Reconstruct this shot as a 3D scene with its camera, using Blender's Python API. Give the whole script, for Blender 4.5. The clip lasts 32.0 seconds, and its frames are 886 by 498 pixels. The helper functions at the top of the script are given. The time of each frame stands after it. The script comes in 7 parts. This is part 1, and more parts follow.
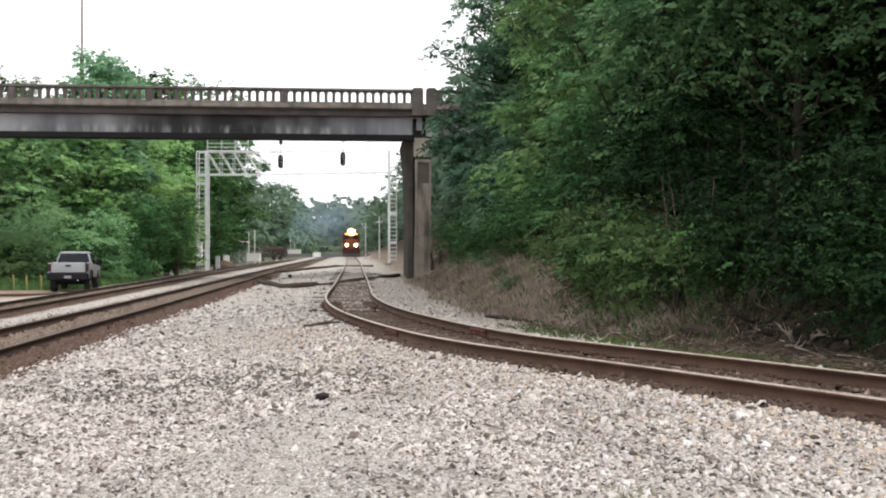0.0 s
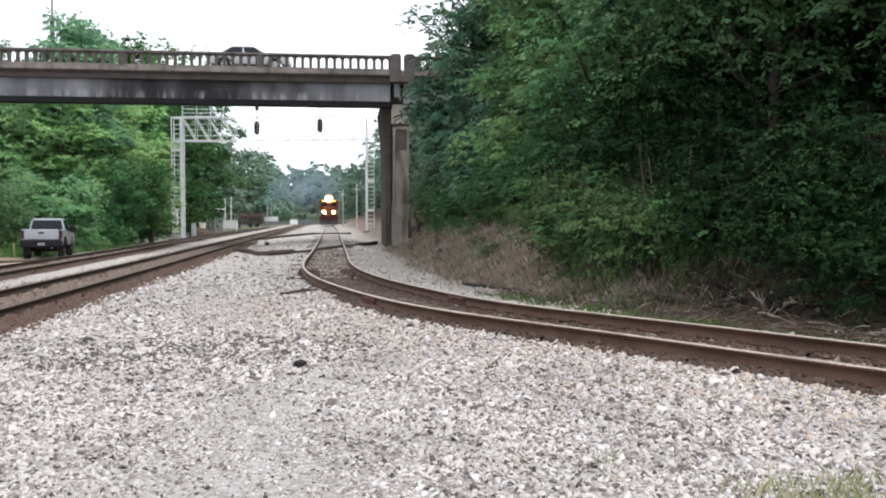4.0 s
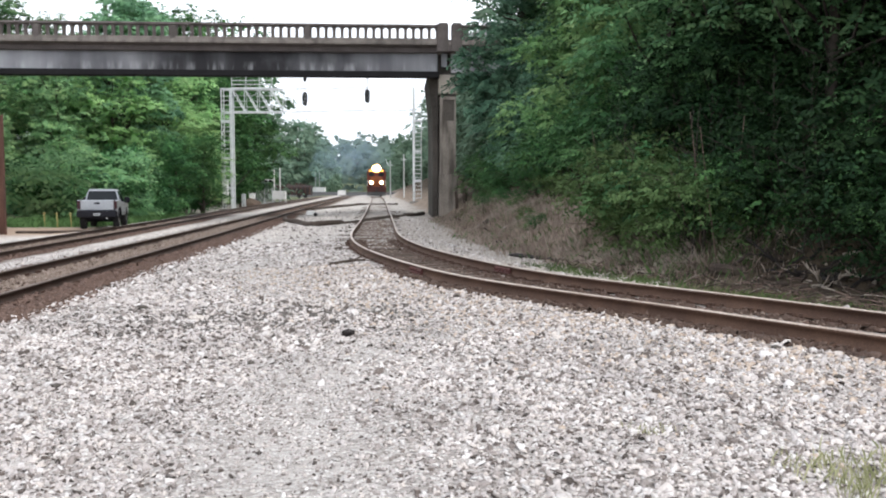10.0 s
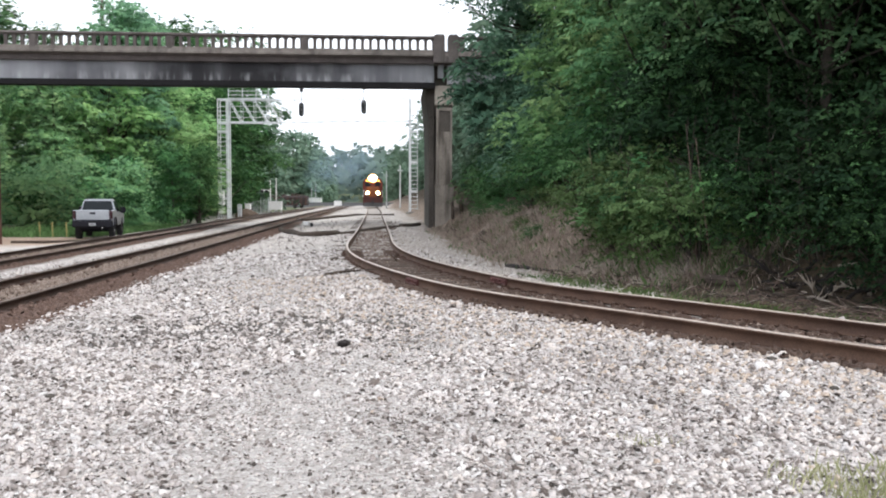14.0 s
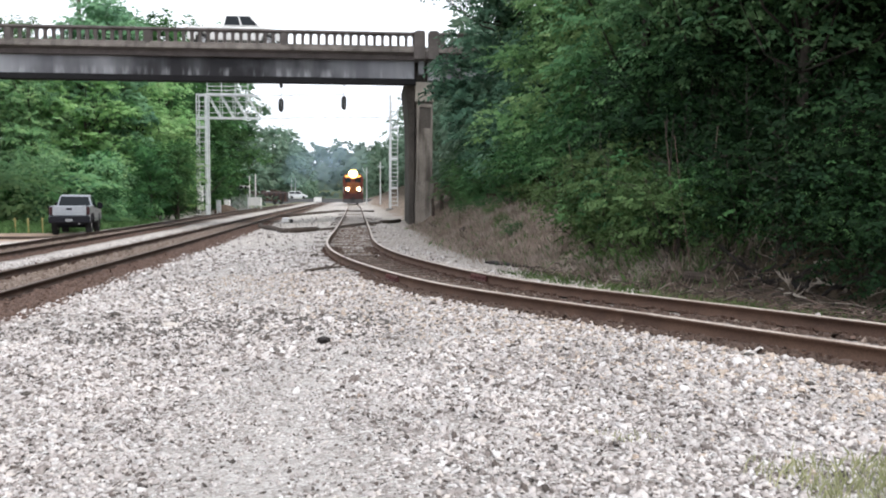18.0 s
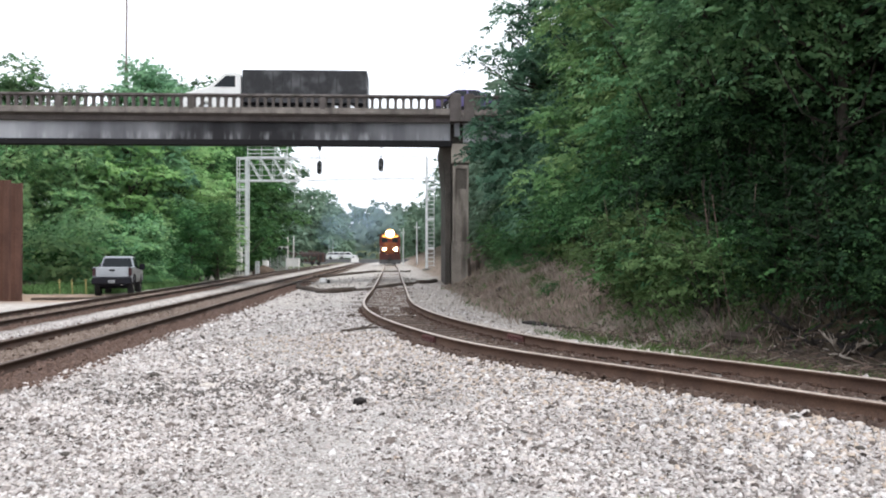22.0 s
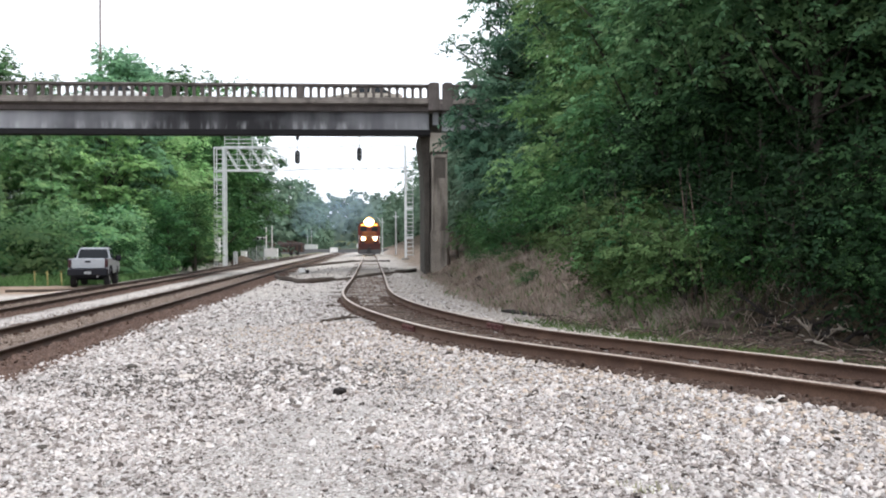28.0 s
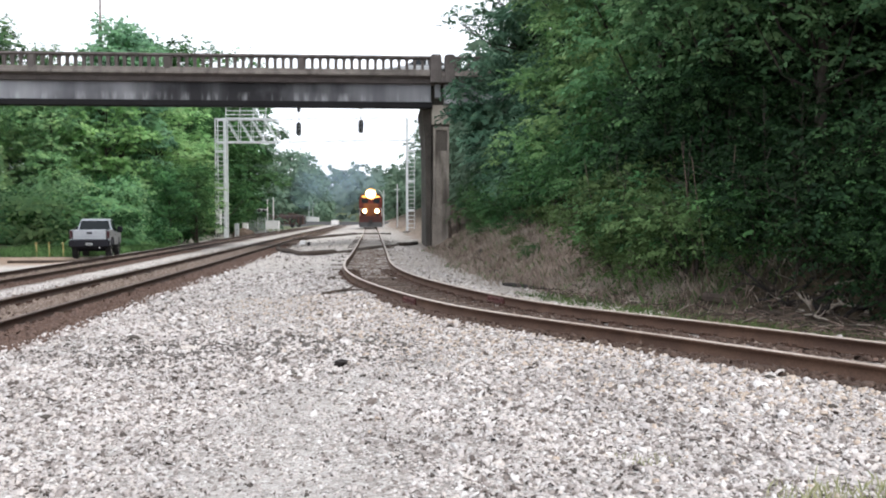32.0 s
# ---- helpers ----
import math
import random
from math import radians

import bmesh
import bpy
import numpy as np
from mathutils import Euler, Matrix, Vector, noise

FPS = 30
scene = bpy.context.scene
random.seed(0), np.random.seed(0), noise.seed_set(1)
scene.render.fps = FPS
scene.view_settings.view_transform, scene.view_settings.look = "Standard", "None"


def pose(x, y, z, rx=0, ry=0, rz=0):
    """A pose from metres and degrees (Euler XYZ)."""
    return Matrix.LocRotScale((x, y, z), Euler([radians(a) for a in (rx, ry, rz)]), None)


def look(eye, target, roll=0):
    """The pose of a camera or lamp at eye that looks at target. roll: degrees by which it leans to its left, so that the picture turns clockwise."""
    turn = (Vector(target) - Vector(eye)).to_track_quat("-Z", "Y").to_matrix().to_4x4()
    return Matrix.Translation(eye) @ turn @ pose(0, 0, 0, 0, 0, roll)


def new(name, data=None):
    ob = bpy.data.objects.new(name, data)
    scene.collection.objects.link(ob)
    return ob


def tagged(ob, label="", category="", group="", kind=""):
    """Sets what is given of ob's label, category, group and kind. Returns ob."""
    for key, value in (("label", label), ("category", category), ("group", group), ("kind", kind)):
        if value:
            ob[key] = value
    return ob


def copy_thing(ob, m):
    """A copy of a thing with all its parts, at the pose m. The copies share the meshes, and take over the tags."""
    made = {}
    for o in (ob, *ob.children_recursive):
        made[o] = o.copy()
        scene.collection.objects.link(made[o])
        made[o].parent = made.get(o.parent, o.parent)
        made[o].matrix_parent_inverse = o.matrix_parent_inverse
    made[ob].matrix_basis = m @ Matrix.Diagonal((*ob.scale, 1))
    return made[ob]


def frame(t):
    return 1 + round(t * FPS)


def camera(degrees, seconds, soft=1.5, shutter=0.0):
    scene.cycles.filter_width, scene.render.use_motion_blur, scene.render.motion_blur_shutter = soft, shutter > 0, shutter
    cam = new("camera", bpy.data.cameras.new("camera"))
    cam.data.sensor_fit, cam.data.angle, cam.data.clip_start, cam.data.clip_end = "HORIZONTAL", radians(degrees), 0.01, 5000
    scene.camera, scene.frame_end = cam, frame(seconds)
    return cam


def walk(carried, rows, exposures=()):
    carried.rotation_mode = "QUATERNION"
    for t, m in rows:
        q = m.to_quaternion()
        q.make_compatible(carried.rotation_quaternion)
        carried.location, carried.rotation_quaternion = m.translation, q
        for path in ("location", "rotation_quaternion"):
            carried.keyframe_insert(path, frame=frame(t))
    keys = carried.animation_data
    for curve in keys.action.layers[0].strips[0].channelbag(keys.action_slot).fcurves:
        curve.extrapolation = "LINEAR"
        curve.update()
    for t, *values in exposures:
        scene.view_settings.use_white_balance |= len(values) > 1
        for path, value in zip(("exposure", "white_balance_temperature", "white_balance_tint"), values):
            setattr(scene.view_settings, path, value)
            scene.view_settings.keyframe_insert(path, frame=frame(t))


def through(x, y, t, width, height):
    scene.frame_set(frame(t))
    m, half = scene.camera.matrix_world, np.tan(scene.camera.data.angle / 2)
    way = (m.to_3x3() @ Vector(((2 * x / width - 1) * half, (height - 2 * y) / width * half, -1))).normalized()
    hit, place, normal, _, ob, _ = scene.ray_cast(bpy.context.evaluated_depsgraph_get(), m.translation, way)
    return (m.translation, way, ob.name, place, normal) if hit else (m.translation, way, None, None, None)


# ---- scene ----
EYE_HEIGHT = 1.57
cam = camera(55.19, 32.0, soft=2.0)
walk(cam, [(t, pose(0, 0, EYE_HEIGHT, rx, ry, rz)) for t, rx, ry, rz in (
    (0, 90.278, 0.096, -1.214), (0.5, 89.619, 0.130, -0.809), (1, 89.626, -0.137, -0.417), (1.5, 89.135, -0.228, -1.198), (2, 89.573, -0.098, -1.110),
    (2.5, 89.383, 0.006, -1.944), (3, 88.732, 0.002, -2.518), (3.5, 88.173, -0.020, -2.787), (5.5, 88.042, 0.239, -1.194), (6, 88.145, 0.503, -0.321),
    (6.5, 87.260, 0.426, -0.065), (7, 87.128, 0.278, -0.441), (7.5, 85.936, 0.290, -0.461), (8, 87.392, -0.137, -0.859), (8.5, 87.244, -0.261, -1.515),
    (9, 86.914, 0.260, 0.212), (9.5, 86.956, 0.229, -0.471), (10, 86.114, -0.015, 0.459), (10.5, 86.137, -0.253, -0.178), (11, 86.284, -0.007, -0.847),
    (11.5, 86.920, -0.051, -1.613), (12, 87.037, 0.456, -0.806), (12.5, 87.227, 0.138, -0.095), (13, 87.813, 0.004, 1.163), (13.5, 86.497, -0.141, 1.582),
    (14, 86.839, -0.155, 0.196), (14.5, 86.798, -0.048, -0.181), (16.5, 86.485, -0.126, -0.929), (17, 86.426, -0.056, -0.881), (17.5, 86.327, -0.553,
    -1.837), (18, 86.612, -0.300, -1.134), (18.5, 86.954, -0.227, -1.407), (19, 87.505, -0.042, -1.242), (19.5, 89.142, -0.325, -0.129), (20, 89.486,
    -0.175, 0.495), (20.5, 89.635, -0.096, 0.452), (21, 90.262, -0.009, 1.859), (21.5, 90.058, -0.156, 1.622), (22, 90.662, -0.062, 1.316), (22.5, 90.187,
    0.202, 0.541), (23, 90.890, 0.027, 2.283), (23.5, 90.423, 0.329, 1.604), (24, 91.155, 0.268, 1.276), (24.5, 90.695, 0.236, -0.292), (25, 89.847,
    0.219, -0.748), (25.5, 88.837, 0.112, 0.309), (27.5, 89.428, 0.038, -0.463), (28, 89.935, 0.265, -0.091), (28.5, 90.176, 0.455, 0.879), (29, 89.614,
    0.307, 1.562), (29.5, 88.763, 0.009, 1.163), (30, 89.369, 0.245, 0.606), (30.5, 89.016, 0.216, 1.014), (31, 89.044, 0.219, 0.730), (31.5, 88.707,
    0.273, -0.009), (32, 88.113, -0.020, 0.002))],
    exposures=[(0.0, -0.1, 6950, 10), (1.5, -0.1, 6800, 10), (3.0, -0.1, 6560, 10), (5.0, 0.05, 6450, 10), (22.0, 0.05, 6450, 10), (24.0, -0.08, 6450, 10), (25.5, -0.12, 6450, 10), (28.0, 0.03, 6450, 10), (32.0, 0.05, 6450, 10)])

# ---- sky and sun: a bright overcast afternoon ----
world = bpy.data.worlds.new("sky")
scene.world = world
world.use_nodes = True
_n, _l = world.node_tree.nodes, world.node_tree.links
_n.clear()
_sky = _n.new("ShaderNodeTexSky")
_sky.sky_type = "NISHITA"
_sky.sun_disc = False
_sky.sun_elevation = radians(58)
_sky.sun_rotation = radians(127)
_sky.air_density, _sky.dust_density, _sky.ozone_density = 1.0, 6.0, 1.0
_hsv = _n.new("ShaderNodeHueSaturation")
_hsv.inputs["Saturation"].default_value = 0.22
_cloud = _n.new("ShaderNodeMix")  # an even deck of bright cloud over the blue
_cloud.data_type = "RGBA"
_cloud.inputs["Factor"].default_value = 0.8
_cloud.inputs["B"].default_value = (11.3, 11.8, 12.7, 1)
_bg = _n.new("ShaderNodeBackground")
_bg.inputs["Strength"].default_value = 0.15
_wo = _n.new("ShaderNodeOutputWorld")
_l.new(_sky.outputs[0], _hsv.inputs["Color"])
_l.new(_hsv.outputs[0], _cloud.inputs["A"])
_l.new(_cloud.outputs["Result"], _bg.inputs["Color"])
_l.new(_bg.outputs[0], _wo.inputs["Surface"])

sun_data = bpy.data.lights.new("sun", "SUN")
sun_data.energy, sun_data.angle, sun_data.color = 1.5, radians(30), (1.0, 0.97, 0.93)
sun = new("sun", sun_data)
sun.matrix_world = look((0, 0, 60), (-34, 26, 0))


# ---- materials ----
def shader(name):
    m = bpy.data.materials.new(name)
    m.use_nodes = True
    nt = m.node_tree
    return m, nt.nodes, nt.links, nt.nodes["Principled BSDF"]


def mat(name, base, dark=None, light=None, rough=0.8, metal=0.0, scale=3.0, fine=40.0, bump=0.3, streak=0.0,
        stain=None, stain_amount=0.5, stain_scale=0.6, per_object=0.0, spec=0.4):
    """A worn surface: two scales of noise between a darker and a lighter tone, stains, streaks that run down, and relief."""
    m, n, l, p = shader(name)
    dark = dark or tuple(c * 0.7 for c in base)
    light = light or tuple(min(1, c * 1.25) for c in base)
    co = n.new("ShaderNodeTexCoord")
    big, small = n.new("ShaderNodeTexNoise"), n.new("ShaderNodeTexNoise")
    big.inputs["Scale"].default_value, small.inputs["Scale"].default_value = scale, fine
    big.inputs["Detail"].default_value, small.inputs["Detail"].default_value = 5, 4
    l.new(co.outputs["Object"], big.inputs["Vector"])
    l.new(co.outputs["Object"], small.inputs["Vector"])
    add = n.new("ShaderNodeMath")
    add.operation = "MULTIPLY_ADD"
    l.new(small.outputs[0], add.inputs[0])
    add.inputs[1].default_value = 0.5
    half = n.new("ShaderNodeMath")
    half.operation = "MULTIPLY"
    half.inputs[1].default_value = 0.5
    l.new(big.outputs[0], half.inputs[0])
    l.new(half.outputs[0], add.inputs[2])
    ramp = n.new("ShaderNodeValToRGB")
    e = ramp.color_ramp.elements
    e[0].position, e[0].color = 0.33, (*dark, 1)
    e[1].position, e[1].color = 0.68, (*light, 1)
    mid = e.new(0.5)
    mid.color = (*base, 1)
    l.new(add.outputs[0], ramp.inputs[0])
    colour = ramp.outputs[0]
    if stain:
        tex = n.new("ShaderNodeTexNoise")
        tex.inputs["Scale"].default_value, tex.inputs["Detail"].default_value = stain_scale, 6
        mp = n.new("ShaderNodeMapping")
        mp.inputs["Scale"].default_value = (1, 1, 0.18) if streak else (1, 1, 1)
        l.new(co.outputs["Object"], mp.inputs["Vector"])
        l.new(mp.outputs[0], tex.inputs["Vector"])
        r2 = n.new("ShaderNodeValToRGB")
        r2.color_ramp.elements[0].position, r2.color_ramp.elements[1].position = 0.48, 0.66
        l.new(tex.outputs[0], r2.inputs[0])
        amt = n.new("ShaderNodeMath")
        amt.operation = "MULTIPLY"
        amt.inputs[1].default_value = stain_amount
        l.new(r2.outputs[0], amt.inputs[0])
        mx = n.new("ShaderNodeMix")
        mx.data_type = "RGBA"
        l.new(amt.outputs[0], mx.inputs["Factor"])
        l.new(colour, mx.inputs["A"])
        mx.inputs["B"].default_value = (*stain, 1)
        colour = mx.outputs["Result"]
    if per_object:
        info = n.new("ShaderNodeObjectInfo")
        hv = n.new("ShaderNodeHueSaturation")
        mr = n.new("ShaderNodeMapRange")
        mr.inputs["To Min"].default_value, mr.inputs["To Max"].default_value = 1 - per_object, 1 + per_object
        l.new(info.outputs["Random"], mr.inputs["Value"])
        l.new(mr.outputs[0], hv.inputs["Value"])
        l.new(colour, hv.inputs["Color"])
        colour = hv.outputs[0]
    l.new(colour, p.inputs["Base Color"])
    p.inputs["Roughness"].default_value, p.inputs["Metallic"].default_value = rough, metal
    p.inputs["Specular IOR Level"].default_value = spec
    if bump:
        b = n.new("ShaderNodeBump")
        b.inputs["Strength"].default_value, b.inputs["Distance"].default_value = bump, 0.02
        l.new(add.outputs[0], b.inputs["Height"])
        l.new(b.outputs[0], p.inputs["Normal"])
    return m


def leaf_mat(name, a, b, c, through=0.32, rough=0.65, vary=0.3, patch=0.8):
    """Leaves: each one its own tone, some light passing through."""
    m, n, l, p = shader(name)
    geo, info = n.new("ShaderNodeNewGeometry"), n.new("ShaderNodeObjectInfo")
    co = n.new("ShaderNodeTexCoord")
    tex = n.new("ShaderNodeTexNoise")
    tex.inputs["Scale"].default_value, tex.inputs["Detail"].default_value = patch, 4
    l.new(co.outputs["Object"], tex.inputs["Vector"])
    add = n.new("ShaderNodeMath")
    add.operation = "MULTIPLY_ADD"
    l.new(geo.outputs["Random Per Island"], add.inputs[0])
    add.inputs[1].default_value = vary
    l.new(tex.outputs[0], add.inputs[2])
    ramp = n.new("ShaderNodeValToRGB")
    e = ramp.color_ramp.elements
    e[0].position, e[0].color = 0.23 + 0.5 * vary, (*a, 1)
    e[1].position, e[1].color = 0.68 + 0.6 * vary, (*c, 1)
    e.new(0.46 + 0.5 * vary).color = (*b, 1)
    l.new(add.outputs[0], ramp.inputs[0])
    hv = n.new("ShaderNodeHueSaturation")
    mr, mh = n.new("ShaderNodeMapRange"), n.new("ShaderNodeMapRange")
    mr.inputs["To Min"].default_value, mr.inputs["To Max"].default_value = 0.85, 1.25
    mh.inputs["To Min"].default_value, mh.inputs["To Max"].default_value = 0.485, 0.515
    l.new(info.outputs["Random"], mr.inputs["Value"])
    l.new(info.outputs["Random"], mh.inputs["Value"])
    l.new(mr.outputs[0], hv.inputs["Value"])
    l.new(mh.outputs[0], hv.inputs["Hue"])
    l.new(ramp.outputs[0], hv.inputs["Color"])
    l.new(hv.outputs[0], p.inputs["Base Color"])
    p.inputs["Roughness"].default_value = rough
    p.inputs["Specular IOR Level"].default_value = 0.08
    tr = n.new("ShaderNodeBsdfTranslucent")
    l.new(hv.outputs[0], tr.inputs["Color"])
    mix = n.new("ShaderNodeMixShader")
    mix.inputs[0].default_value = through
    l.new(p.outputs[0], mix.inputs[1])
    l.new(tr.outputs[0], mix.inputs[2])
    l.new(mix.outputs[0], n["Material Output"].inputs["Surface"])
    return m


def glow(name, colour, strength):
    m, n, l, p = shader(name)
    p.inputs["Base Color"].default_value = (*colour, 1)
    p.inputs["Emission Color"].default_value = (*colour, 1)
    p.inputs["Emission Strength"].default_value = strength
    return m


def glass(name, tint=(0.012, 0.016, 0.02), rough=0.12):
    m, n, l, p = shader(name)
    p.inputs["Base Color"].default_value = (*tint, 1)
    p.inputs["Roughness"].default_value = rough
    p.inputs["Specular IOR Level"].default_value = 0.22
    return m


RUST = mat("rusty_rail_steel", (0.092, 0.05, 0.033), (0.055, 0.03, 0.021), (0.145, 0.083, 0.054), rough=0.75, metal=0.15, scale=2.0, fine=60)
MAIN_RUST = mat("dark_main_rail_steel", (0.05, 0.029, 0.021), (0.03, 0.017, 0.012), (0.09, 0.054, 0.038), rough=0.7, metal=0.15, scale=2.0, fine=60)
# worn head, its colour also lightened to stand in for the shine
RAIL_TOP = mat("worn_rail_head", (0.50, 0.415, 0.36), (0.30, 0.225, 0.185), (0.66, 0.58, 0.52), rough=0.42, metal=0.3, scale=1.5, fine=30, bump=0.05)
RAIL_TOP_DARK = mat("dark_rail_head", (0.09, 0.06, 0.045), (0.05, 0.03, 0.022), (0.16, 0.115, 0.09), rough=0.5, metal=0.4, scale=1.5, fine=30, bump=0.05)
TIE = mat("creosoted_wood", (0.088, 0.062, 0.049), (0.04, 0.028, 0.023), (0.165, 0.125, 0.10), rough=0.9, scale=6, fine=50, bump=0.6, per_object=0.3)
JOINT_RED = mat("red_joint_steel", (0.085, 0.03, 0.027), (0.05, 0.018, 0.017), (0.13, 0.05, 0.042), rough=0.8, scale=8, fine=60)
PLATE = mat("rusty_plate", (0.075, 0.042, 0.03), rough=0.85, scale=8, fine=60)
STONE = mat("ballast_stone", (0.46, 0.41, 0.37), (0.30, 0.26, 0.235), (0.66, 0.62, 0.58), rough=0.95, scale=9, fine=60, bump=0.4)
TAN_STONE = mat("tan_ballast", (0.2, 0.15, 0.122), (0.09, 0.066, 0.053), (0.42, 0.36, 0.31), rough=0.95, scale=22, fine=80, bump=0.2)
RED_STONE = mat("red_brown_ballast", (0.115, 0.072, 0.056), (0.05, 0.03, 0.024), (0.22, 0.15, 0.12), rough=0.95, scale=22, fine=80, bump=0.2)
CONCRETE = mat("weathered_concrete", (0.30, 0.275, 0.25), (0.19, 0.17, 0.15), (0.40, 0.375, 0.345), rough=0.92, scale=0.8, fine=18, bump=0.25,
               stain=(0.06, 0.052, 0.045), stain_amount=0.75, stain_scale=0.9, streak=1)
PARAPET = mat("grimy_parapet_concrete", (0.118, 0.102, 0.098), (0.07, 0.06, 0.058), (0.19, 0.168, 0.158), rough=0.95, scale=1.2, fine=20, bump=0.3,
              stain=(0.05, 0.045, 0.037), stain_amount=0.7, stain_scale=1.3, streak=1)
LEDGE = mat("worn_ledge_concrete", (0.185, 0.163, 0.148), (0.11, 0.094, 0.086), (0.28, 0.25, 0.228), rough=0.95, scale=1.5, fine=20, bump=0.3,
            stain=(0.05, 0.044, 0.04), stain_amount=0.6, stain_scale=1.6, streak=1)
# stained brown, darkened in colour for the shade of the ledge above
DECK_EDGE = mat("brown_stained_concrete", (0.10, 0.083, 0.08), (0.06, 0.05, 0.05), (0.15, 0.128, 0.122), rough=0.95, scale=1.0, fine=18, bump=0.25)
GALV = mat("galvanised_steel", (0.66, 0.68, 0.69), (0.52, 0.54, 0.55), (0.78, 0.79, 0.8), rough=0.5, metal=0.25, scale=2, fine=30, bump=0.05)
BLACK = mat("black_paint", (0.022, 0.022, 0.024), rough=0.55, scale=3, fine=40, bump=0.05)
BARK = mat("bark", (0.052, 0.042, 0.035), (0.025, 0.02, 0.017), (0.10, 0.085, 0.072), rough=0.95, scale=5, fine=45, bump=0.8)
DEAD = mat("bleached_dead_wood", (0.33, 0.28, 0.235), (0.16, 0.125, 0.1), (0.5, 0.45, 0.4), rough=0.95, scale=5, fine=45, bump=0.5)
BROWN_TWIG = mat("brown_twigs", (0.145, 0.1, 0.082), (0.08, 0.054, 0.043), (0.24, 0.175, 0.14), rough=0.95, scale=7, fine=50, bump=0.5)
CHARRED = mat("blackened_wood", (0.022, 0.018, 0.017), (0.012, 0.01, 0.009), (0.045, 0.037, 0.033), rough=0.9, scale=7, fine=50, bump=0.6)
DARK_WOOD = mat("rotten_wood", (0.06, 0.045, 0.036), (0.03, 0.022, 0.018), (0.12, 0.09, 0.07), rough=0.95, scale=7, fine=50, bump=0.7)
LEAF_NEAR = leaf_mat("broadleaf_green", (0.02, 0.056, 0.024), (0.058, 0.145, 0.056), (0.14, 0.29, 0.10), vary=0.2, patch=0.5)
# dark bluish first tones of the next five imitate shade between leaf clumps
LEAF_MID = leaf_mat("fresh_green", (0.015, 0.040, 0.024), (0.138, 0.28, 0.128), (0.30, 0.48, 0.225), vary=0.15, patch=0.9)
LEAF_BUSH = leaf_mat("undergrowth_green", (0.011, 0.03, 0.018), (0.075, 0.165, 0.066), (0.16, 0.30, 0.115), vary=0.2, patch=1.2)
LEAF_DEEP = leaf_mat("dark_broadleaf_green", (0.013, 0.034, 0.022), (0.106, 0.212, 0.1), (0.22, 0.355, 0.165), vary=0.18, patch=0.9)
LEAF_FRESH = leaf_mat("yellow_green", (0.026, 0.066, 0.03), (0.185, 0.35, 0.14), (0.36, 0.53, 0.225), vary=0.15, patch=0.9)
LEAF_COOL = leaf_mat("blue_green", (0.015, 0.038, 0.029), (0.098, 0.20, 0.128), (0.205, 0.34, 0.22), vary=0.15, patch=0.9)
# next three greens are lifted in colour to stand in for sunlight
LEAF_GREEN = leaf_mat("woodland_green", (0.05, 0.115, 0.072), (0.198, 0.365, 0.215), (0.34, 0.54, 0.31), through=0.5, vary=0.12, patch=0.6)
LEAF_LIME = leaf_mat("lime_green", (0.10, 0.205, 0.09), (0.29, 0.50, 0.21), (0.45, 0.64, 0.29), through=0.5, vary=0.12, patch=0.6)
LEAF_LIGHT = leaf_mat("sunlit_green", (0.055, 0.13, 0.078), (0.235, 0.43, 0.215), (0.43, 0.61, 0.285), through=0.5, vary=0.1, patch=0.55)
# leaves coloured near-black to stand in for shade under the canopy
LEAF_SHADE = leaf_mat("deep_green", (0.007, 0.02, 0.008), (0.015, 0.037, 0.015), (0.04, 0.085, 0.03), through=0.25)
# far greens lightened and blued so the colour stands in for haze
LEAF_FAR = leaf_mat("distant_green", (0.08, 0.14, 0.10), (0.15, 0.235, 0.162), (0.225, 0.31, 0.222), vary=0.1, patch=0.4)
LEAF_HAZE = leaf_mat("grey_green", (0.09, 0.135, 0.117), (0.125, 0.178, 0.15), (0.16, 0.212, 0.18), vary=0.1, patch=0.1)
LEAF_OLIVE = leaf_mat("undergrowth_olive", (0.036, 0.065, 0.022), (0.09, 0.155, 0.056), (0.17, 0.265, 0.105))
GRASS = leaf_mat("grass_green", (0.05, 0.085, 0.025), (0.105, 0.16, 0.05), (0.21, 0.25, 0.11))
DRY_GRASS = leaf_mat("dry_brush", (0.19, 0.148, 0.12), (0.33, 0.265, 0.22), (0.48, 0.41, 0.35), through=0.3)
WHITE_PAINT = mat("white_paint", (0.78, 0.78, 0.77), (0.66, 0.66, 0.64), (0.84, 0.84, 0.83), rough=0.5, scale=2, fine=25, bump=0.04)
GREY_PAINT = mat("grey_paint", (0.42, 0.44, 0.45), rough=0.55, scale=2, fine=25, bump=0.04)
RUST_SHEET = mat("rusted_sheet_pile", (0.115, 0.058, 0.042), (0.07, 0.034, 0.026), (0.175, 0.092, 0.066), rough=0.9, metal=0.1, scale=0.7, fine=20,
                 stain=(0.05, 0.026, 0.02), stain_amount=0.6, stain_scale=1.6, streak=1)
YELLOW = mat("yellow_paint", (0.38, 0.33, 0.13), rough=0.6, bump=0.04)
TYRE = mat("tyre_rubber", (0.02, 0.02, 0.021), rough=0.9, bump=0.1)
CHROME = mat("bright_metal", (0.6, 0.6, 0.6), rough=0.25, metal=0.9, bump=0.0)
GLASS = glass("dark_glass")
RED_LENS = mat("red_lens", (0.35, 0.02, 0.015), rough=0.2, bump=0.0)


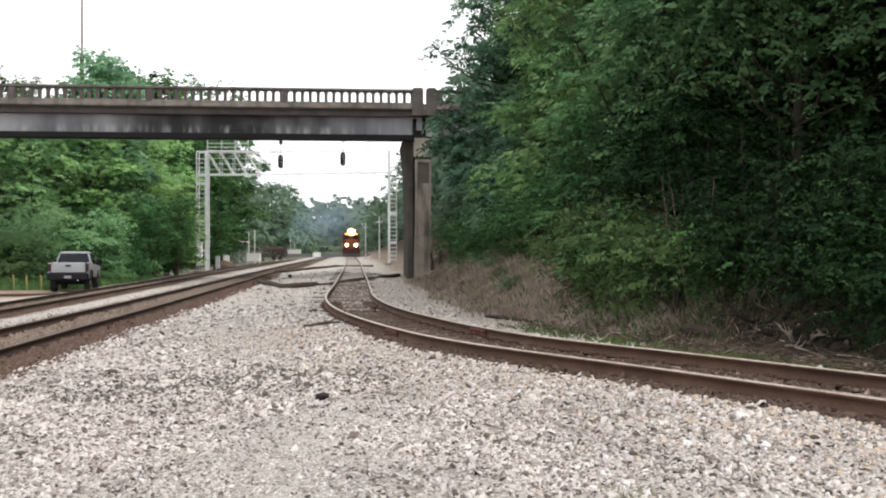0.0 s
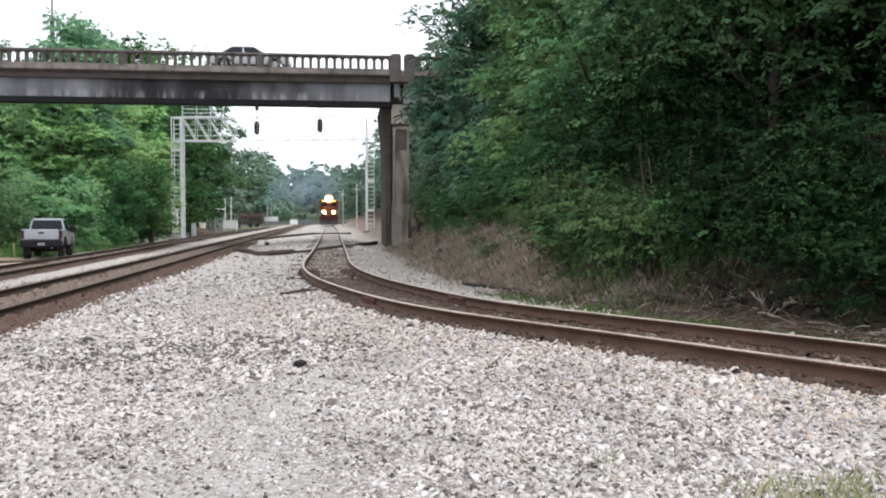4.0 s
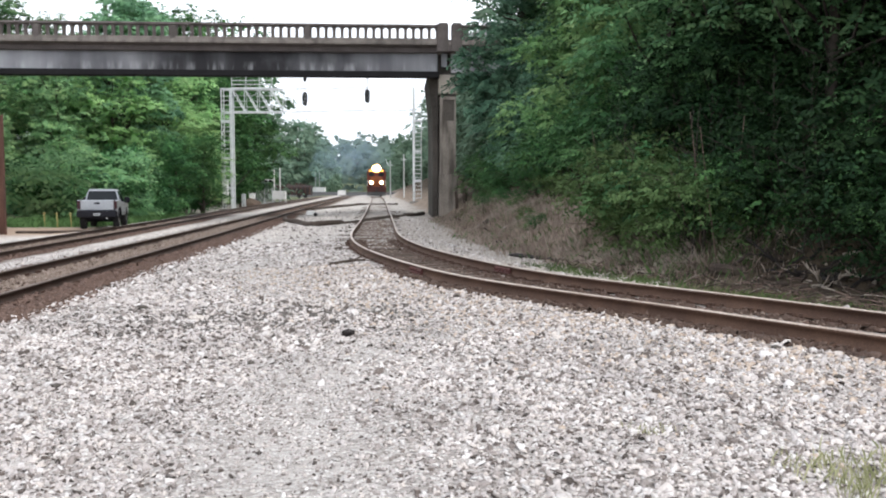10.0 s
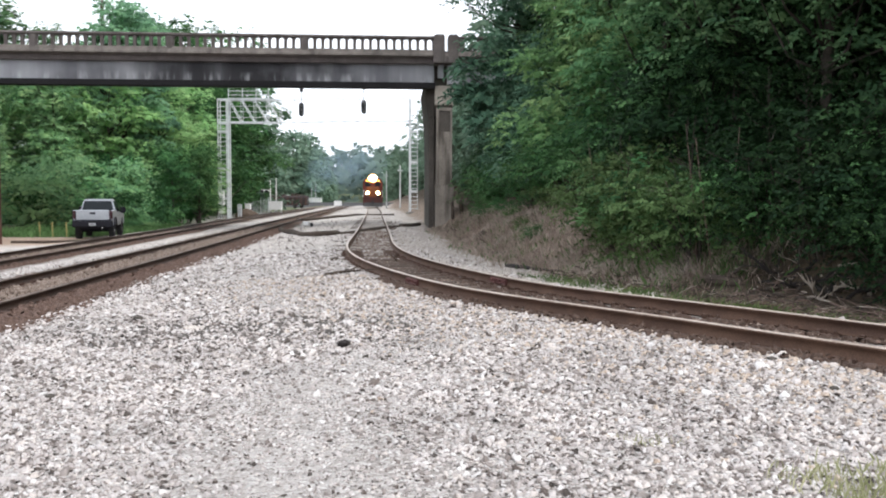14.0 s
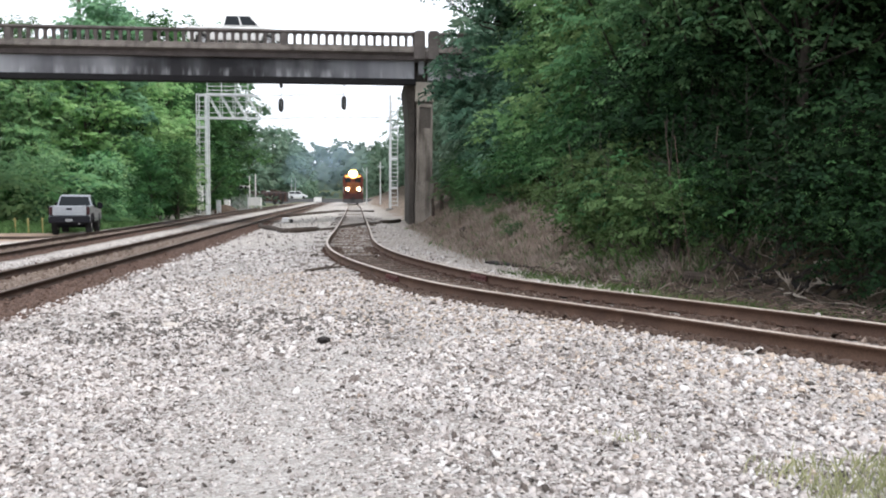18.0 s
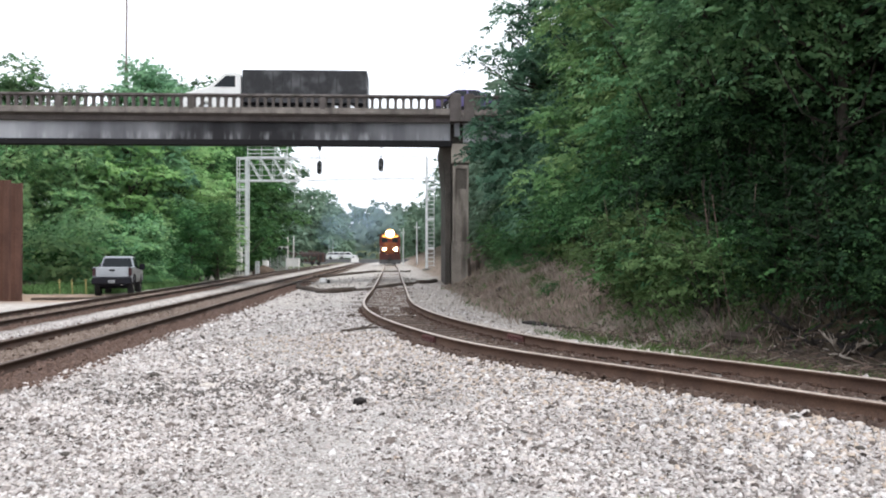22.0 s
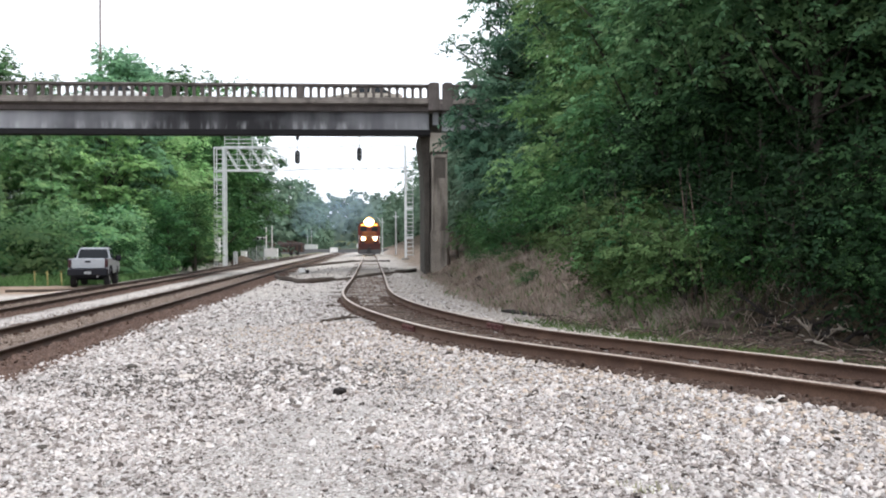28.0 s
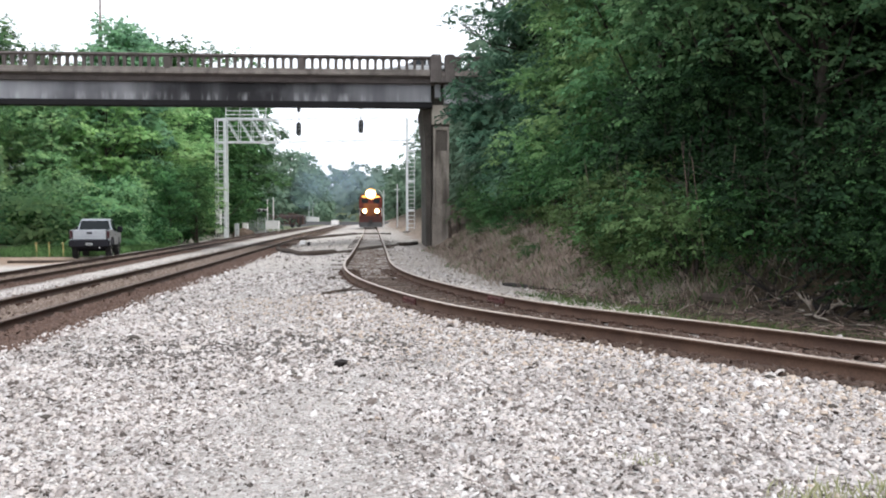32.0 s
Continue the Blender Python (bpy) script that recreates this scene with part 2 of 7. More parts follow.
# ---- building helpers ----
class Shape:
    """Gathers vertices and faces of one mesh."""

    def __init__(self):
        self.v, self.f, self.mi = [], [], []

    def add(self, verts, faces, mi=0):
        k = len(self.v)
        self.v.extend(tuple(p) for p in verts)
        self.f.extend(tuple(i + k for i in q) for q in faces)
        self.mi.extend([mi] * len(faces))
        return self

    def box(self, x0, x1, y0, y1, z0, z1, m=None, mi=0):
        vs = [Vector(p) for p in ((x0, y0, z0), (x1, y0, z0), (x1, y1, z0), (x0, y1, z0), (x0, y0, z1), (x1, y0, z1), (x1, y1, z1), (x0, y1, z1))]
        if m is not None:
            vs = [m @ p for p in vs]
        return self.add(vs, ((3, 2, 1, 0), (4, 5, 6, 7), (0, 1, 5, 4), (1, 2, 6, 5), (2, 3, 7, 6), (3, 0, 4, 7)), mi)

    def tube(self, pts, radii, sides=8, caps=True, mi=0):
        pts = [Vector(p) for p in pts]
        if isinstance(radii, (int, float)):
            radii = [radii] * len(pts)
        vs, fs = [], []
        for i, p in enumerate(pts):
            d = (pts[min(i + 1, len(pts) - 1)] - pts[max(i - 1, 0)]).normalized()
            a = d.orthogonal().normalized() if abs(d.z) > 0.9 else Vector((0, 0, 1)).cross(d).normalized()
            b = d.cross(a)
            for k in range(sides):
                t = 2 * math.pi * k / sides
                vs.append(p + (a * math.cos(t) + b * math.sin(t)) * radii[i])
        for i in range(len(pts) - 1):
            for k in range(sides):
                q = (k + 1) % sides
                fs.append((i * sides + k, i * sides + q, (i + 1) * sides + q, (i + 1) * sides + k))
        if caps:
            fs.append(tuple(range(sides - 1, -1, -1)))
            fs.append(tuple((len(pts) - 1) * sides + k for k in range(sides)))
        return self.add(vs, fs, mi)

    def prism(self, profile, axis, a, b, mi=0):
        """A closed profile of (p, q) pairs pulled along axis from a to b. axis 'x': p=y, q=z; 'y': p=x, q=z; 'z': p=x, q=y."""
        def at(p, q, s):
            return (s, p, q) if axis == "x" else (p, s, q) if axis == "y" else (p, q, s)
        n = len(profile)
        vs = [at(p, q, a) for p, q in profile] + [at(p, q, b) for p, q in profile]
        fs = [(i, (i + 1) % n, n + (i + 1) % n, n + i) for i in range(n)] + [tuple(range(n - 1, -1, -1)), tuple(range(n, 2 * n))]
        return self.add(vs, fs, mi)

    def mesh(self, name, mats, bevel=0.0, smooth=False, segments=1):
        me = bpy.data.meshes.new(name)
        me.from_pydata(self.v, [], self.f)
        for m in mats if isinstance(mats, (list, tuple)) else [mats]:
            me.materials.append(m)
        if any(self.mi):
            me.polygons.foreach_set("material_index", self.mi)
        bm = bmesh.new()
        bm.from_mesh(me)
        bmesh.ops.recalc_face_normals(bm, faces=bm.faces)
        if bevel:
            edges = [e for e in bm.edges if len(e.link_faces) == 2 and e.calc_face_angle(0) > 0.5]
            bmesh.ops.bevel(bm, geom=edges, offset=bevel, segments=segments, affect="EDGES", clamp_overlap=True)
        bm.to_mesh(me)
        bm.free()
        if smooth:
            me.polygons.foreach_set("use_smooth", [True] * len(me.polygons))
        return me


def part(name, shape, material, parent, label="", bevel=0.0, smooth=False, m=None, segments=1):
    me = shape if isinstance(shape, bpy.types.Mesh) else shape.mesh(name, material, bevel, smooth, segments)
    ob = new(name, me)
    ob.parent = parent
    if m is not None:
        ob.matrix_basis = m
    return tagged(ob, label)


def thing(name, label, category, m=None, group="", kind=""):
    ob = new(name)
    ob.empty_display_size = 0.3
    if m is not None:
        ob.matrix_basis = m
    return tagged(ob, label, category, group, kind)


def solid(name, shape, material, label, category, bevel=0.0, smooth=False, m=None, group="", kind=""):
    ob = new(name, shape if isinstance(shape, bpy.types.Mesh) else shape.mesh(name, material, bevel, smooth))
    if m is not None:
        ob.matrix_basis = m
    return tagged(ob, label, category, group, kind)


# ---- the plan: three tracks, the ground ----
def smooth_line(kx, ky):
    """A natural cubic through the plan's points."""
    kx, ky = np.array(kx, float), np.array(ky, float)
    n, h = len(kx), np.diff(kx)
    a, b = np.zeros((n, n)), np.zeros(n)
    a[0, 0] = a[-1, -1] = 1
    for i in range(1, n - 1):
        a[i, i - 1], a[i, i], a[i, i + 1] = h[i - 1], 2 * (h[i - 1] + h[i]), h[i]
        b[i] = 6 * ((ky[i + 1] - ky[i]) / h[i] - (ky[i] - ky[i - 1]) / h[i - 1])
    m = np.linalg.solve(a, b)

    def at(x):
        x = np.asarray(x, float)
        xc = np.clip(x, kx[0], kx[-1])
        j = np.clip(np.searchsorted(kx, xc) - 1, 0, n - 2)
        t, hh = xc - kx[j], h[j]
        y = ky[j] + t * ((ky[j + 1] - ky[j]) / hh - hh * (2 * m[j] + m[j + 1]) / 6) + t * t * m[j] / 2 + t ** 3 * (m[j + 1] - m[j]) / (6 * hh)
        s0 = (ky[1] - ky[0]) / h[0] - h[0] * m[1] / 6
        s1 = (ky[-1] - ky[-2]) / h[-1] + h[-1] * m[-2] / 6
        return y + np.where(x < kx[0], (x - kx[0]) * s0, 0) + np.where(x > kx[-1], (x - kx[-1]) * s1, 0)
    return at


siding_x = smooth_line([5, 8, 10.5, 13, 16, 20, 25, 32, 45, 65, 90, 140, 240], [7.15, 4.78, 3.04, 1.27, -0.06, -1.24, -2.15, -2.81, -3.85, -5.51, -7.6, -12.1, -21.1])
near_main_x = smooth_line([10, 16, 24, 34, 50, 80, 150, 300], [-7.38, -7.95, -8.67, -9.61, -11.2, -13.51, -19.4, -32])
far_main_x = smooth_line([10, 16, 24, 34, 50, 80, 150, 300], [-11.93, -12.57, -13.42, -14.49, -16.18, -18.8, -24.9, -38])


def siding_z(y):
    return 0.25 + np.interp(y, [0, 40, 60, 85, 130, 300], [0, -0.02, 0.08, 0.32, 0.5, 0.9])


def near_main_z(y):
    return 0.0 + np.interp(y, [10, 50, 90, 150, 300], [0, 0.04, 0.3, 0.5, 0.9])


def far_main_z(y):
    return -0.14 + np.interp(y, [10, 50, 90, 150, 300], [0, 0.04, 0.3, 0.5, 0.9])


_ty = np.linspace(-200, 400, 2401)
_sx = siding_x(_ty)
_sslope = np.gradient(_sx, _ty)


def beside_siding(x, y):
    """How far to the right of the siding's middle, across the track."""
    return (x - np.interp(y, _ty, _sx)) / np.sqrt(1 + np.interp(y, _ty, _sslope) ** 2)


def ground_z(x, y):
    x, y = np.asarray(x, float), np.asarray(y, float)
    yc = np.clip(y, -30, 300)
    u = beside_siding(x, yc)
    bed = siding_z(yc) - 0.185
    m1, m2 = near_main_x(yc), far_main_x(yc)
    b1, b2 = near_main_z(yc) - 0.175, far_main_z(yc) - 0.175
    # from the siding down to the mains, to the left
    bed = bed - 0.035 * (np.abs(u) < 0.66) * np.clip((yc - 9) / 6, 0, 1) * np.clip((27 - yc) / 5, -0.3, 1)
    left = np.where(x > m1 + 1.6, b1 + (bed - b1) * np.clip((x - m1 - 1.6) / np.maximum(0.5, np.interp(yc, _ty, _sx) - 1.4 - m1 - 1.6), 0, 1), b1)
    left = np.where(x < (m1 + m2) / 2 + 0.6, b1 + (b2 - b1) * np.clip(((m1 + m2) / 2 + 0.6 - x) / 1.2, 0, 1), left)
    left = np.where(x < m2 - 1.5, b2 + (-0.42 - b2) * np.clip((m2 - 1.5 - x) / 2.0, 0, 1), left)
    # beyond the pickup the wood's floor climbs slowly
    left = left + np.clip((-24 - x) * 0.05, 0, 4)
    rise = np.clip(u - 3.3, 0, 14)
    right = bed - 0.1 * np.clip((u - 1.6) / 0.8, 0, 1) + 0.5 * rise * np.clip(rise / 1.5, 0, 1)
    right = np.where(yc < 4, bed - 0.1 * np.clip((u - 1.6) / 0.8, 0, 1) + 0.5 * rise * np.clip(rise / 1.5, 0, 1), right)
    z = np.where(u > 1.5, right, left)
    far = np.clip((y - 200) / 200, 0, 1)
    z = z * (1 - far) + 1.2 * far
    # the far road crossing lies in a cut
    cut = np.clip((12 - np.abs(y - 213)) / 5, 0, 1)
    z = z * (1 - cut) + np.minimum(z, 0.75) * cut
    return z + np.clip((y - 430) / 250, 0, 1) * 22


def gz(x, y):
    return float(ground_z(np.array([x]), np.array([y]))[0])


# ---- ground: one sheet to the horizon ----
def ground_material():
    m, n, l, p = shader("railway_ground")
    co = n.new("ShaderNodeTexCoord")

    def attr(name):
        a = n.new("ShaderNodeAttribute")
        a.attribute_name = name
        return a.outputs["Fac"]

    def mixc(f, a, b):
        x = n.new("ShaderNodeMix")
        x.data_type = "RGBA"
        for sock, val in (("Factor", f), ("A", a), ("B", b)):
            if isinstance(val, (tuple, float)):
                x.inputs[sock].default_value = (*val, 1) if isinstance(val, tuple) else val
            else:
                l.new(val, x.inputs[sock])
        return x.outputs["Result"]

    def noise_at(scale, detail=5, rough=0.55):
        t = n.new("ShaderNodeTexNoise")
        t.inputs["Scale"].default_value, t.inputs["Detail"].default_value, t.inputs["Roughness"].default_value = scale, detail, rough
        l.new(co.outputs["Object"], t.inputs["Vector"])
        return t.outputs[0]

    def ramp(f, *stops):
        r = n.new("ShaderNodeValToRGB")
        e = r.color_ramp.elements
        e[0].position, e[0].color = stops[0][0], (*stops[0][1], 1)
        e[1].position, e[1].color = stops[-1][0], (*stops[-1][1], 1)
        for pos, c in stops[1:-1]:
            e.new(pos).color = (*c, 1)
        l.new(f, r.inputs[0])
        return r.outputs[0]

    vor = n.new("ShaderNodeTexVoronoi")
    vor.inputs["Scale"].default_value = 30
    l.new(co.outputs["Object"], vor.inputs["Vector"])
    sep = n.new("ShaderNodeSeparateColor")
    l.new(vor.outputs["Color"], sep.inputs[0])
    # coloured darker so the gaps between loose stones look shaded
    gravel = ramp(sep.outputs[0], (0.0, (0.085, 0.072, 0.066)), (0.22, (0.25, 0.222, 0.203)), (0.7, (0.42, 0.388, 0.366)), (1.0, (0.62, 0.60, 0.582)))
    gravel = mixc(ramp(noise_at(0.5, 6), (0.42, (0, 0, 0)), (0.62, (0.55, 0.55, 0.55))), gravel, (0.52, 0.49, 0.47))
    gravel = mixc(ramp(noise_at(1.3, 6), (0.52, (0, 0, 0)), (0.72, (0.28, 0.28, 0.28))), gravel, (0.26, 0.23, 0.205))
    gravel = mixc(attr("pale"), gravel, ramp(sep.outputs[1], (0.0, (0.36, 0.33, 0.31)), (1.0, (0.58, 0.555, 0.53))))
    gravel = mixc(attr("damp"), gravel, ramp(sep.outputs[1], (0.0, (0.08, 0.07, 0.065)), (0.6, (0.24, 0.22, 0.205)), (1.0, (0.55, 0.53, 0.51))))
    # far ballast lightened to imitate light on stones seen at a low angle
    gravel = mixc(attr("fresh"), gravel, ramp(noise_at(2.2, 8, 0.75), (0.34, (0.27, 0.235, 0.21)), (0.5, (0.57, 0.525, 0.485)), (0.66, (0.77, 0.725, 0.685))))
    rusty = ramp(noise_at(9, 6), (0.3, (0.055, 0.035, 0.027)), (0.7, (0.165, 0.11, 0.082)))
    soil = ramp(noise_at(2.5, 7), (0.3, (0.2, 0.15, 0.118)), (0.55, (0.34, 0.265, 0.21)), (0.8, (0.48, 0.395, 0.33)))
    grass = ramp(noise_at(4, 7), (0.3, (0.045, 0.065, 0.02)), (0.7, (0.11, 0.14, 0.05)))
    litter = ramp(noise_at(7, 7), (0.3, (0.035, 0.028, 0.02)), (0.7, (0.10, 0.075, 0.05)))
    sandy = ramp(noise_at(1.2, 6), (0.3, (0.33, 0.235, 0.175)), (0.7, (0.47, 0.36, 0.28)))
    dark = ramp(noise_at(5, 6), (0.3, (0.035, 0.028, 0.024)), (0.7, (0.10, 0.08, 0.066)))
    c = mixc(attr("rusty"), gravel, rusty)
    c = mixc(attr("soil"), c, soil)
    c = mixc(attr("grass"), c, grass)
    c = mixc(attr("litter"), c, litter)
    c = mixc(attr("sandy"), c, sandy)
    c = mixc(attr("dark"), c, dark)
    l.new(c, p.inputs["Base Color"])
    p.inputs["Roughness"].default_value = 0.95
    p.inputs["Specular IOR Level"].default_value = 0.2
    b = n.new("ShaderNodeBump")
    b.inputs["Strength"].default_value, b.inputs["Distance"].default_value = 0.9, 0.035
    inv = n.new("ShaderNodeMath")
    inv.operation = "SUBTRACT"
    inv.inputs[0].default_value = 1.0
    l.new(vor.outputs["Distance"], inv.inputs[1])
    l.new(inv.outputs[0], b.inputs["Height"])
    l.new(b.outputs[0], p.inputs["Normal"])
    return m


def ramp01(v, a, b):
    return np.clip((v - a) / (b - a), 0, 1)


def wobble(x, y, s):
    """Cheap uneven noise on arrays, about -1 to 1."""
    return (np.sin(x * 1.7 / s + 1.3 * np.sin(y * 0.9 / s)) + np.sin(y * 2.1 / s + 1.7 * np.sin(x * 1.1 / s + 2)) + np.sin((x + y) * 3.3 / s + 0.5)) / 3


def build_ground():
    xs = np.unique(np.concatenate([-np.geomspace(60, 3000, 22), np.arange(-60, -14, 1.0), np.arange(-14, 12, 0.3), np.arange(12, 40, 1.0), np.geomspace(40, 3000, 24)]))
    ys = np.unique(np.concatenate([-np.geomspace(12, 1500, 16), np.arange(-12, 3, 1.0), np.arange(3, 30, 0.22), np.arange(30, 60, 0.5), np.arange(60, 160, 1.5), np.geomspace(160, 4500, 36)]))
    gx, gy = np.meshgrid(xs, ys)
    x, y = gx.ravel(), gy.ravel()
    z = ground_z(x, y)
    u = beside_siding(x, np.clip(y, -200, 390))
    d1, d2 = np.abs(x - near_main_x(y)), np.abs(x - far_main_x(y))
    near = (np.abs(x) < 70) & (y > -20) & (y < 160)
    z = z + near * (wobble(x, y, 0.7) * 0.018 + wobble(x, y, 0.23) * 0.008)
    me = bpy.data.meshes.new("ground")
    nx, ny = len(xs), len(ys)
    i = np.arange((nx - 1) * (ny - 1))
    r, c = i // (nx - 1), i % (nx - 1)
    a = r * nx + c
    me.from_pydata(np.c_[x, y, z].tolist(), [], np.c_[a, a + 1, a + nx + 1, a + nx].tolist())
    me.polygons.foreach_set("use_smooth", [True] * len(me.polygons))
    w = wobble(x, y, 1.5) * 0.35 + wobble(x, y, 0.5) * 0.2
    under_track = np.maximum(np.maximum(1 - ramp01(d1 + w * 0.35, 1.5, 1.8), 1 - ramp01(d2 + w * 0.3, 1.25, 1.55)), (0.45 - 0.2 * ramp01(y, 17, 26)) * (1 - ramp01(np.abs(u) + w * 0.12, 0.68, 0.86)))
    soil = ramp01(u + w, 1.9, 2.7) * (1 - 0.75 * ramp01(y + w * 4, 16, 19) * (1 - ramp01(u + w, 3.0, 3.8)))
    masks = {
        "rusty": under_track * (y < 300),
        "soil": soil,
        "grass": np.maximum(0.5 * ramp01(u + w * 1.5, 2.2, 2.9) * (1 - ramp01(u + w, 3.3, 4.2)) * (1 - ramp01(y, 14.5, 18)), np.maximum(ramp01(-x + w * 3, 27, 30), ramp01(far_main_x(y) - x + w, 2.6, 3.6) * ramp01(y + w, 45.8, 46.8) * (1 - 0.8 * ramp01(y + w, 57, 62)))) * 0.9 + ramp01(np.abs(x), 80, 120) * 0.5,
        "litter": np.maximum(ramp01(u + w, 4.5, 7.0), ramp01(u + w, 3.2, 4.0) * (1 - ramp01(y, 14.5, 16.5))) * (y < 300),
        "sandy": ramp01(-(x - far_main_x(y)) + w, 2.0, 3.0) * (1 - ramp01(-x + w * 2, 25, 27)) * ramp01(y + w, 36, 39) * (1 - ramp01(y + w, 45.8, 46.8)),
        "dark": 0.8 * ((np.abs(u - 1.5) < 0.25) & (np.abs(y - 17.7) < 0.6)),
        "pale": 0.5 * trodden(x, y),
        "fresh": 0.85 * ramp01(y, 20, 34) * (y < 300),
        "damp": 0.8 * damp(x, y),
    }
    for name, v in masks.items():
        at = me.attributes.new(name, "FLOAT", "POINT")
        at.data.foreach_set("value", np.clip(v, 0, 1).astype(np.float32))
    me.materials.append(ground_material())
    tagged(new("ground", me), "pale crushed-stone railway ground rising to a wooded bank", "ground", kind="structure")


ICO_V = [(0, 0, 1), (0.894, 0, 0.447), (0.276, 0.851, 0.447), (-0.724, 0.526, 0.447), (-0.724, -0.526, 0.447), (0.276, -0.851, 0.447),
         (0.724, 0.526, -0.447), (-0.276, 0.851, -0.447), (-0.894, 0, -0.447), (-0.276, -0.851, -0.447), (0.724, -0.526, -0.447), (0, 0, -1)]
ICO_F = [(0, 1, 2), (0, 2, 3), (0, 3, 4), (0, 4, 5), (0, 5, 1), (1, 6, 2), (2, 7, 3), (3, 8, 4), (4, 9, 5), (5, 10, 1),
         (6, 7, 2), (7, 8, 3), (8, 9, 4), (9, 10, 5), (10, 6, 1), (11, 7, 6), (11, 8, 7), (11, 9, 8), (11, 10, 9), (11, 6, 10)]
CHIP_V = [(-0.8, -0.7, -0.6), (0.8, -0.75, -0.6), (0.75, 0.8, -0.6), (-0.7, 0.75, -0.6), (-0.6, -0.5, 0.6), (0.5, -0.6, 0.7), (0.65, 0.5, 0.5), (-0.5, 0.6, 0.65)]
CHIP_F = [(4, 5, 6), (4, 6, 7), (0, 1, 5), (0, 5, 4), (1, 2, 6), (1, 6, 5), (2, 3, 7), (2, 7, 6), (3, 0, 4), (3, 4, 7)]


def array_mesh(name, verts, faces, material, smooth=False, normals=None):
    me = bpy.data.meshes.new(name)
    k = faces.shape[1]
    me.vertices.add(len(verts))
    me.vertices.foreach_set("co", np.ascontiguousarray(verts, np.float32).ravel())
    me.loops.add(faces.size)
    me.loops.foreach_set("vertex_index", np.ascontiguousarray(faces, np.int32).ravel())
    me.polygons.add(len(faces))
    me.polygons.foreach_set("loop_start", np.arange(0, faces.size, k, dtype=np.int32))
    me.polygons.foreach_set("loop_total", np.full(len(faces), k, np.int32))
    if smooth:
        me.polygons.foreach_set("use_smooth", np.ones(len(faces), bool))
    me.update(calc_edges=True)
    me.materials.append(material)
    if normals is not None:
        me.polygons.foreach_set("use_smooth", np.ones(len(faces), bool))
        me.normals_split_custom_set_from_vertices(normals.tolist())
    return me


def gravel_stone_material():
    m, n, l, p = shader("loose_ballast_stones")
    geo = n.new("ShaderNodeNewGeometry")
    r = n.new("ShaderNodeValToRGB")
    e = r.color_ramp.elements
    e[0].position, e[0].color = 0.0, (0.07, 0.06, 0.054, 1)
    e[1].position, e[1].color = 1.0, (0.70, 0.675, 0.66, 1)
    for pos, c in ((0.07, (0.14, 0.114, 0.102)), (0.2, (0.265, 0.232, 0.215)), (0.42, (0.465, 0.42, 0.40)), (0.63, (0.56, 0.52, 0.508)), (0.8, (0.60, 0.54, 0.50)), (0.92, (0.65, 0.62, 0.608))):
        e.new(pos).color = (*c, 1)
    l.new(geo.outputs["Random Per Island"], r.inputs[0])
    co = n.new("ShaderNodeTexCoord")
    t = n.new("ShaderNodeTexNoise")
    t.inputs["Scale"].default_value = 70
    l.new(co.outputs["Object"], t.inputs["Vector"])
    hv = n.new("ShaderNodeHueSaturation")
    mr = n.new("ShaderNodeMapRange")
    mr.inputs["To Min"].default_value, mr.inputs["To Max"].default_value = 0.65, 1.35
    l.new(t.outputs[0], mr.inputs["Value"])
    l.new(mr.outputs[0], hv.inputs["Value"])
    l.new(r.outputs[0], hv.inputs["Color"])
    # dusty lighter and damp darker patches of the yard
    t2 = n.new("ShaderNodeTexNoise")
    t2.inputs["Scale"].default_value, t2.inputs["Detail"].default_value = 0.9, 4
    l.new(co.outputs["Object"], t2.inputs["Vector"])
    mr2 = n.new("ShaderNodeMapRange")
    mr2.inputs["From Min"].default_value, mr2.inputs["From Max"].default_value = 0.32, 0.62
    mr2.inputs["To Min"].default_value, mr2.inputs["To Max"].default_value = 0.78, 1.08
    l.new(t2.outputs[0], mr2.inputs["Value"])
    h2 = n.new("ShaderNodeHueSaturation")
    l.new(mr2.outputs[0], h2.inputs["Value"])
    l.new(hv.outputs[0], h2.inputs["Color"])
    l.new(h2.outputs[0], p.inputs["Base Color"])
    p.inputs["Roughness"].default_value = 0.95
    p.inputs["Specular IOR Level"].default_value = 0.2
    return m


def trodden(x, y):
    """The fine, pale, driven-over band that curves past the camera."""
    mid = np.interp(y, [4, 5.5, 7, 8.5, 10, 13, 18], [-0.6, -1.0, -1.3, -0.9, 0.2, -2.6, -4.2])
    return np.exp(-((x - mid) / 0.75) ** 2) * ramp01(y, 3, 4.5) * (1 - ramp01(y, 18, 24))


def damp(x, y):
    """A scatter of darker coarse stone."""
    return np.exp(-(((x + 1.75) / 1.1) ** 2 + ((y - 10.4 - 0.25 * np.sin(x * 3)) / 0.75) ** 2))


def stained_stones(rng):
    """Rust-brown stones packed along the siding's rails."""
    n = 7600
    y = 4.0 + 22.0 * rng.random(n) ** 1.4
    off = np.where((rng.random(n) < 0.65) & (y < 17), -0.95, -0.52) + rng.normal(0, 0.075, n)
    far_side = rng.random(n) < 0.3
    off = np.where(far_side, 0.5 + rng.normal(0, 0.06, n), off)
    d = np.gradient(siding_x(y + np.array([[-0.05], [0.05]])), axis=0)[0] / 0.1
    nn = 1 / np.sqrt(1 + d * d)
    return siding_x(y) + off * nn, y - off * d * nn


